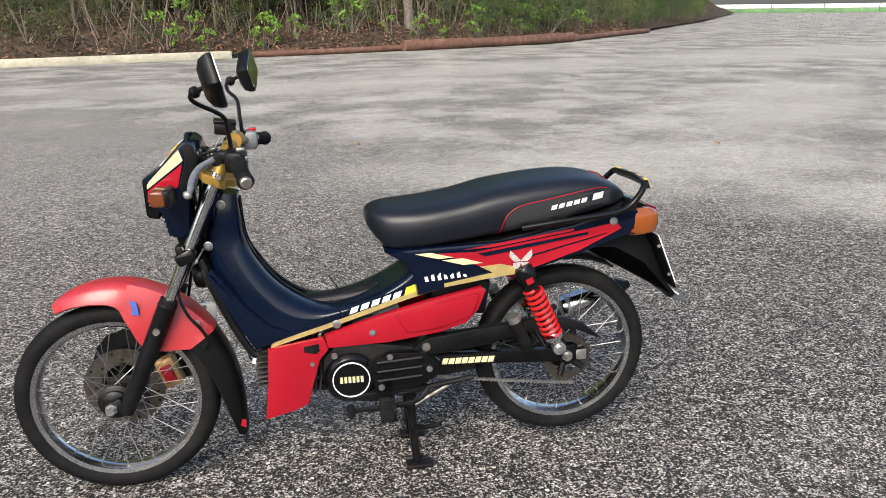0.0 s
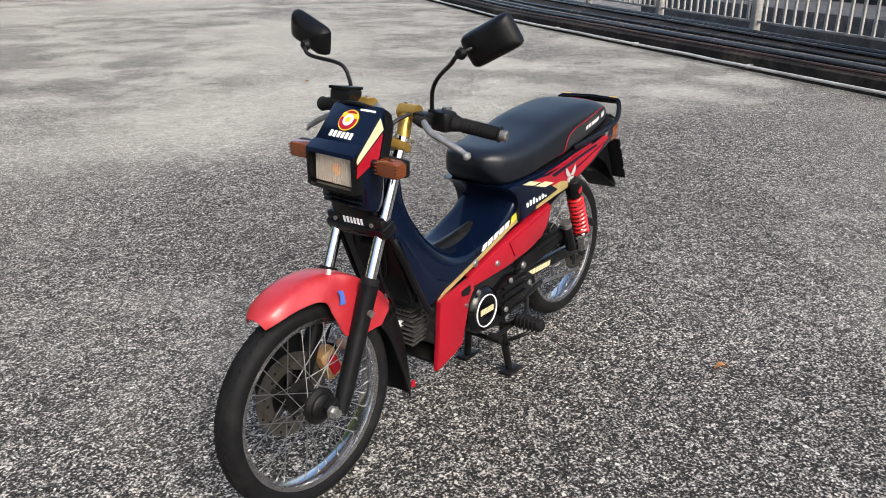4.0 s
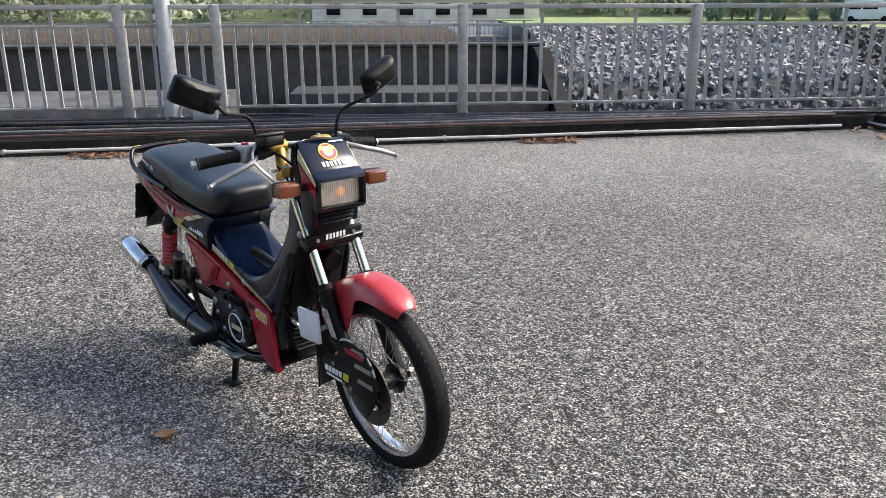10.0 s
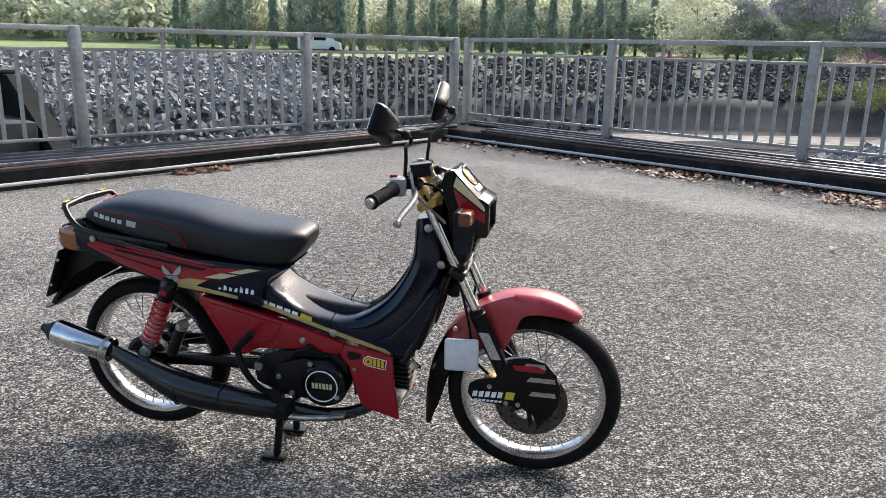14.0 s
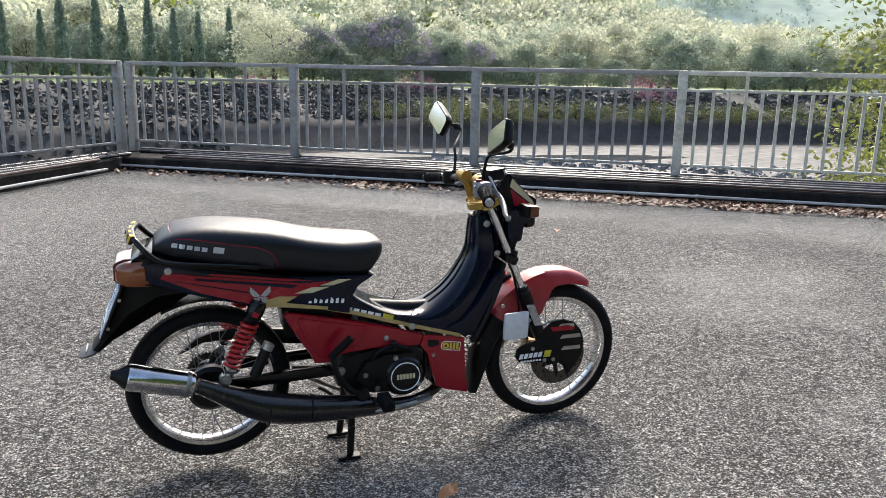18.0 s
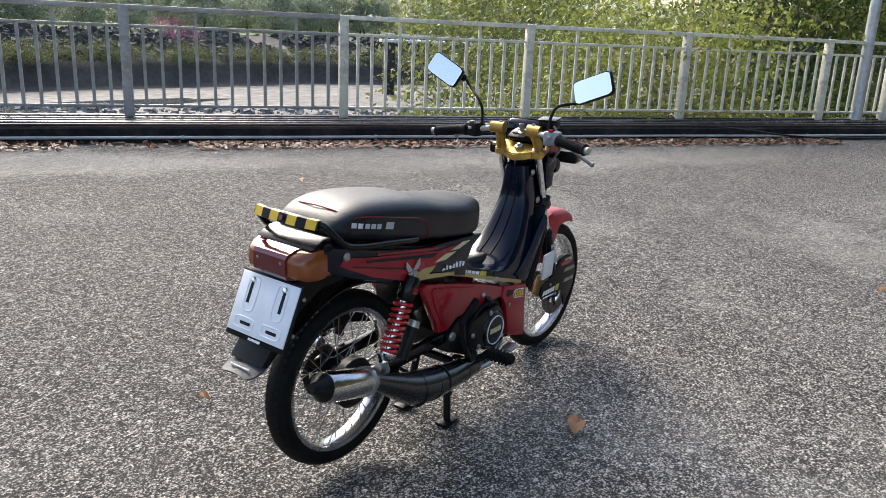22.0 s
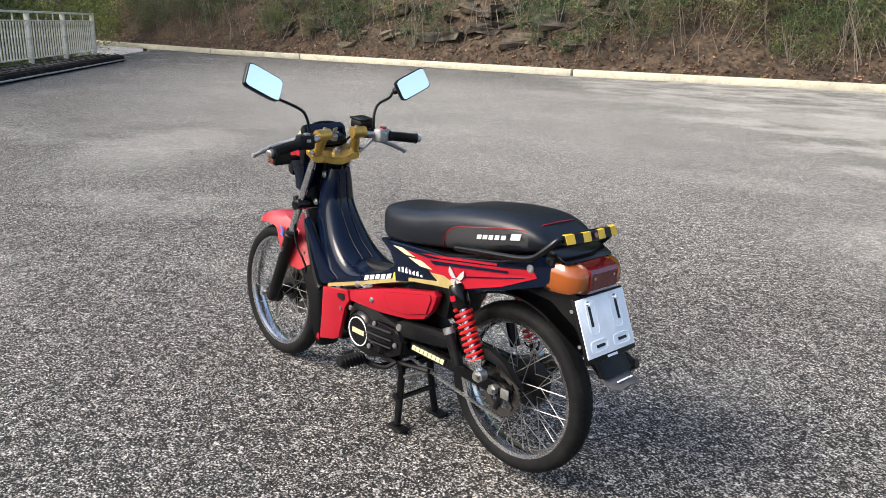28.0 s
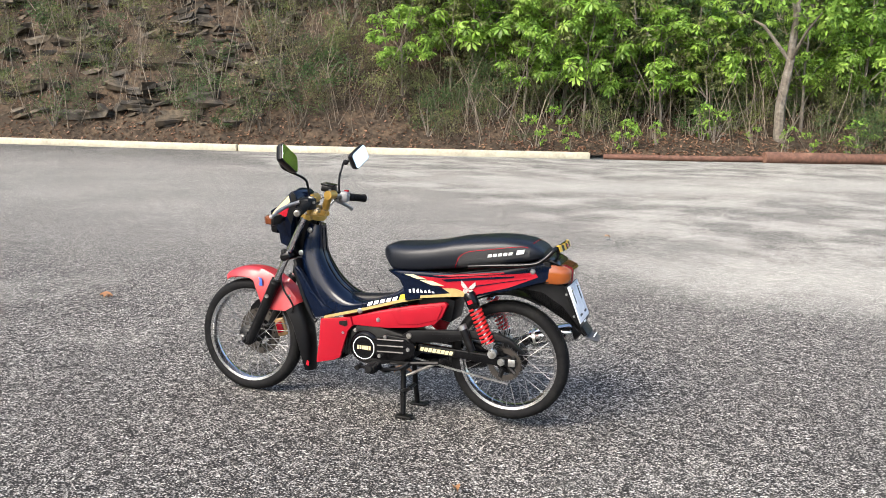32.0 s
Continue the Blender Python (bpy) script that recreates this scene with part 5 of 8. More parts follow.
# ---- buildings and vehicles far off ----
def pump_house():
    """A cream building behind the weir, on a plinth that reaches the river bed."""
    t = thing("pump_house", "low cream-painted building with a grey roof behind the weir", "building", (-72, 60, BED))
    t.rotation_euler = (0, 0, math.radians(46))
    wall = part("wall", box((26, 8, 7.2), (0, 0, 3.6), (0, 0, 0), 0.05), M["cream_wall"], t)
    part("roof", box((27, 9, 0.5), (0, 0, 7.45), (0, 0, 0), 0.08), M["pole"], t, "grey flat roof")
    part("plinth", box((30, 14, 4.3), (0, 0, 2.15), (0, 0, 0), 0.08), M["concrete_pale"], t, "pale concrete plinth")
    for i in range(6):
        x = -10.5 + 4.2 * i
        w = part("window", box((1.6, 0.16, 1.3), (x, -4.02, 6.1), (0, 0, 0), 0.02), M["black_gloss"], t, "dark window")
        part("sill", box((1.9, 0.22, 0.12), (x, -4.06, 5.4), (0, 0, 0), 0.02), M["pole"], w)
    rail = thing("parapet", "white low parapet on the crest road behind the weir", "parapet", (-57, 47, -0.6))
    rail.rotation_euler = (0, 0, math.radians(46))
    part("panel", box((22, 0.25, 0.9), (0, 0, 0.45), (0, 0, 0), 0.03), M["white_wall"], rail)
    for i in range(12):
        part("post", box((0.25, 0.32, 1.2), (-11 + 2 * i, 0, 0.6), (0, 0, 0), 0.03), M["white_wall"], rail)
    bm = box((60, 9, 0.4), (0, 0, 0), (0, 0, 0), 0.05)
    deck = part("crest_road", bm, M["concrete_pale"])
    deck.matrix_basis = pose(-56, 46, -0.8, 0, 0, 46)
    tagged(deck, "pale concrete crest road behind the weir", "road", kind="structure")


M["cream_wall"] = material("cream_wall", (0.62, 0.57, 0.45), 0.8, vary=0.08, scale=2, alt=(0.52, 0.47, 0.37), alt_scale=0.4)
M["white_wall"] = material("white_parapet_paint", (0.72, 0.72, 0.70), 0.7, vary=0.08, scale=2, alt=(0.58, 0.57, 0.54), alt_scale=0.5)
pump_house()


def van(x, y, turn):
    t = thing("van", "small white van parked on the far lawn", "van", (x, y, 0.35))
    t.rotation_euler = (0, 0, math.radians(turn))
    body = part("body", plate([(-2.1, 0.35), (-2.1, 1.75), (-1.9, 1.95), (0.9, 1.95), (1.5, 1.2), (2.15, 1.0), (2.2, 0.35)], -0.85, 0.85, 0.06), M["white_wall"], t)
    for x0, x1 in ((-1.8, -0.6), (-0.45, 0.75)):
        for s in (1, -1):
            part("window", plate([(x0, 1.2), (x1, 1.2), (x1 - 0.05, 1.75), (x0, 1.75)], s * 0.855, s * 0.875), M["black_gloss"], t, smooth=False)
    for wx in (-1.35, 1.35):
        for s in (1, -1):
            part("wheel", lathe([(0, 0.1), (0.2, 0.1), (0.31, 0.08), (0.31, -0.08), (0, -0.1)], (wx, s * 0.78, 0.31), (0, s, 0), 18), M["rubber"], t)


van(-27.6, 74.5, 12)


def footbridge():
    """Two pale beams on a pier, across the stream downstream."""
    t = thing("footbridge", "pale concrete footbridge with a slab and a handrail beam", "bridge", (54.5, 43.4, 0))
    t.rotation_euler = (0, 0, math.radians(-42))
    part("slab", box((14, 1.8, 0.26), (3.6, 0, 0.42), (0, 0, 0), 0.03), M["white_wall"], t)
    part("handrail", box((14, 0.25, 0.20), (3.6, -0.8, 0.95), (0, 0, 0), 0.03), M["white_wall"], t)
    for i in range(7):
        part("post", box((0.12, 0.12, 0.5), (-3.0 + 2.2 * i, -0.8, 0.72), (0, 0, 0), 0.02), M["white_wall"], t)
    part("pier", box((0.9, 1.6, 4.7), (-2.6, 0, -2.0), (0, 0, 0), 0.04), M["concrete"], t)


footbridge()


def far_barrier():
    t = thing("barrier_wall", "low white and green painted barrier at the yard's far end", "barrier", (-66, -86, 0))
    t.rotation_euler = (0, 0, math.radians(146))
    for i in range(10):
        part("panel", box((5.9, 0.3, 0.55), (-27 + 6 * i, 0, 0.275), (0, 0, 0), 0.03), M["green_paint"], t, "green painted panel")
        part("coping", box((5.9, 0.4, 0.5), (-27 + 6 * i, 0, 0.81), (0, 0, 0), 0.03), M["white_wall"], t, "white painted coping")


M["green_paint"] = material("green_paint", (0.12, 0.24, 0.10), 0.7, vary=0.15, scale=3, alt=(0.09, 0.17, 0.08), alt_scale=0.6)
far_barrier()


# ---- leaves fallen on the asphalt ----
def fallen_leaf(x, y, size, turn, label):
    v, f = [], []
    n = 6
    for i in range(n + 1):
        s = i / n
        w = size * 0.32 * math.sin(math.pi * s) ** 0.8 + 0.001
        z = 0.004 + 0.016 * math.sin(math.pi * s) + 0.01 * s
        v += [(size * (s - 0.5), -w, z + 0.012), (size * (s - 0.5), 0, z), (size * (s - 0.5), w, z + 0.008)]
    for i in range(n):
        for k in range(2):
            a = i * 3 + k
            f.append((a, a + 1, a + 4, a + 3))
    ob = mesh_object("fallen_leaf", v, f, M["leaf_orange"], smooth=True)
    ob.matrix_basis = pose(x, y, 0.0, 0, 0, turn)
    return tagged(ob, label, "leaf", "leaves on the asphalt")


for x, y, s, a in ((0.055, -0.43, 0.085, 20), (0.075, -0.405, 0.055, 75), (2.51, -1.02, 0.08, 30), (2.48, -0.99, 0.06, 100), (2.334, 3.27, 0.075, 60), (-3.51, -4.63, 0.06, 10), (-0.60, 0.63, 0.045, 130), (-0.23, -5.27, 0.07, 50)):
    fallen_leaf(x, y, s, a, "curled rust-brown fallen leaf on the asphalt")

for x, y, r in ((1.108, 1.062, 0.016), (0.17, -0.768, 0.012), (-0.25, -5.16, 0.026)):   # loose pebbles
    bm = lathe([(0, 0.7 * r), (0.6 * r, 0.62 * r), (r, 0.25 * r), (0.8 * r, -0.1 * r), (0, -0.2 * r)], (x, y, 0.002), (0, 0, 1), 9)
    for v in bm.verts:
        v.co += Vector((noise.noise(v.co * 60), noise.noise(v.co * 60 + Vector((5, 0, 0))), 0)) * r * 0.5
    tagged(part("pebble", bm, M["kerb_pale"] if r < 0.02 else M["rock"]), "small stone lying loose on the asphalt", "stone", "pebbles on the asphalt")


def drift(name, base, along, inward, s0, s1, n, wide, foot, label):
    v = np.zeros((n, 4, 3))
    for i in range(n):
        s = s0 + (s1 - s0) * rng.random()
        off = foot + wide * rng.random() ** 2.2
        p = base + along * s + inward * off
        a = rng.random() * 6.28
        L = 0.02 + 0.025 * rng.random()
        ax = np.array([math.cos(a), math.sin(a), rng.normal() * 0.3]) * L
        sd = np.array([-math.sin(a), math.cos(a), rng.normal() * 0.3]) * L * 0.5
        c = np.array([p.x, p.y, 0.012 + 0.02 * rng.random()])
        v[i] = (c - ax, c + sd, c + ax, c - sd)
    tagged(quads(name, v, M["leaf_dry"]), label, "leaves", kind="stuff")


drift("leaf_drift", F2, E2, -N2, 5.5, 14.0, 5200, 0.5, FOOT2 + 0.05, "drift of dry brown leaves along the kerb")
drift("leaf_drift", F2, E2, -N2, 0.3, 6.0, 500, 0.5, FOOT2 + 0.05, "thin scatter of dry leaves along the kerb")
drift("leaf_drift", F2, E2, -N2, 3.6, 4.3, 260, 0.5, FOOT2 + 0.05, "small heap of dry leaves near the kerb")
drift("leaf_drift", F1, E1, -N1, 4.0, 4.6, 220, 0.2, 0.78, "small heap of dry leaves by the kerb")
drift("leaf_drift", F1, E1, -N1, 8.4, 9.0, 160, 0.2, 1.2, "small heap of dry leaves by the kerb")

# ---- the motorcycle ----
FA, RA = Vector((0.625, 0, 0.264)), Vector((-0.605, 0, 0.293))     # axles
FR, RR = 0.262, 0.253                                             # outer radii
bike = thing("motorcycle", "red and navy step-through motorcycle on its centre stand", "motorcycle")


def bp(name, bm, mat, parent=None, label="", **k):
    return part(name, bm, M[mat], parent or bike, label, **k)


def decal(name, pts, y, mat, parent=None, label="", thick=0.0016, sides=(1, -1)):
    """A thin flat piece on one or both flanks."""
    for s in sides:
        part(name, plate(pts, s * y, s * (y + thick)), M[mat], parent or bike, label, smooth=False)


def blocks(name, start, step, count, w, h, slant, y, mat, parent=None, sides=(1, -1), label="", rise=0.0):
    """A line of print as plain slanted bars along a flank; start and step in x, z."""
    for s in sides:
        for i in range(count):
            x, z = start[0] + step[0] * i, start[1] + step[1] * i
            ux, uz = step[0] / math.hypot(*step), step[1] / math.hypot(*step)
            pts = [(x, z), (x + ux * w, z + uz * w), (x + ux * w + slant, z + uz * w + h), (x + slant, z + h)]
            part(name, plate(pts, s * y, s * (y + 0.0015)), M[mat], parent or bike, label, smooth=False)


# wheels
def wheel(name, c, r, w, spokes, label):
    rim_r = r - 0.050
    rim = bp(name, lathe([(rim_r - 0.014, -0.012), (rim_r - 0.014, 0.012), (rim_r - 0.007, w * 0.78), (rim_r + 0.004, w * 0.86), (rim_r + 0.007, w * 0.70),
                          (rim_r - 0.004, w * 0.5), (rim_r - 0.004, -w * 0.5), (rim_r + 0.007, -w * 0.70), (rim_r + 0.004, -w * 0.86), (rim_r - 0.007, -w * 0.78)], c, steps=56, closed=True), "rim", None, label)
    prof = [(rim_r - 0.003, w * 0.62), (rim_r + 0.008, w * 0.95), (rim_r + 0.026, w * 1.10), (r - 0.013, w * 0.95), (r - 0.004, w * 0.55), (r, 0.0),
            (r - 0.004, -w * 0.55), (r - 0.013, -w * 0.95), (rim_r + 0.026, -w * 1.10), (rim_r + 0.008, -w * 0.95), (rim_r - 0.003, -w * 0.62)]
    bp("tyre", lathe(prof, c, steps=64, closed=True), "rubber", rim, "black rubber tyre with a worn tread", angle=60)
    # tread blocks: raised bars in two staggered rows and a centre rib
    bm = bmesh.new()
    for k in range(72):
        a = 2 * math.pi * k / 72
        for s in (-1, 1):
            aa = a + (0.5 if s > 0 else 0) * 2 * math.pi / 72
            rad = r - 0.0050
            p = c + Vector((math.cos(aa) * rad, s * w * 0.42, math.sin(aa) * rad))
            m = Matrix.Translation(p) @ Matrix.Rotation(-aa, 4, "Y") @ Matrix.Rotation(radians(24 * s), 4, "X") @ Matrix.Diagonal((0.0034, w * 0.36, 0.0090, 1))
            bmesh.ops.create_cube(bm, size=1.0, matrix=m)
    bp("tread", bm, "rubber", rim, smooth=False)
    bp("hub", lathe([(0.0, 0.062), (0.012, 0.062), (0.012, 0.05), (0.030, 0.048), (0.046, 0.040), (0.046, 0.030), (0.026, 0.026), (0.026, -0.026), (0.046, -0.030), (0.046, -0.040), (0.03, -0.048), (0.012, -0.05), (0.012, -0.062), (0, -0.062)], c, steps=24), "engine_black", rim)
    spoke = None
    for k in range(spokes):
        s = 1 if k % 2 else -1
        a = 2 * math.pi * k / spokes
        b = a + (0.75 if (k // 2) % 2 else -0.75)
        p = c + Vector((math.cos(b) * 0.043, s * 0.034, math.sin(b) * 0.043))
        q = c + Vector((math.cos(a) * (rim_r - 0.013), s * 0.004, math.sin(a) * (rim_r - 0.013)))
        bp("spoke", tube([p, q], 0.00135, 5, cap=False), "spoke", rim)
        n = (p - q).normalized()
        bp("nipple", tube([q, q + n * 0.011], 0.0023, 6), "spoke", rim)
    return rim


front = wheel("front_wheel", FA, FR, 0.031, 36, "chrome front rim with wire spokes")
rear = wheel("rear_wheel", RA, RR, 0.034, 36, "chrome rear rim with wire spokes")

# front brake on the bike's right
bm = lathe([(0.062, -0.062), (0.108, -0.062), (0.108, -0.066), (0.062, -0.066)], FA, steps=48, closed=True)
disc = bp("brake_disc", bm, "disc", front, "drilled dark steel brake disc")
for k in range(24):
    a = 2 * math.pi * k / 24
    r0 = (0.077, 0.087, 0.098)[k % 3]
    p = FA + Vector((math.cos(a) * r0, -0.061, math.sin(a) * r0))
    bp("brake_disc_hole", lathe([(0.0, 0), (0.0042, 0), (0.0042, -0.006), (0.0, -0.006)], p, steps=8), "engine_black", front)
for k in range(6):
    a = 2 * math.pi * k / 6 + 0.3
    bp("disc_arm", tube([FA + Vector((math.cos(a) * 0.03, -0.06, math.sin(a) * 0.03)), FA + Vector((math.cos(a + 0.25) * 0.07, -0.064, math.sin(a + 0.25) * 0.07))], 0.008, 6), "engine_black", front)


def ring_arc(c, r0, r1, a0, a1, n, y0, y1, bm=None):
    pts = [(c.x + r1 * math.cos(radians(a0 + (a1 - a0) * i / n)), c.z + r1 * math.sin(radians(a0 + (a1 - a0) * i / n))) for i in range(n + 1)]
    pts += [(c.x + r0 * math.cos(radians(a1 + (a0 - a1) * i / n)), c.z + r0 * math.sin(radians(a1 + (a0 - a1) * i / n))) for i in range(n + 1)]
    return plate(pts, y0, y1, 0.0, bm)


GC = Vector((0.600, 0, 0.300))
guard = bp("disc_guard", plate([(0.470, 0.335), (0.520, 0.345), (0.545, 0.385), (0.575, 0.412), (0.620, 0.420), (0.665, 0.405), (0.697, 0.370), (0.712, 0.325), (0.706, 0.275), (0.690, 0.245), (0.652, 0.196), (0.634, 0.236), (0.600, 0.262), (0.560, 0.258), (0.500, 0.262), (0.455, 0.268), (0.440, 0.29), (0.445, 0.32)], -0.088, -0.096, 0.003), "black_plastic", None, "black plastic brake disc guard with slots")
for z, x0, x1 in ((0.388, 0.600, 0.662), (0.345, 0.612, 0.692), (0.300, 0.62, 0.695)):
    bp("guard_slot", plate([(x0, z), (x0 + 0.01, z + 0.014), (x1, z + 0.014), (x1 + 0.004, z)], -0.0955, -0.0975), "steel", guard, smooth=False)
bp("guard_stripe", plate([(0.570, 0.392), (0.64, 0.396), (0.668, 0.384), (0.66, 0.376), (0.58, 0.376)], -0.0965, -0.098), "red", guard, "red sticker", smooth=False)
blocks("guard_print", (0.454, 0.281), (0.0185, 0.0006), 5, 0.0135, 0.018, 0.004, 0.097, "white", guard, (-1,))
blocks("guard_print_yellow", (0.550, 0.281), (0.03, 0.0), 1, 0.026, 0.024, 0.005, 0.097, "yellow_print", guard, (-1,))
blocks("guard_small_print", (0.46, 0.268), (0.012, 0.0), 7, 0.009, 0.006, 0.002, 0.097, "white", guard, (-1,))
for x, z in ((0.505, 0.318), (0.555, 0.269), (0.590, 0.268)):
    bp("bolt", lathe([(0, -0.004), (0.007, -0.004), (0.007, 0)], (x, -0.097, z), steps=10), "steel", guard)
bp("guard_edge", tube([(GC.x + 0.112 * math.cos(radians(a)), -0.092, GC.z + 0.006 + 0.112 * math.sin(radians(a))) for a in range(20, 125, 7)], 0.004, 6), "steel", guard, "bright worn edge")
cal = bp("brake_caliper", box((0.055, 0.045, 0.085), (0.503, -0.062, 0.300), (0, 20, 0), 0.01), "rust_gold", None, "bronze-coloured brake caliper")
bp("caliper_pad", box((0.03, 0.012, 0.05), (0.503, -0.036, 0.300), (0, 20, 0), 0.004), "red", cal, "red caliper badge")
bp("brake_hose", tube(spline([(0.50, -0.07, 0.34), (0.455, -0.085, 0.40), (0.44, -0.09, 0.50), (0.41, -0.08, 0.62), (0.36, -0.06, 0.76), (0.31, -0.10, 0.88)], 5), 0.0045, 6), "black_plastic")
# drum plate with its fins on the other side
bp("drum", lathe([(0.0, 0.058), (0.026, 0.058), (0.034, 0.052), (0.036, 0.038)], FA, steps=24), "engine_black", front)
bp("axle_nut", lathe([(0, 0.104), (0.011, 0.104), (0.011, 0.09), (0.016, 0.09), (0.016, 0.08)], FA, steps=6), "steel", front)

# fork
TOPX, TOPZ, BOTX, BOTZ = 0.308, 0.862, 0.592, 0.248


def on_fork(z, ahead=0.0):
    return TOPX + (BOTX - TOPX) * (TOPZ - z) / (TOPZ - BOTZ) + ahead


for s in (1, -1):
    y = s * 0.074
    bp("fork_tube", tube([(TOPX, y, TOPZ), (on_fork(0.50), y, 0.50)], 0.0148, 16), "chrome", None, "chrome fork tube")
    sl = bp("fork_slider", tube([(on_fork(0.536), y, 0.536), (on_fork(0.53), y, 0.53), (on_fork(0.525), y, 0.525), (on_fork(0.40), y, 0.40), (on_fork(0.30), y, 0.30), (BOTX, y, BOTZ)], [0.020, 0.025, 0.0235, 0.0225, 0.022, 0.019], 16), "black_plastic", None, "black lower fork leg")
    bp("dust_seal", tube([(on_fork(0.545), y, 0.545), (on_fork(0.528), y, 0.528)], 0.0225, 16), "rubber", sl)
    bp("axle_lug", box((0.038, 0.026, 0.044), (0.611, y * 0.96, 0.264), (0, 25, 0), 0.008), "black_plastic", sl)
    bp("fork_cap", tube([(TOPX - 0.004, y, TOPZ + 0.008), (TOPX, y, TOPZ)], 0.012, 8), "steel")
    bp("stay_bolt", lathe([(0, s * 0.03), (0.009, s * 0.03), (0.009, 0)], (on_fork(0.47), y, 0.47), steps=8), "steel", sl)
bp("fork_sticker", plate([(on_fork(0.485) - 0.014, 0.485), (on_fork(0.485) + 0.016, 0.485), (on_fork(0.405) + 0.016, 0.405), (on_fork(0.405) - 0.012, 0.405)], -0.0965, -0.098), "sticker", None, "pale mottled fork sticker", smooth=False)
clamp2 = bp("lower_clamp", box((0.052, 0.200, 0.034), (0.402, 0, 0.655), (0, 25, 0), 0.010), "black_gloss", None, "black lower fork clamp")
bp("clamp_cover", box((0.022, 0.190, 0.036), (0.414, 0, 0.668), (0, 12, 0), 0.008), "black_plastic", clamp2)
for i in range(6):
    bp("cover_print", box((0.002, 0.0072, 0.016), (0.4258, -0.0300 + i * 0.0118, 0.671), (0, 12, 0)), "white", clamp2, smooth=False)
for s in (1, -1):
    bp("cover_bolt", lathe([(0, 0.006), (0.006, 0.006), (0.006, 0)], (0.423, s * 0.062, 0.668), (1, 0, 0), 10), "steel", clamp2)
bp("steering_head", tube([(0.320, 0, 0.83), (0.378, 0, 0.67)], 0.028, 14), "black_plastic")
bp("horn", lathe([(0, 0.02), (0.03, 0.02), (0.036, 0.0), (0.028, -0.025), (0, -0.03)], (0.380, 0.0, 0.585), (1, 0, -0.2), 18), "black_plastic")
bp("fork_cover", box((0.05, 0.125, 0.12), (0.40, 0, 0.705), (0, 18, 0), 0.02), "black_plastic")

# front mudguard: a hooded strip round the wheel, and its black flap
def hood(c, rows, thick, name, mat, parent, label, n=9):
    """rows: angle, radius, half width, depth of the sides."""
    rings = []
    for a, r, w, dep in lerp_rows(rows, 4):
        ca, sa = math.cos(radians(a)), math.sin(radians(a))
        outer, inner = [], []
        for i in range(n):
            u = -1 + 2 * i / (n - 1)
            k = abs(u)
            drop = dep * max(0, (k - 0.55) / 0.45) ** 1.6 + 0.012 * k * k
            yy = w * (math.sin(u * 1.25) / math.sin(1.25))
            outer.append(Vector((c.x + ca * (r - drop), yy, c.z + sa * (r - drop))))
            inner.append(Vector((c.x + ca * (r - drop - thick), yy * (1 - thick / w), c.z + sa * (r - drop - thick))))
        rings.append(outer + inner[::-1])
    return part(name, loft(rings), M[mat], parent, label, angle=50)


fender = hood(FA, [(64, 0.300, 0.032, 0.012), (70, 0.309, 0.051, 0.018), (82, 0.319, 0.059, 0.030), (97, 0.325, 0.061, 0.045), (104, 0.326, 0.062, 0.085), (118, 0.324, 0.063, 0.130), (134, 0.322, 0.063, 0.115), (146, 0.321, 0.062, 0.060)], 0.003, "front_mudguard", "red_flat", bike, "sun-faded red plastic front mudguard")
hood(FA, [(146, 0.318, 0.056, 0.055), (160, 0.318, 0.056, 0.05), (178, 0.322, 0.055, 0.04), (192, 0.334, 0.054, 0.024), (201, 0.352, 0.05, 0.01)], 0.003, "mudflap", "black_plastic", fender, "black plastic rear half of the mudguard")
for s in (1, -1):
    bp("mudguard_bolt", lathe([(0, s * 0.004), (0.007, s * 0.004), (0.007, 0)], (0.395, s * 0.061, 0.475), steps=10), "steel", fender)
decal("mudguard_sticker", [(0.535, 0.505), (0.553, 0.508), (0.549, 0.527), (0.556, 0.545), (0.540, 0.541), (0.536, 0.525)], 0.0640, "blue_print", fender, "small blue printed sticker", 0.0015, (1,))
decal("mudflap_sticker", [(0.298, 0.165), (0.312, 0.172), (0.307, 0.190), (0.296, 0.186)], 0.048, "red", fender, "small red sticker", 0.004, (1,))
bp("cable_guide", tube(spline([(0.415, 0.072, 0.63), (0.43, 0.080, 0.56), (0.412, 0.080, 0.50), (0.385, 0.074, 0.46), (0.372, 0.066, 0.425), (0.384, 0.060, 0.40)], 5), 0.0042, 6), "black_plastic", None, "black cable in its guide beside the fork")
ref = bp("side_reflector", box((0.098, 0.010, 0.098), (0.424, -0.118, 0.420), (0, 0, 6), 0.008), "reflector", None, "square grey side reflector")
bp("reflector_arm", tube([(0.44, -0.112, 0.40), (0.487, -0.095, 0.43)], 0.008, 6), "alloy", ref)

# headlamp cowl
cowl_side = [(0.342, 0.905), (0.350, 0.934), (0.366, 0.947), (0.380, 0.943), (0.446, 0.874), (0.455, 0.858), (0.455, 0.780), (0.440, 0.764), (0.432, 0.712), (0.400, 0.702), (0.380, 0.72), (0.373, 0.80), (0.355, 0.85)]
cowl = bp("headlamp_cowl", plate(cowl_side, -0.080, 0.080, 0.010), "navy", None, "navy headlamp cowl with red and cream side stripes")
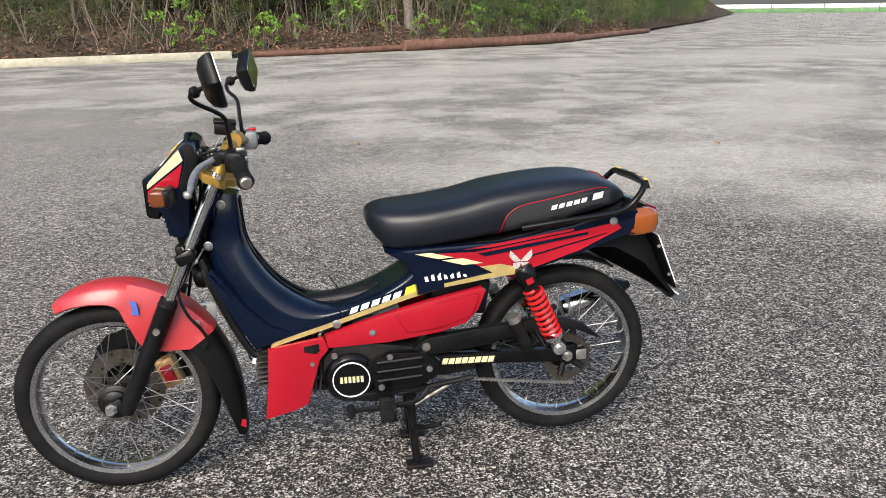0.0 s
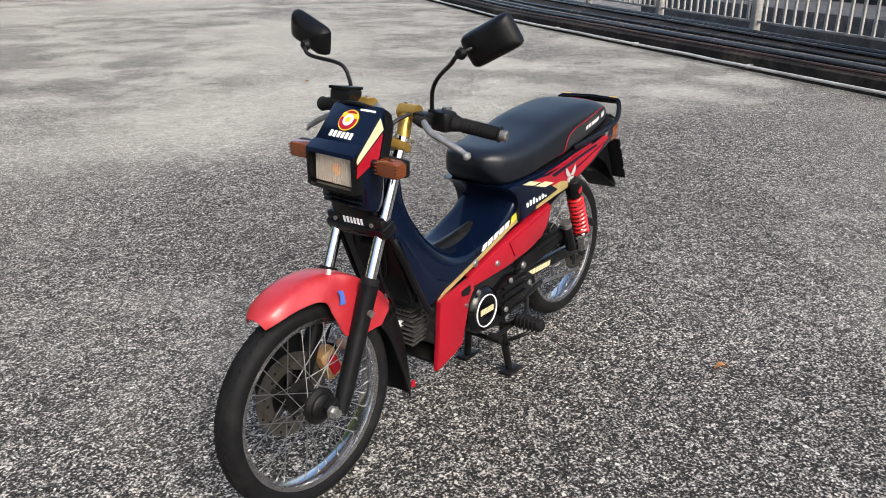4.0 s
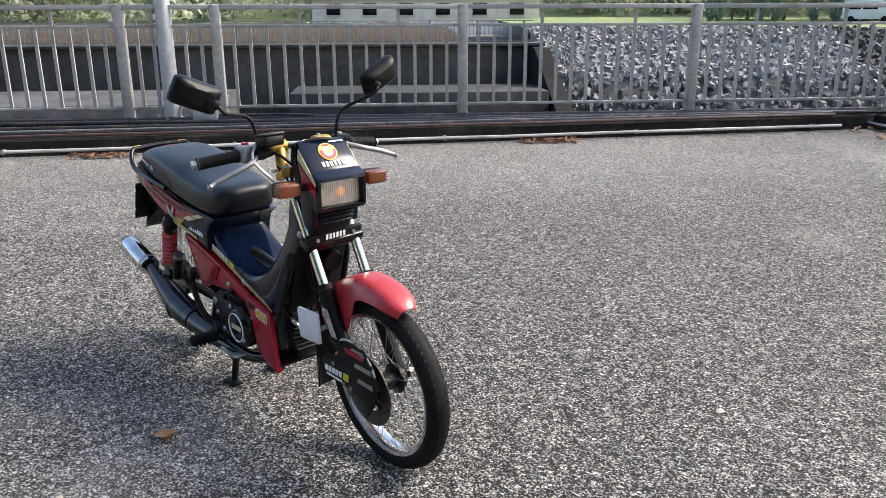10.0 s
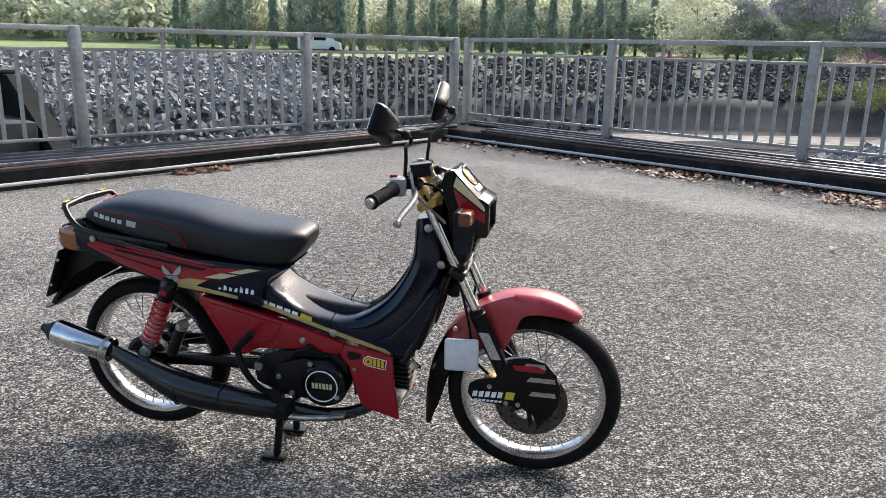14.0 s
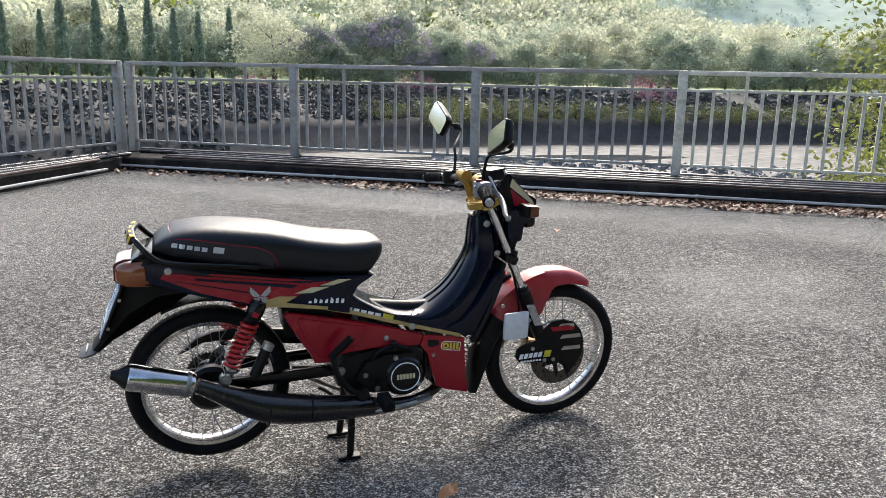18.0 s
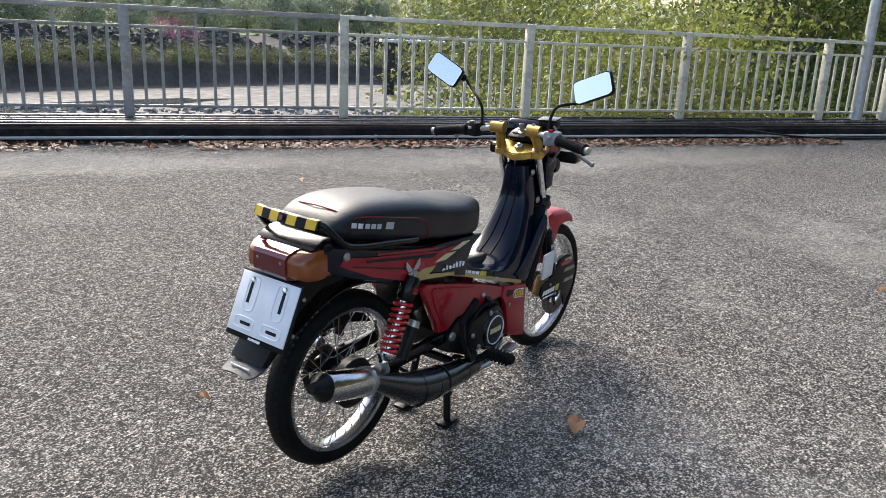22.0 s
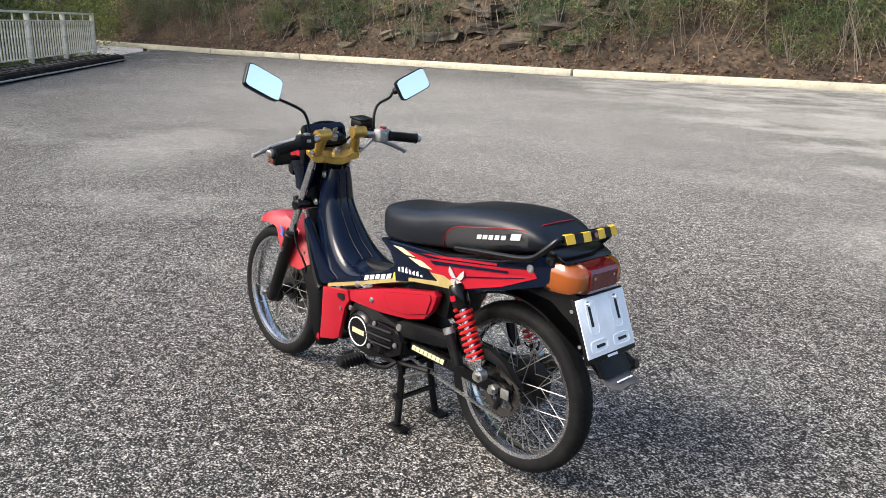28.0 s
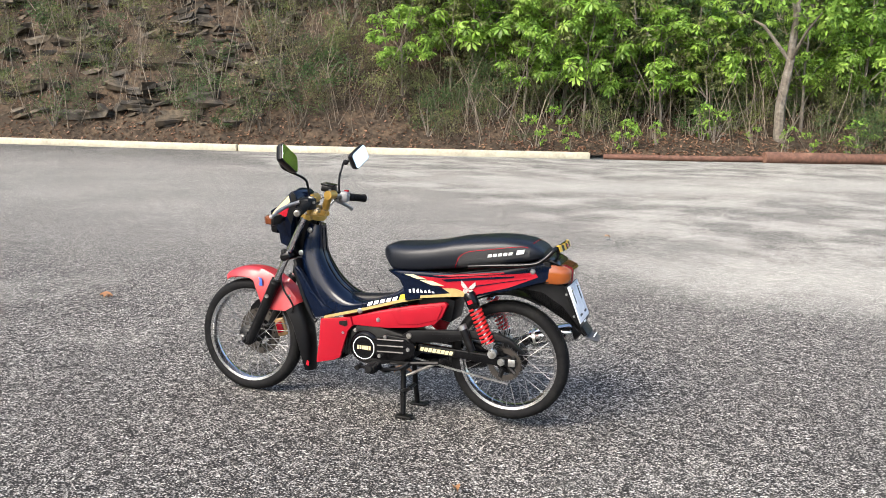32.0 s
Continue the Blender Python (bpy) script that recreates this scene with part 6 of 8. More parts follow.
# the rim stands out round the recessed lamp
rim_top = [(0.448, 0.872), (0.462, 0.866), (0.478, 0.856), (0.480, 0.846), (0.450, 0.846)]
bp("cowl_brow", plate(rim_top, -0.079, 0.079, 0.004), "navy", cowl, "navy brow over the headlamp")
bp("rim_foot", plate([(0.448, 0.772), (0.478, 0.772), (0.474, 0.760), (0.450, 0.756)], -0.078, 0.078, 0.004), "black_gloss", cowl, "black lower edge of the lamp surround")
for s in (1, -1):
    bp("rim_side", plate([(0.446, 0.858), (0.479, 0.850), (0.478, 0.766), (0.448, 0.764)], s * 0.069, s * 0.080, 0.004), "black_gloss", cowl, "black side of the lamp surround")
bp("headlamp", box((0.010, 0.138, 0.074), (0.4545, 0, 0.809), (0, -2, 0), 0.004), "lens", cowl, "rectangular ribbed headlamp")
for i in range(19):
    bp("lens_rib", box((0.003, 0.0018, 0.068), (0.4604, -0.063 + i * 0.0070, 0.809), (0, -2, 0)), "lens", cowl, smooth=False)
for z in (0.790, 0.826):
    bp("lens_band", box((0.0024, 0.134, 0.0014), (0.4602, 0, z), (0, -2, 0)), "lens", cowl, smooth=False)
bp("bulb", lathe([(0, 0.0035), (0.013, 0.002), (0.017, 0)], (0.4592, 0.004, 0.808), (1, 0, 0), 14), "bulb", cowl, "warm bulb behind the glass")
for s in (1, -1):
    bp("cream_stripe", plate([(0.378, 0.900), (0.386, 0.927), (0.462, 0.852), (0.468, 0.842), (0.467, 0.834)], s * 0.0802, s * 0.0822), "cream", cowl, "cream stripe", smooth=False)
    bp("red_stripe", plate([(0.380, 0.892), (0.467, 0.829), (0.470, 0.802), (0.396, 0.836)], s * 0.0802, s * 0.0822), "red", cowl, "red stripe", smooth=False)
for s in (1, -1):
    bp("inner_panel", plate([(0.345, 0.902), (0.352, 0.931), (0.366, 0.943), (0.375, 0.934), (0.373, 0.900), (0.376, 0.888), (0.393, 0.834), (0.374, 0.800), (0.358, 0.850)], s * 0.0802, s * 0.0840, 0.001), "black_plastic", cowl, "black plastic inner side of the cowl")
nx, nz = 0.723, 0.691
bt = Vector((0.4085, 0, 0.9155))
for nm, r1, mt, hh in (("badge_rim", 0.029, "yellow", 0.0014), ("badge_field", 0.026, "red", 0.0022), ("badge_centre", 0.0155, "white", 0.0030)):
    bp(nm, lathe([(0, hh), (r1, hh), (r1, 0)], bt, (nx, 0, nz), 28), mt, cowl, smooth=False)
bp("badge_band", box((0.012, 0.050, 0.0012), bt + Vector((nx, 0, nz)) * 0.0023 + Vector((-nz, 0, nx)) * 0.012, (0, 46.3, 0)), "yellow", cowl, "yellow upper half of the badge", smooth=False)
bp("badge_sun", lathe([(0, 0.0038), (0.008, 0.0038), (0.008, 0)], bt, (nx, 0, nz), 20), "yellow", cowl, smooth=False)
for i in range(6):
    bp("cowl_print", box((0.0165, 0.0076, 0.002), (0.4363, -0.0325 + i * 0.0130, 0.8868), (0, 46.3, 0)), "white", cowl, "white print", smooth=False)
for i in range(9):
    bp("cowl_small_print", box((0.005, 0.003, 0.0015), (0.3855, 0.020 + i * 0.0055, 0.9395), (0, 46.3, 0)), "white", cowl, smooth=False)
for i in range(4):
    bp("cowl_vent", box((0.012, 0.116, 0.0055), (0.442 - i * 0.003, 0, 0.756 - i * 0.013), (0, -20, 0), 0.002), "black_plastic", cowl)
# front indicators
for s in (1, -1):
    sg = bp("front_indicator", box((0.042, 0.066, 0.040), (0.424, s * 0.147, 0.828), (0, 0, 0), 0.009), "amber_dark", None, "smoked amber front indicator")
    bp("indicator_back", box((0.022, 0.068, 0.043), (0.407, s * 0.147, 0.828), (0, 0, 0), 0.008), "black_plastic", sg)
    bp("indicator_stem", tube([(0.416, s * 0.075, 0.826), (0.416, s * 0.130, 0.827)], 0.011, 10), "black_plastic", sg)
    for i in range(4):
        bp("indicator_rib", box((0.038, 0.068, 0.002), (0.427, s * 0.147, 0.816 + i * 0.008)), "amber_dark", sg, smooth=False)

# top clamp, bar risers and instruments
yoke_pts = [(-0.100, -0.022), (-0.088, -0.035), (-0.055, -0.030), (-0.035, -0.050), (0.0, -0.058), (0.035, -0.050), (0.055, -0.030), (0.088, -0.035), (0.100, -0.022), (0.100, 0.018), (0.080, 0.028), (0.045, 0.015), (0.0, 0.006), (-0.045, 0.015), (-0.080, 0.028), (-0.100, 0.018)]
bm = bmesh.new()
top = [bm.verts.new((0.318 + b, a, 0.862 + 0.45 * b)) for a, b in yoke_pts]
low = [bm.verts.new((0.318 + b, a, 0.838 + 0.45 * b)) for a, b in yoke_pts]
bm.faces.new(top)
bm.faces.new(low[::-1])
for i in range(len(yoke_pts)):
    j = (i + 1) % len(yoke_pts)
    bm.faces.new((top[i], top[j], low[j], low[i]))
bmesh.ops.bevel(bm, geom=[e for f in list(bm.faces)[:2] for e in f.edges], offset=0.004, segments=2, affect="EDGES")
yoke = bp("top_clamp", bm, "gold", None, "gold anodised top fork clamp")
bp("stem_nut", lathe([(0, 0.022), (0.006, 0.022), (0.007, 0.016), (0.015, 0.014), (0.015, 0)], (0.298, 0, 0.850), (-0.4, 0, 0.9), 6), "steel", yoke)
for s in (1, -1):
    rs = bp("bar_riser", tube(spline([(0.300, s * 0.078, 0.855), (0.288, s * 0.074, 0.885), (0.272, s * 0.068, 0.918), (0.268, s * 0.066, 0.928)], 4), [0.017] * 13, 12), "gold", None, "gold handlebar riser")
    bp("riser_clamp", tube([(0.270, s * 0.048, 0.922), (0.266, s * 0.100, 0.921)], 0.020, 14), "gold", rs)
    bp("pinch_bolt", lathe([(0, 0.012), (0.006, 0.012), (0.006, 0)], (0.296, s * 0.098, 0.858), (0, s, 0), 8), "steel", rs)
    bp("clamp_bolt", lathe([(0, 0.008), (0.006, 0.008), (0.006, 0)], (0.268, s * 0.066, 0.938), (0, 0, 1), 8), "steel", rs)
dash = bp("instrument_panel", box((0.085, 0.125, 0.018), (0.352, 0, 0.905), (0, -35, 0), 0.006), "black_plastic", None, "black instrument panel")
bp("dial_glass", box((0.055, 0.10, 0.004), (0.348, 0, 0.915), (0, -35, 0), 0.002), "black_gloss", dash)
for i in range(3):
    bp("dial_mark", box((0.016, 0.020, 0.002), (0.347, -0.032 + i * 0.032, 0.9175), (0, -35, 0)), ("steel", "black_plastic", "steel")[i], dash, smooth=False)
bp("ignition_lock", lathe([(0, 0.016), (0.014, 0.016), (0.016, 0)], (0.318, 0.0, 0.898), (-0.5, 0, 0.85), 14), "steel", dash)
bp("key", box((0.004, 0.020, 0.03), (0.306, 0.0, 0.925), (0, -30, 8), 0.002), "steel", dash, "ignition key in its lock")
bp("dash_hood", tube(spline([(0.345, -0.068, 0.90), (0.368, -0.06, 0.938), (0.378, 0, 0.950), (0.368, 0.06, 0.938), (0.345, 0.068, 0.90)], 5), 0.005, 6), "black_plastic", dash)

# handlebars
for s, side in ((1, "left"), (-1, "right")):
    def bar(u):
        return Vector((0.268 - 0.060 * u, s * (0.055 + (0.265 if s > 0 else 0.255) * u), 0.922 - 0.036 * u))
    hb = bp("handlebar", tube([bar(0), bar(0.95)], 0.0105, 12), "steel", None, "steel clip-on handlebar")
    bp("grip", tube([bar(0.49), bar(0.5), bar(0.53), bar(0.56), bar(0.92), bar(0.935), bar(0.94)], [0.014, 0.020, 0.020, 0.0165, 0.0165, 0.020, 0.018], 16), "rubber", hb, "black rubber grip")
    for i in range(8):
        bp("grip_ring", tube([bar(0.60 + i * 0.038), bar(0.612 + i * 0.038)], 0.0178, 14), "rubber", hb)
    bp("bar_end", tube([bar(0.94), bar(0.99), bar(1.0)], [0.0125, 0.0135, 0.010], 12), "steel", hb, "dull metal bar end")
    sw = bp("switch_housing", box((0.044, 0.058, 0.050), bar(0.40), (0, 0, -s * 12), 0.010), "alloy" if s < 0 else "black_plastic", hb, "switch housing")
    bp("switch_button", box((0.02, 0.016, 0.008), bar(0.40) + Vector((-0.012, 0, 0.027)), (0, 0, 0), 0.002), "red" if s < 0 else "steel", hb, "red switch button" if s < 0 else "")
    bp("switch_slider", box((0.008, 0.014, 0.01), bar(0.40) + Vector((-0.024, 0, 0.006)), (0, 0, 0), 0.002), "steel", hb)
    bp("lever_bracket", box((0.036, 0.046, 0.03), bar(0.26) + Vector((0.022, 0, 0.0)), (0, 0, -s * 12), 0.006), "black_plastic", hb)
    bp("lever_boot", tube([bar(0.22) + Vector((0.04, 0, 0)), bar(0.30) + Vector((0.042, 0, -0.002)), bar(0.36) + Vector((0.044, 0, -0.004))], [0.010, 0.015, 0.012], 10), "rubber", hb)
    lv = [bar(0.34) + Vector((0.036, 0, -0.006)), bar(0.5) + Vector((0.058, 0, -0.020)), bar(0.7) + Vector((0.062, 0, -0.034)), bar(0.86) + Vector((0.060, 0, -0.048)), bar(0.93) + Vector((0.066, 0, -0.054))]
    if s > 0:
        lv = [p + Vector((0.014 + 0.045 * k, 0, 0.006 + 0.022 * k)) for p, k in zip(lv, (0, 0.35, 0.7, 0.95, 1.0))]
    bp("lever", tube(spline(lv, 4), [0.008] * 12 + [0.0065] * 3 + [0.006, 0.011][0:2], 10), "alloy", hb, "polished brake lever")
    bp("lever_ball", lathe([(0, 0.009), (0.007, 0.006), (0.0095, 0), (0.007, -0.006), (0, -0.009)], lv[-1], (0, 1, 0), 12), "alloy", hb)
    # mirror
    base = bar(0.30) + Vector((0.006, 0, 0.018))
    mc = Vector((0.254, 0.303, 1.104)) if s > 0 else Vector((0.238, -0.293, 1.082))
    arm = [base, base + Vector((0.004, s * 0.006, 0.05)), base + Vector((0.010, s * 0.030, 0.085)), Vector((mc.x + 0.058, s * 0.236, mc.z - 0.050)), Vector((mc.x + 0.060, s * 0.256, mc.z - 0.030)), Vector((mc.x + 0.026, s * 0.272, mc.z - 0.014))]
    mr = bp("mirror", tube(spline(arm, 5), 0.0052, 8), "black_plastic", None, "black rectangular rear-view mirror on a bent stem")
    bp("stem_nut", lathe([(0, 0.012), (0.010, 0.012), (0.010, 0)], base - Vector((0, 0, 0.008)), (0, 0, 1), 6), "black_plastic", mr)
    tilt = Matrix.Translation(mc) @ Matrix.Rotation(radians(9 if s > 0 else -5), 4, "Z") @ Matrix.Rotation(radians(13 if s > 0 else 12), 4, "Y") @ Matrix.Rotation(radians(28 if s > 0 else -22), 4, "X")
    bm = bmesh.new()
    rings = []
    for dx, k in ((-0.008, 0.97), (-0.004, 1.0), (0.006, 0.98), (0.020, 0.86), (0.030, 0.55)):
        rings.append([tilt @ Vector((dx, 0.070 * k * q * math.cos(a), 0.040 * k * q * math.sin(a))) for a, q in ((2 * math.pi * i / 36, (abs(math.cos(2 * math.pi * i / 36)) ** 9 + abs(math.sin(2 * math.pi * i / 36)) ** 9) ** (-1 / 9)) for i in range(36))])
    bp("mirror_housing", loft(rings, bm), "black_plastic", mr, "black plastic mirror housing")
    rings = [[tilt @ Vector((dx, 0.0655 * q * math.cos(a), 0.0360 * q * math.sin(a))) for a, q in ((2 * math.pi * i / 36, (abs(math.cos(2 * math.pi * i / 36)) ** 9 + abs(math.sin(2 * math.pi * i / 36)) ** 9) ** (-1 / 9)) for i in range(36))] for dx in (-0.0100, -0.0085)]
    bp("mirror_glass", loft(rings), "mirror", mr, "mirror glass", smooth=False)
    bp("ball_joint", lathe([(0, 0.014), (0.010, 0.010), (0.014, 0), (0.010, -0.010), (0, -0.014)], Vector((mc.x + 0.052, s * 0.260, mc.z - 0.026)), (1, 0, 0), 14), "black_plastic", mr)
res = bp("brake_reservoir", box((0.055, 0.062, 0.030), (0.298, -0.112, 0.946), (0, -8, 8), 0.006), "black_plastic", None, "black brake fluid reservoir")
bp("reservoir_lid", box((0.058, 0.066, 0.008), (0.297, -0.112, 0.964), (0, -8, 8), 0.002), "black_gloss", res)
bp("brake_hose_top", tube(spline([(0.275, -0.14, 0.945), (0.29, -0.165, 0.90), (0.32, -0.14, 0.855), (0.36, -0.09, 0.80)], 5), 0.0045, 6), "steel", None, "braided brake hose")
bp("clutch_cable", tube(spline([(0.295, 0.10, 0.925), (0.345, 0.085, 0.905), (0.365, 0.07, 0.86), (0.365, 0.05, 0.78)], 5), 0.0045, 6), "black_plastic")
bp("throttle_cable", tube(spline([(0.27, -0.10, 0.91), (0.33, -0.09, 0.90), (0.36, -0.06, 0.85), (0.37, -0.04, 0.75)], 5), 0.004, 6), "black_plastic")

# body: leg shield and the step-through
rows = [(0.322, 0.806, 0.266, 0.796, 0.040), (0.340, 0.760, 0.262, 0.745, 0.050), (0.352, 0.690, 0.256, 0.680, 0.058), (0.348, 0.620, 0.226, 0.616, 0.070), (0.322, 0.530, 0.178, 0.554, 0.084),
        (0.275, 0.440, 0.112, 0.506, 0.096), (0.205, 0.402, 0.060, 0.490, 0.101), (0.100, 0.430, 0.010, 0.494, 0.101), (0.020, 0.456, -0.040, 0.507, 0.101), (-0.08, 0.484, -0.090, 0.528, 0.101), (-0.18, 0.512, -0.150, 0.565, 0.101), (-0.22, 0.524, -0.20, 0.62, 0.100)]
shield = bp("leg_shield", loft([oval((a, b), (c, d), w, 40, 3.6 + 4.4 * max(0.0, min(1.0, (0.30 - a) / 0.2))) for a, b, c, d, w in lerp_rows(rows, 4)]), "navy", None, "glossy navy leg shield and frame cover", angle=50)
for s in (1, -1):
    # flared side wing with a rounded crease
    wing = [(0.352, 0.612), (0.338, 0.622), (0.318, 0.600), (0.262, 0.52), (0.205, 0.462), (0.150, 0.440), (0.205, 0.408), (0.248, 0.398), (0.300, 0.49)]
    bp("side_wing", plate(wing, s * 0.082, s * 0.110, 0.012), "navy", shield)
    bp("wing_edge", tube(spline([(0.356, s * 0.088, 0.618), (0.345, s * 0.098, 0.585), (0.300, s * 0.106, 0.478), (0.258, s * 0.108, 0.398), (0.240, s * 0.108, 0.385)], 5), [0.010] * 21, 8), "black_plastic", shield, "black rubber edge of the wing")
    for x, y, z in ((0.306, 0.051, 0.775), (0.345, 0.060, 0.672), (0.034, 0.102, 0.452)):
        bp("cover_bolt", lathe([(0, 0.007), (0.007, 0.006), (0.009, 0.003), (0.012, 0.002), (0.012, 0)], (x, s * y, z), (0, s, 0), 12), "steel", shield, "bright cover bolt")
    bp("gold_line", plate([(0.205, 0.412), (0.040, 0.460), (-0.150, 0.520), (-0.250, 0.545), (-0.250, 0.533), (-0.150, 0.507), (0.040, 0.447), (0.207, 0.399)], s * 0.1015, s * 0.1035), "gold_line", shield, "gold line along the cover's lower edge", smooth=False)
    blocks("cover_print", (0.000, 0.4765), (-0.0285, 0.0083), 5, 0.0215, 0.017, -0.006, 0.1012, "white", shield, (s,), "white print") if s > 0 else blocks("cover_print", (-0.190, 0.521), (0.0235, -0.0070), 5, 0.0190, 0.018, 0.005, 0.1012, "white", shield, (s,), "white print")
    blocks("cover_print_yellow", (-0.146, 0.5185) if s > 0 else (-0.070, 0.484), (-0.034, 0.0098) if s > 0 else (0.034, -0.0098), 1, 0.036, 0.022, -s * 0.006, 0.1012, "yellow_print", shield, (s,), "yellow print")
    bp("joint_line", plate([(0.048, 0.522), (0.045, 0.522), (0.006, 0.458), (0.010, 0.458)], s * 0.1012, s * 0.1022), "black_plastic", shield, smooth=False)
for s in (1, -1):
    bp("shield_groove", tube(spline([(0.264, s * 0.014, 0.785), (0.255, s * 0.016, 0.68), (0.224, s * 0.018, 0.617), (0.176, s * 0.02, 0.555), (0.112, s * 0.022, 0.507)], 5), 0.0022, 6), "black_plastic", shield)
front_cover = bp("front_cover", box((0.018, 0.176, 0.245), (0.324, 0, 0.530), (0, 20, 0), 0.008), "black_plastic", None, "black inner cover behind the front wheel")
bp("cover_crease", tube(spline([(0.368, -0.04, 0.63), (0.352, -0.05, 0.575), (0.330, -0.03, 0.50), (0.322, 0.0, 0.475), (0.330, 0.03, 0.50), (0.352, 0.05, 0.575), (0.368, 0.04, 0.63)], 4), 0.004, 6), "black_plastic", front_cover)

# red flank panels and lower shields
for s in (1, -1):
    edge = [(-0.352, 0.532), (-0.366, 0.520), (-0.345, 0.468), (-0.312, 0.432), (-0.24, 0.410)] if s > 0 else [(-0.370, 0.538), (-0.386, 0.526), (-0.345, 0.455), (-0.308, 0.398), (-0.290, 0.360), (-0.245, 0.358), (-0.20, 0.384)]
    pan = bp("side_panel", plate([(0.068, 0.424), (-0.060, 0.464), (-0.20, 0.500)] + edge + [(-0.10, 0.392), (0.062, 0.388)], s * 0.086, s * 0.114, 0.010), "red", None, "glossy red side panel")
    bp("panel_swage", plate([(-0.120, 0.470), (-0.200, 0.488), (-0.338, 0.518), (-0.345, 0.505), (-0.325, 0.455)] + ([(-0.235, 0.425)] if s > 0 else [(-0.280, 0.385), (-0.25, 0.378)]) + [(-0.15, 0.418)], s * 0.112, s * 0.1185, 0.005), "red", pan)
    bp("panel_bolt", lathe([(0, 0.006), (0.007, 0.005), (0.010, 0.001), (0.010, 0)], (-0.058, s * 0.1145, 0.425), (0, s, 0), 12), "steel", pan)
    low = bp("lower_shield", plate([(0.215, 0.400), (0.070, 0.424), (0.058, 0.388), (0.082, 0.360), (0.100, 0.300), (0.118, 0.238), (0.150, 0.222), (0.235, 0.200), (0.222, 0.300)], s * 0.100, s * 0.120, 0.008), "red", None, "red lower engine shield")
    bp("shield_opening", plate([(0.122, 0.402), (0.084, 0.408), (0.082, 0.388), (0.092, 0.380), (0.122, 0.386)], s * 0.1195, s * 0.1215), "engine_black", low, "dark opening in the shield", smooth=False)
    bp("shield_bolt", lathe([(0, 0.004), (0.006, 0.004), (0.006, 0)], (0.103, s * 0.1205, 0.352), (0, s, 0), 10), "steel", low)
for nm, r, mt, y in (("sticker_edge", 0.0165, "white", -0.1202), ("sticker_ring", 0.0140, "red", -0.1208), ("sticker_disc", 0.0115, "yellow_print", -0.1214), ("sticker_centre", 0.0045, "red", -0.1220)):
    bp(nm, lathe([(0, 0.0), (r, 0.0), (r, -0.0012), (0, -0.0012)], (0.146, y, 0.381), (0, 1, 0), 16), mt, low, "yellow and red sticker with a white edge" if mt == "white" else "", smooth=False)
bp("sticker_edge", plate([(0.156, 0.396), (0.201, 0.388), (0.197, 0.358), (0.154, 0.364)], -0.1195, -0.1213), "white", low, "yellow and red sticker with a white edge", smooth=False)
bp("sticker_field", plate([(0.1585, 0.3935), (0.1985, 0.386), (0.195, 0.3605), (0.1565, 0.3665)], -0.1205, -0.1219), "red", low, smooth=False)
for k in range(3):
    x = 0.161 + k * 0.0118
    bp("sticker_bar", plate([(x, 0.391 - k * 0.002), (x + 0.0075, 0.3895 - k * 0.002), (x + 0.0065, 0.3675 - k * 0.002), (x - 0.001, 0.369 - k * 0.002)], -0.1212, -0.1226), "yellow_print", low, smooth=False)
bp("engine_pan", box((0.11, 0.20, 0.012), (0.170, 0, 0.224), (0, 10, 0), 0.004), "engine_black", None, "black pan under the cylinder")

# engine
eng = bp("engine", plate([(0.075, 0.36), (0.04, 0.392), (-0.06, 0.392), (-0.18, 0.37), (-0.225, 0.33), (-0.215, 0.27), (-0.13, 0.235), (0.0, 0.225), (0.055, 0.24), (0.08, 0.29)], -0.105, 0.105, 0.012), "engine_black", None, "black single-cylinder engine")
for s, yy in ((1, 0.118), (-1, 0.132)):
    c = Vector((0.004, s * 0.09, 0.298 if s > 0 else 0.292))
    bp("clutch_cover", lathe([(0.075, -0.02), (0.075, yy - 0.11), (0.068, yy - 0.096), (0.058, yy - 0.088), (0.0, yy - 0.088)], c, (0, s, 0), 32), "black_gloss", eng, "round black engine cover")
    f = c + Vector((0, s * (yy - 0.088), 0))
    bp("cover_ring", lathe([(0.0472, 0.0), (0.0472, 0.003), (0.050, 0.003), (0.050, 0.0)], f, (0, s, 0), 40, closed=True), "white", eng, "thin white ring")
    for i in range(6):
        x = f.x + s * (0.030 - i * 0.0108)
        part("cover_print", plate([(x - s * 0.0006, f.z - 0.008), (x - s * 0.0080, f.z - 0.008), (x - s * 0.0080, f.z + 0.009), (x - s * 0.0006, f.z + 0.009)], f.y, f.y + s * 0.0025), M["cream"], eng, smooth=False)
bp("left_case", plate([(-0.04, 0.345), (-0.10, 0.37), (-0.19, 0.365), (-0.235, 0.335), (-0.225, 0.29), (-0.17, 0.262), (-0.06, 0.255), (-0.05, 0.3)], 0.10, 0.130, 0.008), "black_gloss", eng)
for i in range(3):
    bp("case_rib", tube([(-0.065, 0.131, 0.345 - i * 0.026), (-0.185, 0.131, 0.352 - i * 0.026)], 0.006, 8), "black_gloss", eng)
bp("left_lower_case", plate([(0.02, 0.238), (-0.06, 0.228), (-0.12, 0.246), (-0.19, 0.25), (-0.20, 0.262), (-0.1, 0.262), (0.02, 0.25)], 0.09, 0.122, 0.005), "engine_black", eng)
bp("right_case", plate([(0.06, 0.34), (0.03, 0.372), (-0.06, 0.372), (-0.13, 0.35), (-0.16, 0.30), (-0.12, 0.25), (0.0, 0.235), (0.05, 0.25)], -0.095, -0.128, 0.010), "engine_black", eng)
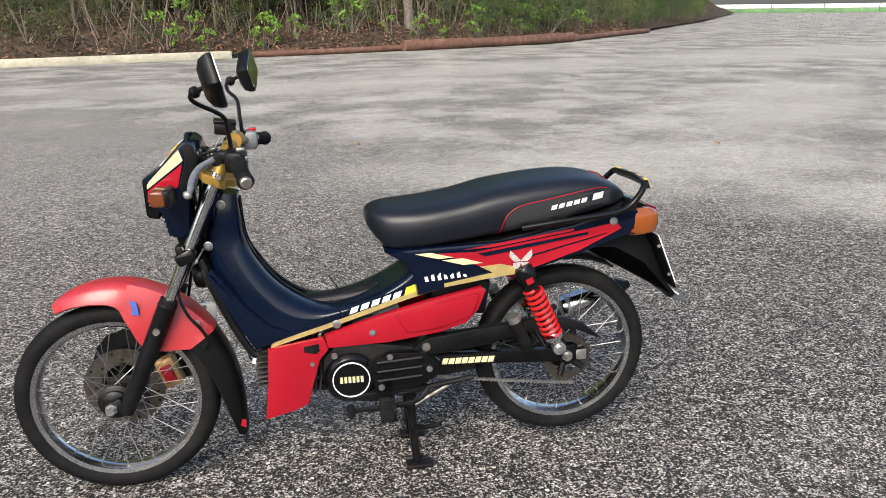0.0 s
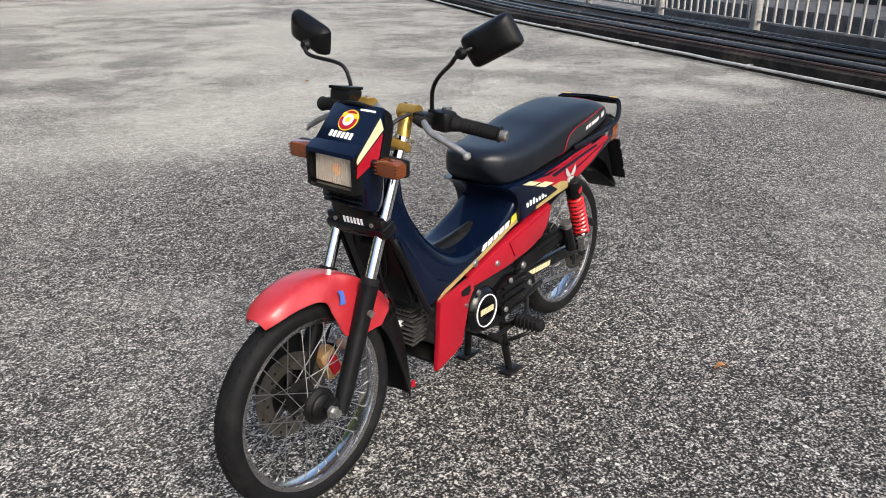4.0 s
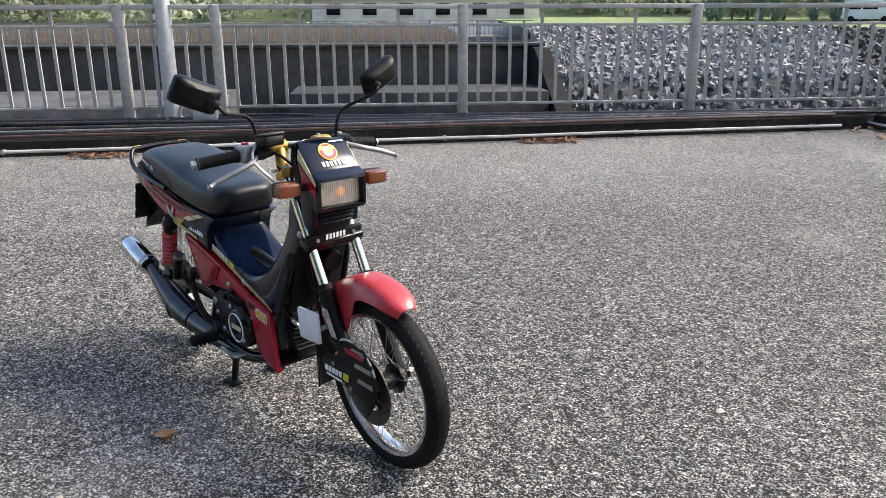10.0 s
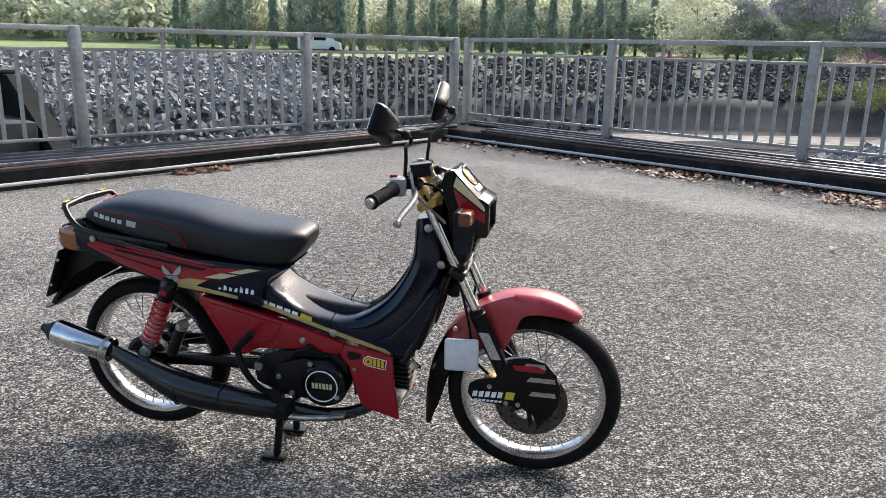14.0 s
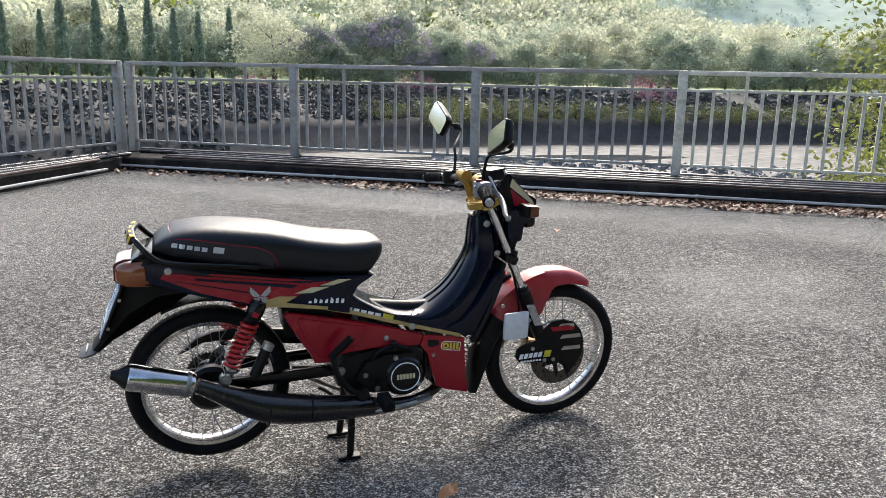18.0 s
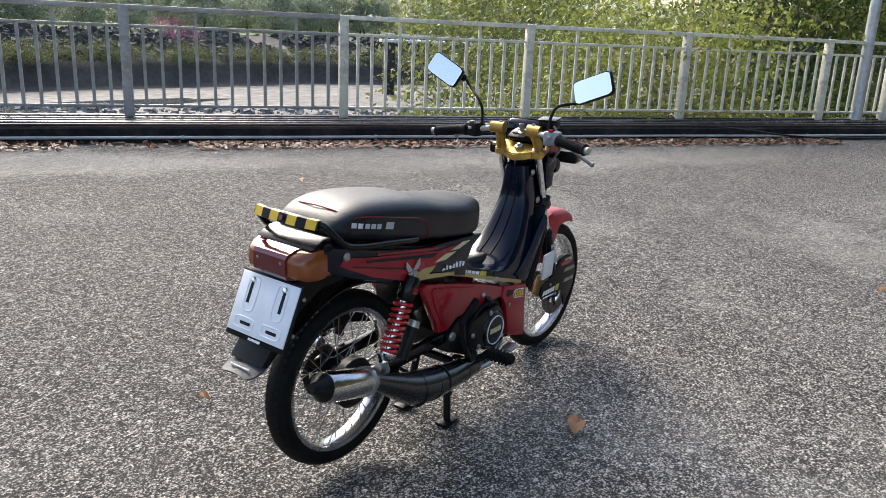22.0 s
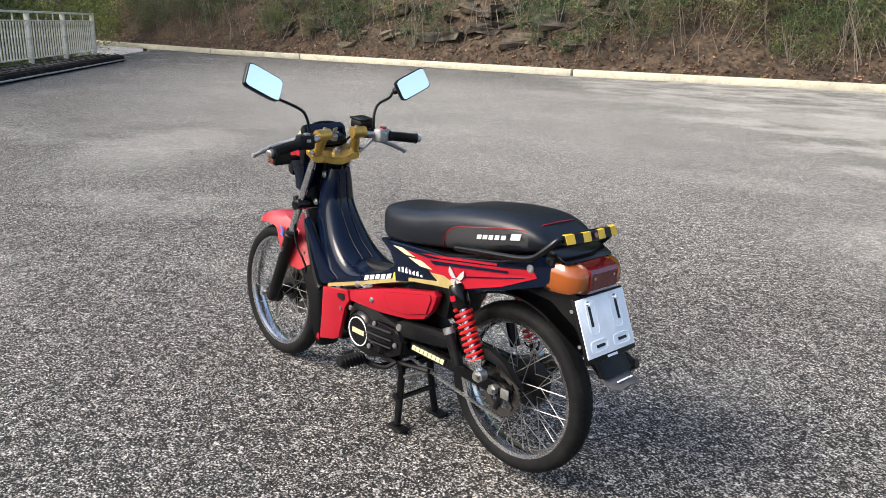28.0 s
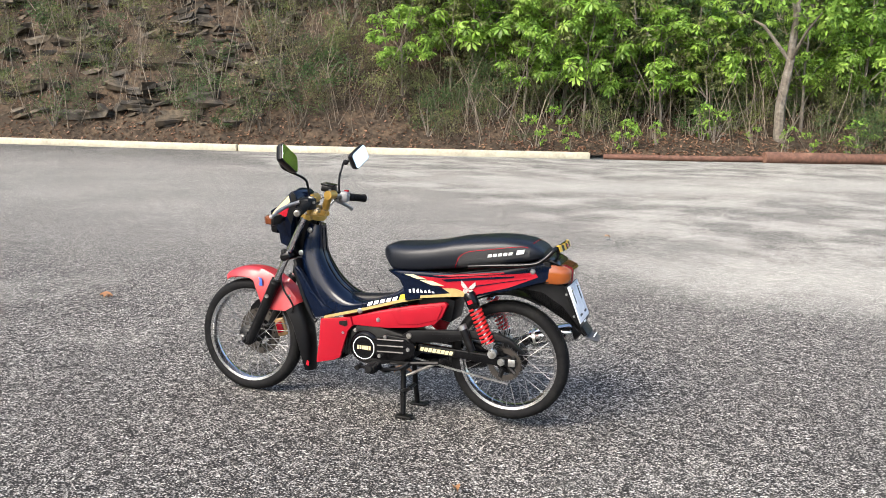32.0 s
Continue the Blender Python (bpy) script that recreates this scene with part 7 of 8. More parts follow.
for x, y, z in ((-0.075, 0.133, 0.275), (-0.205, 0.133, 0.318), (-0.10, 0.133, 0.36), (0.045, 0.12, 0.37), (-0.03, -0.131, 0.36), (-0.13, -0.131, 0.31), (-0.09, -0.131, 0.26), (0.05, -0.131, 0.26)):
    s = 1 if y > 0 else -1
    bp("case_bolt", lathe([(0, 0.006), (0.007, 0.006), (0.009, 0.002), (0.009, 0)], (x, y, z), (0, s, 0), 10), "steel", eng)
for i in range(9):                                    # cylinder fins
    bp("cylinder_fin", box((0.0045, 0.150, 0.122), (0.083 + i * 0.0125, 0, 0.302 + i * 0.0012), (0, -6, 0), 0.0015), "fin_grey", eng)
bp("cylinder", tube([(0.06, 0, 0.30), (0.20, 0, 0.315)], 0.042, 20), "engine_black", eng)
for k in range(8):
    bp("head_fin", box((0.058, 0.116 - 0.006 * abs(k - 3), 0.004), (0.226, 0.0, 0.268 + k * 0.0142), (0, 4, 0), 0.0014), "fin_grey", eng)
bp("cylinder_head", box((0.040, 0.085, 0.104), (0.222, 0.0, 0.317), (0, 0, 0), 0.008), "engine_black", eng)
bp("spark_plug", tube([(0.235, 0.0, 0.318), (0.268, 0.0, 0.322)], [0.012, 0.008], 8), "white", eng)
bp("plug_lead", tube(spline([(0.262, -0.002, 0.322), (0.276, -0.022, 0.330), (0.272, -0.046, 0.352), (0.250, -0.058, 0.378), (0.222, -0.052, 0.398)], 4), 0.0062, 8), "chrome", eng, "braided bright plug lead")
bp("plug_lead", tube(spline([(0.235, 0, 0.32), (0.25, 0.01, 0.36), (0.22, 0.03, 0.42), (0.18, 0.03, 0.45)], 4), 0.005, 6), "black_plastic", eng)
bp("carburettor", tube([(-0.02, 0.0, 0.40), (-0.08, 0.0, 0.43), (-0.14, 0.0, 0.45)], [0.026, 0.032, 0.036], 14), "alloy", eng)
bp("oil_hose", tube(spline([(0.02, -0.11, 0.38), (-0.03, -0.125, 0.40), (-0.08, -0.12, 0.385), (-0.11, -0.11, 0.34)], 5), 0.006, 6), "black_plastic", eng)
bp("hose_union", lathe([(0, 0.02), (0.012, 0.018), (0.014, 0), (0.010, -0.01)], (-0.035, -0.118, 0.395), (0, -0.3, 1), 10), "engine_black", eng)

# frame behind the engine
bp("frame_spine", tube(spline([(0.36, 0, 0.70), (0.27, 0, 0.55), (0.12, 0, 0.48), (-0.2, 0, 0.52), (-0.45, 0, 0.60), (-0.72, 0, 0.66)], 5), 0.028, 10), "engine_black")
bp("battery_box", box((0.16, 0.15, 0.10), (-0.30, 0, 0.50), (0, -10, 0), 0.01), "black_plastic")
bp("inner_mudguard", ring_arc(RA, RR + 0.030, RR + 0.036, 62, 118, 16, -0.055, 0.055), "black_plastic", None, "black inner rear mudguard")

# swing arm, chain case and sprocket
for s in (1, -1):
    arm = bp("swing_arm", plate([(-0.19, 0.305), (-0.19, 0.34), (-0.46, 0.332), (-0.63, 0.328), (-0.655, 0.312), (-0.645, 0.290), (-0.60, 0.286), (-0.45, 0.296)], s * 0.068, s * 0.094, 0.006), "black_gloss", None, "black swing arm")
    bp("axle_nut", lathe([(0, 0.022), (0.010, 0.022), (0.010, 0.012), (0.016, 0.012), (0.016, 0)], (-0.598, s * 0.094, 0.308), (0, s, 0), 6), "steel", arm)
    bp("chain_adjuster", box((0.03, 0.006, 0.03), (-0.640, s * 0.098, 0.308), (0, 0, 0), 0.003), "steel", arm)
    bp("pivot_bolt", lathe([(0, 0.010), (0.012, 0.010), (0.016, 0.004), (0.016, 0)], (-0.205, s * 0.100, 0.322), (0, s, 0), 12), "steel", arm)
decal("arm_sticker", [(-0.235, 0.332), (-0.235, 0.309), (-0.390, 0.303), (-0.400, 0.330)], 0.0945, "engine_black", None, "dark printed sticker on the swing arm", 0.0015, (1,))
blocks("arm_print", (-0.243, 0.3105), (-0.0184, -0.0004), 8, 0.0150, 0.0165, -0.005, 0.0962, "cream", None, (1,), "pale print")
case = bp("chain_case", plate([(-0.165, 0.370), (-0.20, 0.395), (-0.30, 0.408), (-0.42, 0.420), (-0.50, 0.428), (-0.585, 0.425), (-0.640, 0.405), (-0.700, 0.352), (-0.664, 0.366), (-0.62, 0.388), (-0.56, 0.392), (-0.46, 0.388), (-0.36, 0.362), (-0.22, 0.345), (-0.17, 0.348)], 0.088, 0.112, 0.006), "black_plastic", None, "long black chain case")
bp("case_rib", plate([(-0.30, 0.392), (-0.46, 0.410), (-0.46, 0.398), (-0.34, 0.376)], 0.111, 0.115, 0.002), "black_plastic", case)
bp("case_bolt", lathe([(0, 0.006), (0.010, 0.006), (0.013, 0.001), (0.013, 0)], (-0.200, 0.113, 0.372), steps=12), "steel", case)
bp("sprocket", lathe([(0.046, 0.070), (0.068, 0.070), (0.068, 0.074), (0.046, 0.074)], RA, steps=38, closed=True), "sprocket", rear, "greasy steel rear sprocket")
for k in range(38):
    a = 2 * math.pi * k / 38
    bp("sprocket_tooth", box((0.007, 0.004, 0.005), RA + Vector((math.cos(a) * 0.070, 0.072, math.sin(a) * 0.070)), (0, -math.degrees(a), 0)), "sprocket", rear, smooth=False)
for k in range(5):
    a = 2 * math.pi * k / 5
    bp("sprocket_arm", tube([RA + Vector((math.cos(a) * 0.02, 0.066, math.sin(a) * 0.02)), RA + Vector((math.cos(a) * 0.058, 0.071, math.sin(a) * 0.058))], 0.011, 8), "engine_black", rear)
bp("rear_drum", lathe([(0.0, -0.070), (0.060, -0.070), (0.072, -0.060), (0.072, -0.036), (0.05, -0.03)], RA, steps=32), "engine_black", rear)
chain = []
for i in range(46):
    chain.append(((-0.10 - 0.0115 * i), 0.296 - 0.00165 * i - 0.0004 * (i - 23) ** 2 * -0.02))
for i, (x, z) in enumerate(chain):
    bp("chain_link", box((0.0105, 0.009 if i % 2 else 0.006, 0.007), (x, 0.080, z - 0.010), (0, 8, 0)), "steel", None, smooth=False)

# rear shock absorbers
for s in (1, -1):
    a, b = Vector((-0.462, s * 0.128, 0.578)), Vector((-0.566, s * 0.122, 0.345))
    d = (b - a).normalized()
    sh = bp("shock_absorber", tube([a - d * 0.01, a, a + d * 0.05, a + d * 0.062], [0.020, 0.026, 0.026, 0.018], 16), "black_gloss", None, "rear shock absorber with a red spring")
    bp("damper", tube([a + d * 0.05, b - d * 0.01], 0.012, 12), "chrome", sh)
    u = Vector((0, 1, 0))
    w = d.cross(u).normalized()
    u = w.cross(d).normalized()
    pts = []
    for i in range(9 * 14 + 1):
        t = i / (9 * 14)
        q = a + d * (0.060 + 0.150 * t)
        pts.append(q + 0.0235 * (math.cos(i * 2 * math.pi / 14) * u + math.sin(i * 2 * math.pi / 14) * w))
    bp("spring", tube(pts, 0.0052, 6), "spring", sh, "red coil spring")
    bp("spring_seat", tube([a + d * 0.208, a + d * 0.216, a + d * 0.232], [0.030, 0.030, 0.018], 16), "chrome", sh)
    bp("lower_eye", lathe([(0.008, -0.012), (0.018, -0.012), (0.018, 0.012), (0.008, 0.012)], b, (0, 1, 0), 16, closed=True), "steel", sh)
    bp("gas_reservoir", tube([a + d * 0.10 + Vector((0.062, 0, -0.055)), a + d * 0.19 + Vector((0.060, 0, -0.060))], 0.017, 14), "engine_black", sh, "black gas reservoir")
    bp("reservoir_hose", tube([a + d * 0.10 + Vector((0.062, 0, -0.055)), a + d * 0.085 + Vector((0.064, 0, -0.052))], 0.018, 14), "steel", sh)
    bp("shock_label", box((0.020, 0.003, 0.016), a + d * 0.028 + Vector((0, s * 0.0255, 0)), (0, 24, 0)), "red", sh, "small red label", smooth=False)
    bp("mount_bolt", lathe([(0, 0.01), (0.011, 0.01), (0.011, 0)], b + Vector((0, s * 0.012, 0)), (0, s, 0), 6), "steel", sh)

# seat
rows = [(-0.056, 0.706, 0.726, 0.046), (-0.064, 0.690, 0.738, 0.068), (-0.088, 0.660, 0.748, 0.093), (-0.122, 0.636, 0.752, 0.112), (-0.200, 0.642, 0.757, 0.128), (-0.300, 0.654, 0.772, 0.131),
        (-0.390, 0.666, 0.794, 0.133), (-0.500, 0.683, 0.809, 0.132), (-0.600, 0.702, 0.815, 0.127), (-0.670, 0.718, 0.808, 0.119), (-0.720, 0.730, 0.790, 0.106), (-0.748, 0.742, 0.768, 0.086)]


def seat_section(x, zb, zt, w, n=32):
    out = []
    for k in range(n):
        a = 2 * math.pi * k / n
        c, s = math.cos(a), math.sin(a)
        yy = w * math.copysign(abs(c) ** 0.55, c)
        h = (zt - zb) / 2
        zz = (zt + zb) / 2 + h * math.copysign(abs(s) ** (0.62 if s > 0 else 0.35), s)
        if s < 0:
            yy *= 1 - 0.10 * (-s) ** 2
        out.append(Vector((x, yy, zz)))
    return out


seat_rows = lerp_rows(rows, 4)
seat = bp("seat", loft([seat_section(*r) for r in seat_rows]), "vinyl", None, "long black vinyl seat with red piping", angle=70)


def seat_at(x, z):
    """How far out the seat's flank lies at x and height z."""
    i = min(range(len(seat_rows)), key=lambda k: abs(seat_rows[k][0] - x))
    _, zb, zt, w = seat_rows[i]
    u = max(-1, min(1, (z - (zt + zb) / 2) / ((zt - zb) / 2)))
    if u >= 0:
        c = math.sqrt(max(0, 1 - u ** (2 / 0.62)))
        return w * c ** 0.55
    c = math.sqrt(max(0, 1 - (-u) ** (2 / 0.35)))
    return w * c ** 0.55 * (1 - 0.10 * (-u) ** (2 / 0.35))


for s in (1, -1):
    grid, cols = [], 18                                  # charcoal side panel under the piping
    for i in range(cols):
        x = -0.412 - 0.285 * i / (cols - 1)
        top = float(np.interp(-x, [0.396, 0.405, 0.42, 0.455, 0.52, 0.60, 0.66, 0.70], [0.676, 0.705, 0.732, 0.752, 0.764, 0.778, 0.786, 0.784]))
        bot = float(np.interp(-x, [0.39, 0.50, 0.60, 0.67, 0.70], [0.668, 0.683, 0.702, 0.718, 0.726])) + 0.012
        for k in range(7):
            z = bot + (max(top, bot + 0.004) - bot) * k / 6
            grid.append((x, s * (seat_at(x, z) + 0.0006), z))
    faces = [(i * 7 + k, i * 7 + k + 1, (i + 1) * 7 + k + 1, (i + 1) * 7 + k) for i in range(cols - 1) for k in range(6)]
    mesh_object("side_cover", grid, faces, M["vinyl_grey"], seat, "charcoal vinyl side of the seat", smooth=True)
    line = spline([(-0.396, 0, 0.676), (-0.405, 0, 0.705), (-0.420, 0, 0.732), (-0.455, 0, 0.752), (-0.52, 0, 0.764), (-0.60, 0, 0.778), (-0.66, 0, 0.786), (-0.690, 0, 0.784)], 5)
    bp("piping", tube([(p.x, s * (seat_at(p.x, p.z) + 0.001), p.z) for p in line], 0.0013, 6), "red", seat, "thin red piping")
    marks = [(0.532 + 0.0205 * i, 0.0155, 0.0125) for i in range(5)] + [(0.645, 0.030, 0.018)]
    if s < 0:
        marks = [(1.232 - a - w, w, h) for a, w, h in marks]
    for a, w, h in marks:
        z = 0.735 + (a - 0.53) * 0.17
        sl = 0.004 * s
        q = [Vector((-a - d * w - sl * e / 0.017, s * (seat_at(-a - d * w, z + 0.17 * d * w + e) + 0.0024), z + 0.17 * d * w + e)) for d, e in ((0, 0), (0.5, 0), (1, 0), (1, h), (0.5, h), (0, h))]
        bm = bmesh.new()
        bm.faces.new([bm.verts.new(p) for p in q])
        bmesh.ops.solidify(bm, geom=list(bm.faces), thickness=0.001)
        bp("seat_print", bm, "white", seat, "pale grey print", smooth=False)
bp("piping", tube([(-0.692, 0.100, 0.786), (-0.702, 0.06, 0.7985), (-0.705, 0, 0.8015), (-0.702, -0.06, 0.7985), (-0.692, -0.100, 0.786)], 0.0018, 6), "red", seat, "thin red piping")
bp("seat_base", plate([(-0.13, 0.640), (-0.16, 0.646), (-0.40, 0.658), (-0.70, 0.722), (-0.74, 0.742), (-0.72, 0.715), (-0.40, 0.646), (-0.15, 0.628)], -0.112, 0.112, 0.004), "black_plastic", None, "black seat base")

# tail section
tail_pts = [(-0.098, 0.642), (-0.16, 0.648), (-0.40, 0.656), (-0.60, 0.690), (-0.745, 0.730), (-0.785, 0.716), (-0.782, 0.660), (-0.62, 0.606), (-0.46, 0.562), (-0.38, 0.556), (-0.25, 0.536), (-0.18, 0.520), (-0.17, 0.575), (-0.15, 0.61)]
tail = bp("tail_cover", plate(tail_pts, -0.122, 0.122, 0.012), "navy", None, "navy and red tail cover with gold stripes")
for s in (1, -1):
    y0, y1 = s * 0.1222, s * 0.1242
    def dp(name, pts, mat, label="", extra=0.0):
        part(name, plate(pts, y0 + s * extra, y1 + s * extra), M[mat], tail, label, smooth=False)
    dp("red_flash", [(-0.300, 0.640), (-0.380, 0.651), (-0.60, 0.680), (-0.60, 0.674), (-0.38, 0.643)], "red")
    dp("red_field", [(-0.235, 0.634), (-0.330, 0.632), (-0.640, 0.676), (-0.720, 0.690), (-0.735, 0.672), (-0.620, 0.620), (-0.470, 0.574), (-0.395, 0.572), (-0.300, 0.612)], "red", "red field")
    dp("black_flash", [(-0.34, 0.628), (-0.64, 0.668), (-0.64, 0.662), (-0.36, 0.620)], "navy", "", 0.0016)
    dp("black_flash", [(-0.46, 0.610), (-0.70, 0.664), (-0.69, 0.660), (-0.46, 0.606)], "navy", "", 0.0016)
    dp("cream_flash", [(-0.175, 0.636), (-0.215, 0.638), (-0.275, 0.622), (-0.235, 0.620)], "cream", "cream flash", 0.0018)
    dp("cream_flash", [(-0.245, 0.616), (-0.300, 0.618), (-0.352, 0.602), (-0.300, 0.600)], "cream", "cream flash", 0.0018)
    dp("gold_flash", [(-0.345, 0.592), (-0.40, 0.596), (-0.470, 0.580), (-0.440, 0.566), (-0.38, 0.560), (-0.25, 0.542), (-0.25, 0.552), (-0.38, 0.574)], "gold_line", "gold flash", 0.0018)
    # butterfly sticker: four plain wings
    for sx in (1, -1):
        dp("sticker_wing", [(-0.455, 0.602), (-0.455 - sx * 0.012, 0.616), (-0.455 - sx * 0.029, 0.632), (-0.455 - sx * 0.031, 0.616), (-0.455 - sx * 0.024, 0.606), (-0.455 - sx * 0.016, 0.600)], "sticker", "", 0.0034)
        dp("sticker_wing", [(-0.455, 0.599), (-0.455 - sx * 0.021, 0.596), (-0.455 - sx * 0.020, 0.586), (-0.455 - sx * 0.010, 0.580), (-0.455 - sx * 0.003, 0.588)], "sticker", "", 0.0034)
    for i in range(7):
        dp("script_print", [(-0.200 - i * 0.017, 0.560 + i * 0.0012), (-0.209 - i * 0.017, 0.561 + i * 0.0012), (-0.206 - i * 0.017, 0.574 + (i % 3) * 0.004), (-0.198 - i * 0.017, 0.573 + (i % 2) * 0.004)], "white", "", 0.0012)
    bp("seat_lock", lathe([(0, 0.006), (0.008, 0.006), (0.011, 0.003), (0.011, 0)], (-0.712, s * 0.1225, 0.692), (0, s, 0), 14), "steel", tail)
    bp("rail_slot", plate([(-0.54, 0.692), (-0.66, 0.712), (-0.66, 0.702), (-0.54, 0.682)], s * 0.115, s * 0.128, 0.002), "black_plastic", tail)
tl = bp("tail_lamp", loft([[Vector((x, y, z)) for y, z in ((-w, z0), (w, z0), (w, z1), (-w, z1))] for x, w, z0, z1 in ((-0.775, 0.058, 0.646, 0.722), (-0.830, 0.058, 0.644, 0.721), (-0.854, 0.057, 0.650, 0.712), (-0.861, 0.055, 0.660, 0.702))]), "tail_red", None, "dark red tail lamp with amber indicators", angle=30)
for s in (1, -1):
    bp("rear_indicator", loft([[Vector((x, s * y, z)) for y, z in ((0.056, z0), (w - 0.006, z0), (w, z0 + 0.010), (w, z1 - 0.014), (w - 0.010, z1), (0.056, z1))] for x, w, z0, z1 in ((-0.765, 0.110, 0.648, 0.723), (-0.800, 0.108, 0.648, 0.721), (-0.828, 0.102, 0.650, 0.716), (-0.848, 0.089, 0.656, 0.708), (-0.855, 0.078, 0.662, 0.701))]), "amber", tl, "amber rear indicator", angle=50)
    bp("lamp_screw", lathe([(0, 0.002), (0.004, 0.002), (0.004, 0)], (-0.8600, s * 0.040, 0.690), (-1, 0, 0), 8), "steel", tl)
bp("lamp_bezel", box((0.03, 0.218, 0.084), (-0.765, 0, 0.690), (0, 0, 0), 0.008), "black_plastic", tl)
bp("tail_cap", plate([(-0.740, 0.724), (-0.752, 0.748), (-0.775, 0.746), (-0.806, 0.730), (-0.812, 0.723)], -0.098, 0.098, 0.006), "black_gloss", tl, "glossy black tail piece over the lamp")

# grab rail
rail_line = spline([(-0.455, 0.132, 0.692), (-0.56, 0.140, 0.706), (-0.68, 0.140, 0.718), (-0.735, 0.136, 0.730), (-0.768, 0.130, 0.756), (-0.792, 0.115, 0.784), (-0.798, 0.095, 0.789)], 5)
pts = rail_line + [Vector((-0.806, 0, 0.793))] + [Vector((p.x, -p.y, p.z)) for p in rail_line[::-1]]
rail = bp("grab_rail", tube(pts, 0.0085, 12), "black_gloss", None, "black grab rail with hazard tape")
bp("rail_band", loft([[Vector((-0.797 - 0.009 * (1 - (y / 0.108) ** 2) + dx, y, 0.787 + dz)) for dx, dz in ((0.003, 0.011), (-0.008, 0.0105), (-0.016, -0.011), (-0.006, -0.012))] for y in (0.108, 0.07, 0.035, 0.0, -0.035, -0.07, -0.108)]), "black_gloss", rail)
for i in range(7):
    y0 = 0.105 - i * 0.030
    bm = loft([[Vector((-0.797 - 0.009 * (1 - (y / 0.108) ** 2) + dx, y, 0.787 + dz)) for dx, dz in ((0.001, 0.0122), (-0.0092, 0.0116), (-0.0175, -0.0105), (-0.0165, -0.0112), (-0.0082, 0.0098), (0.001, 0.0106))] for y in (y0, y0 - 0.015, y0 - 0.030)])
    bp("tape", bm, "yellow" if i % 2 == 0 else "black_plastic", rail, "yellow tape" if i % 2 == 0 else "black tape")
bp("rail_reflector", lathe([(0, 0.003), (0.007, 0.003), (0.007, 0)], (-0.822, 0, 0.789), (-1, 0, 0.3), 10), "tail_red", rail)

# rear mudguard, plate and flap
fender_side = [(-0.600, 0.606), (-0.760, 0.652), (-0.832, 0.640), (-0.862, 0.575), (-0.896, 0.500), (-0.935, 0.450), (-0.915, 0.440), (-0.868, 0.482), (-0.820, 0.545), (-0.740, 0.592), (-0.640, 0.600)]
bp("rear_mudguard", plate(fender_side, -0.060, 0.060, 0.012), "black_plastic", None, "black plastic tail fender carrying the plate")
pa, pb = Vector((-0.842, 0, 0.642)), Vector((-0.906, 0, 0.488))
up = (pa - pb).normalized()
out = Vector((-up.z, 0, up.x))
tiltdeg = math.degrees(math.atan2(-(pa.x - pb.x), pa.z - pb.z)) * -1
mid = (pa + pb) / 2
pf = bp("plate_frame", box((0.008, 0.210, 0.170), mid, (0, tiltdeg, 0), 0.004), "black_plastic", None, "black licence plate frame with a bare plate")
bp("licence_plate", box((0.004, 0.200, 0.150), mid + out * 0.006 + up * 0.004, (0, tiltdeg, 0), 0.0015), "plate", pf, "blank pale metal plate with slots")
def on_plate(y, h, lift):
    return mid + out * lift + up * h + Vector((0, y, 0))


for s in (1, -1):                                       # pressed channels round the slots
    for hw, h0, h1, cy in ((0.019, -0.016, 0.072, 0.050), (0.033, -0.060, -0.032, 0.047)):
        ring = []
        for a in range(24):
            t = 2 * math.pi * a / 24
            q = (abs(math.cos(t)) ** 5 + abs(math.sin(t)) ** 5) ** -0.2
            ring.append(on_plate(s * cy + hw * q * math.cos(t), (h0 + h1) / 2 + (h1 - h0) / 2 * q * math.sin(t), 0.0078))
        bp("plate_emboss", tube(ring + [ring[0]], 0.0022, 6), "plate", pf)
for s in (1, -1):
    bp("plate_slot", box((0.003, 0.0085, 0.052), mid + out * 0.0082 + up * 0.030 + Vector((0, s * 0.056, 0)), (0, tiltdeg, 0)), "engine_black", pf, smooth=False)
    bp("plate_slot", box((0.003, 0.034, 0.0075), mid + out * 0.0085 + up * -0.046 + Vector((0, s * 0.046 - 0.004, 0)), (0, tiltdeg, 0)), "engine_black", pf, smooth=False)
    bp("plate_bolt", lathe([(0, 0.006), (0.006, 0.005), (0.008, 0)], mid + out * 0.0085 + up * 0.062 + Vector((0, s * 0.056, 0)), out, 12), "chrome", pf)
for i in range(5):
    bp("frame_print", box((0.002, 0.0065, 0.006), mid + out * 0.005 - up * 0.0785 + Vector((0, 0.017 - i * 0.0085, 0)), (0, tiltdeg, 0)), "white", pf, smooth=False)
for s in (1, -1):
    for k in range(2):
        bp("frame_bolt", lathe([(0, 0.003), (0.005, 0.003), (0.005, 0)], mid - out * 0.006 + up * (0.055 - k * 0.09) + Vector((0, s * 0.106, 0)), (0, s, 0), 8), "steel", pf)
flap = bp("mudflap", loft([[Vector((x, y * w, z + 0.006 * (1 - y * y))) for y in (-1, -0.6, -0.2, 0.2, 0.6, 1)] + [Vector((x + 0.003, y * w, z - 0.004 + 0.006 * (1 - y * y))) for y in (1, 0.6, 0.2, -0.2, -0.6, -1)] for x, z, w in ((-0.840, 0.520, 0.052), (-0.890, 0.470, 0.056), (-0.930, 0.440, 0.057), (-0.958, 0.430, 0.052), (-0.972, 0.428, 0.040))]), "flap", None, "dust-grey rubber rear mudflap, lightened for the skylight it faces")
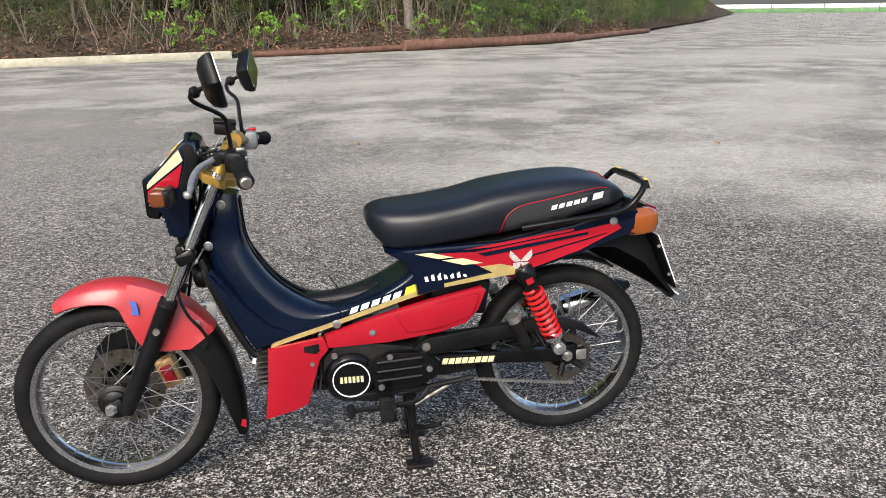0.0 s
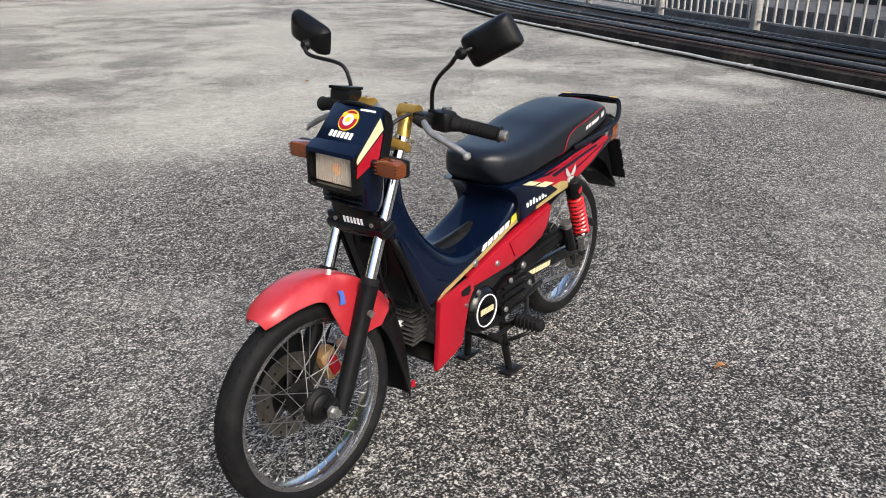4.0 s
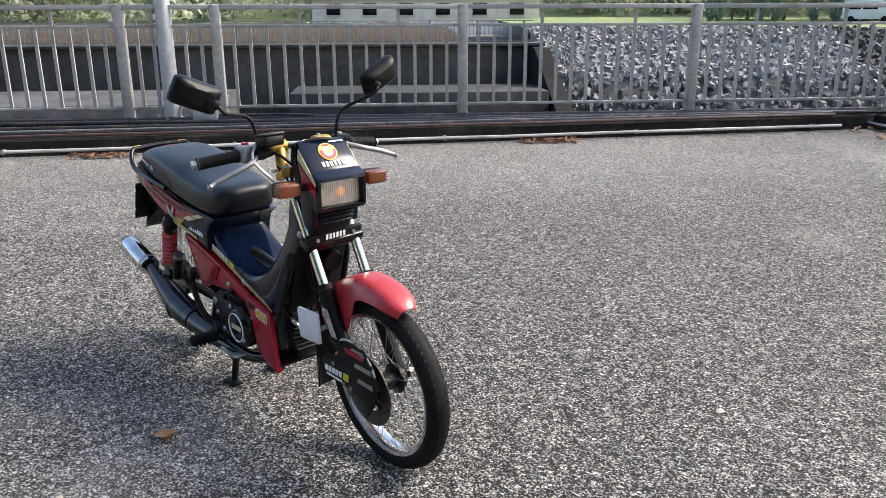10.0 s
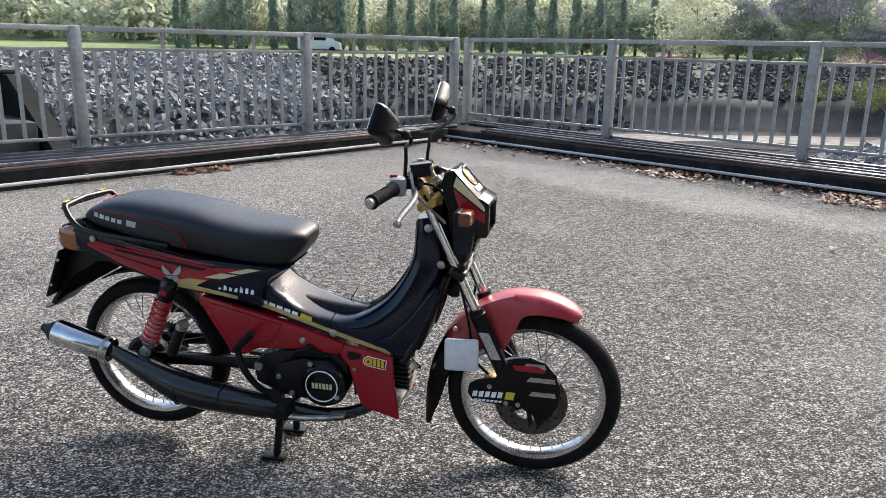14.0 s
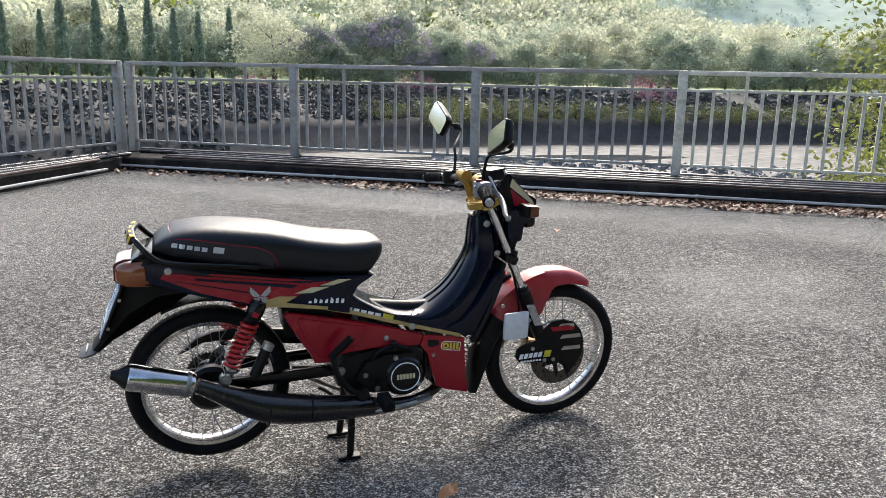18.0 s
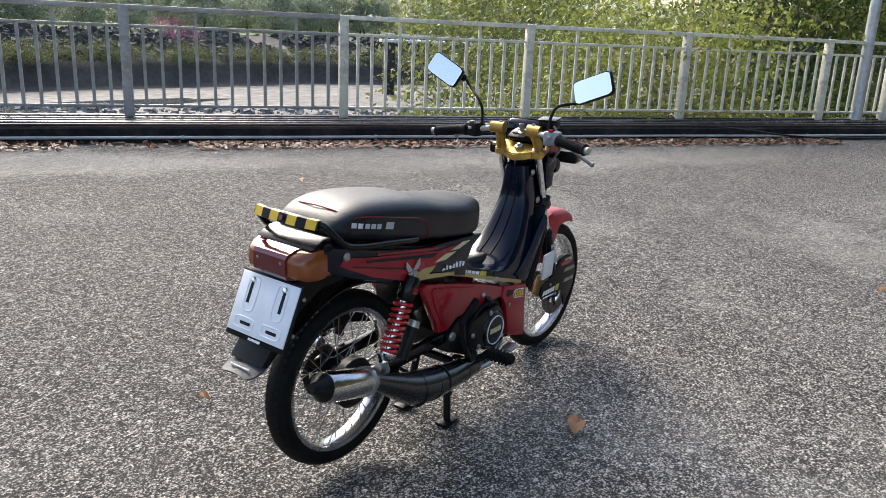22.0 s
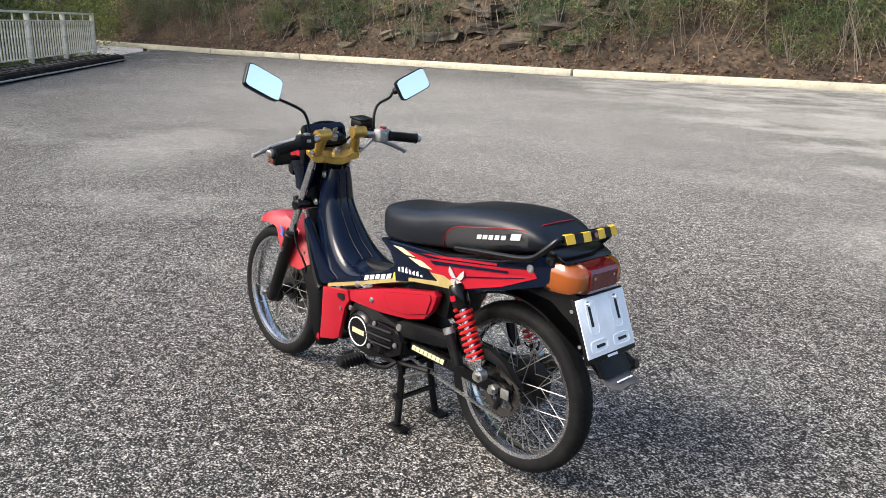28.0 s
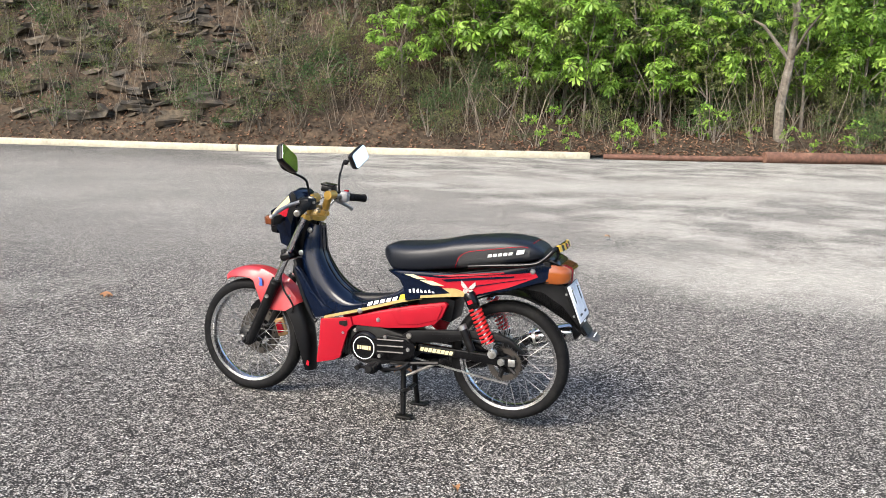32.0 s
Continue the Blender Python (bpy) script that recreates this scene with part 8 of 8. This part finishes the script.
for i in range(11):
    bp("flap_print", box((0.003, 0.0038, 0.004), (-0.952, 0.030 - i * 0.006, 0.4415), (0, -18, 0)), "white", flap, smooth=False)

# exhaust on the bike's right
chamber = spline([(0.19, -0.03, 0.262), (0.14, -0.07, 0.215), (0.05, -0.10, 0.188), (-0.06, -0.118, 0.190), (-0.18, -0.128, 0.205), (-0.32, -0.138, 0.222), (-0.45, -0.146, 0.250), (-0.56, -0.152, 0.302), (-0.65, -0.156, 0.349)], 3)
bore = [0.015, 0.016, 0.017, 0.018, 0.018, 0.019, 0.020, 0.021, 0.022, 0.026, 0.030, 0.034, 0.038, 0.040, 0.043, 0.046, 0.0485, 0.0495, 0.0490, 0.044, 0.039, 0.034, 0.029, 0.025, 0.022]
ex = bp("exhaust", tube(chamber, bore, 20), "exhaust_black", None, "black expansion chamber exhaust with a polished silencer")
for k in (9, 12, 16, 18):                             # weld seams between the cones
    along = (chamber[k + 1] - chamber[k - 1]).normalized() * 0.0022
    bp("weld_seam", tube([chamber[k] - along, chamber[k] + along], bore[k] + 0.0012, 20), "exhaust_black", ex)
m0, m1 = Vector((-0.660, -0.157, 0.352)), Vector((-0.838, -0.165, 0.402))
md = (m1 - m0).normalized()
bp("silencer", tube([m0, m0 + md * 0.004, m1 - md * 0.004, m1], [0.037, 0.039, 0.039, 0.037], 28), "silencer", ex, "polished steel silencer")
bp("silencer_tip", tube([m1 - md * 0.002, m1 + md * 0.006, m1 + md * 0.03, m1 + md * 0.045], [0.0365, 0.0355, 0.017, 0.0125], 20), "engine_black", ex, "black pointed end cap")
bp("silencer_strap", tube([m0 + md * 0.012, m0 + md * 0.024], 0.0405, 28), "steel", ex)
bp("exhaust_bracket", box((0.03, 0.012, 0.09), (-0.56, -0.120, 0.345), (0, 10, 0), 0.004), "black_gloss", ex)
for i in range(3):
    bp("weld_seam", tube([Vector((-0.18 - 0.13 * i, -0.128 - 0.010 * i, 0.205 + 0.018 * i)), Vector((-0.184 - 0.13 * i, -0.128 - 0.010 * i, 0.2056 + 0.018 * i))], [0.034, 0.047, 0.0495][i], 20), "engine_black", ex)

# foot controls and stands
for s in (1, -1):
    pg = bp("footpeg", tube([(-0.085, s * 0.165, 0.246), (-0.085, s * 0.17, 0.246), (-0.082, s * 0.255, 0.252), (-0.082, s * 0.26, 0.252)], [0.014, 0.018, 0.018, 0.014], 12), "rubber", None, "black rubber footpeg")
    for i in range(6):
        bp("peg_rib", box((0.040, 0.006, 0.036), (-0.0835, s * (0.178 + i * 0.0135), 0.2485), (0, 0, 0), 0.003), "rubber", pg)
    bp("peg_bar", tube(spline([(-0.105, s * 0.05, 0.205), (-0.10, s * 0.12, 0.21), (-0.088, s * 0.16, 0.235), (-0.085, s * 0.17, 0.246)], 4), 0.010, 8), "engine_black", pg)
bp("gear_pedal", tube(spline([(-0.205, 0.125, 0.262), (-0.17, 0.145, 0.235), (-0.10, 0.150, 0.226), (0.01, 0.150, 0.222)], 4), 0.007, 8), "engine_black", None, "black gear pedal")
bp("pedal_rubber", tube([(0.01, 0.135, 0.224), (0.01, 0.175, 0.222)], 0.011, 10), "rubber")
bp("brake_pedal", tube(spline([(-0.17, -0.10, 0.21), (-0.10, -0.145, 0.19), (0.02, -0.160, 0.205), (0.06, -0.16, 0.215)], 4), 0.008, 8), "steel", None, "steel brake pedal")
bp("brake_pedal_pad", box((0.05, 0.04, 0.008), (0.06, -0.165, 0.222), (0, -10, 0), 0.003), "steel")
kick = bp("kick_starter", tube(spline([(-0.140, -0.130, 0.250), (-0.182, -0.150, 0.272), (-0.226, -0.160, 0.332), (-0.244, -0.163, 0.400)], 4), 0.010, 8), "engine_black", None, "black kick-starter lever")
bp("kick_rubber", tube([(-0.250, -0.163, 0.396), (-0.188, -0.174, 0.460)], 0.0115, 10), "rubber", kick)
bp("kick_boss", lathe([(0, 0.02), (0.02, 0.02), (0.022, 0)], (-0.140, -0.128, 0.250), (0, -1, 0), 12), "engine_black", kick)
stand = bp("centre_stand", tube([(-0.160, -0.075, 0.215), (-0.160, 0.075, 0.215)], 0.014, 10), "engine_black", None, "black centre stand")
for s in (1, -1):
    bp("stand_leg", tube([(-0.158, s * 0.060, 0.215), (-0.163, s * 0.072, 0.10), (-0.170, s * 0.084, 0.016)], [0.0125, 0.0125, 0.012], 10), "engine_black", stand)
    bp("stand_foot", box((0.075, 0.042, 0.011), (-0.176, s * 0.088, 0.0085), (0, 0, 0), 0.003), "engine_black", stand)
bp("stand_cross", tube([(-0.163, -0.088, 0.105), (-0.163, 0.088, 0.105)], 0.009, 8), "engine_black", stand)
bp("stand_spring", tube([(-0.17, 0.06, 0.18), (-0.30, 0.06, 0.25)], 0.007, 8), "steel", stand)
bp("stand_tang", tube(spline([(-0.165, 0.085, 0.12), (-0.19, 0.125, 0.14), (-0.23, 0.15, 0.16)], 3), 0.007, 8), "engine_black", stand)
bp("side_rod", tube([(-0.12, 0.115, 0.245), (-0.33, 0.10, 0.268)], 0.008, 8), "engine_black")

# the fork leans a little to the bike's left under the steering head; the frame behind it is turned and leans as well
lean = Matrix.Translation((0.302, 0, 0.862)) @ Matrix.Rotation(radians(3.2), 4, "X") @ Matrix.Translation((-0.31, 0.006, -0.862))
turned = Matrix.Translation((0.30, 0, 0.62)) @ Matrix.Rotation(radians(0.6), 4, "Z") @ Matrix.Rotation(radians(1.6), 4, "X") @ Matrix.Translation((-0.30, 0, -0.62))
FORK = ("front_wheel", "disc_guard", "brake_caliper", "brake_hose", "fork_tube", "fork_slider", "fork_sticker", "lower_clamp", "front_mudguard", "cable_guide", "side_reflector", "horn")
STEERED = ("top_clamp", "bar_riser", "instrument_panel", "handlebar", "mirror", "brake_reservoir", "brake_hose_top", "clutch_cable", "throttle_cable", "fork_cap", "steering_head", "fork_cover")
for ob in list(bike.children):
    kind = ob.name.split(".")[0]
    if kind in FORK:
        ob.matrix_basis = lean
    elif kind in ("headlamp_cowl", "front_indicator"):
        ob.matrix_basis = Matrix.Translation((0, 0.008, 0))
    elif kind not in STEERED:
        ob.matrix_basis = turned

# the tail narrows towards its lamp
for ob in [tail] + list(tail.children):
    for v in ob.data.vertices:
        v.co.y *= 1 - 0.10 * max(0.0, min(1.0, (-v.co.x - 0.52) / 0.26))
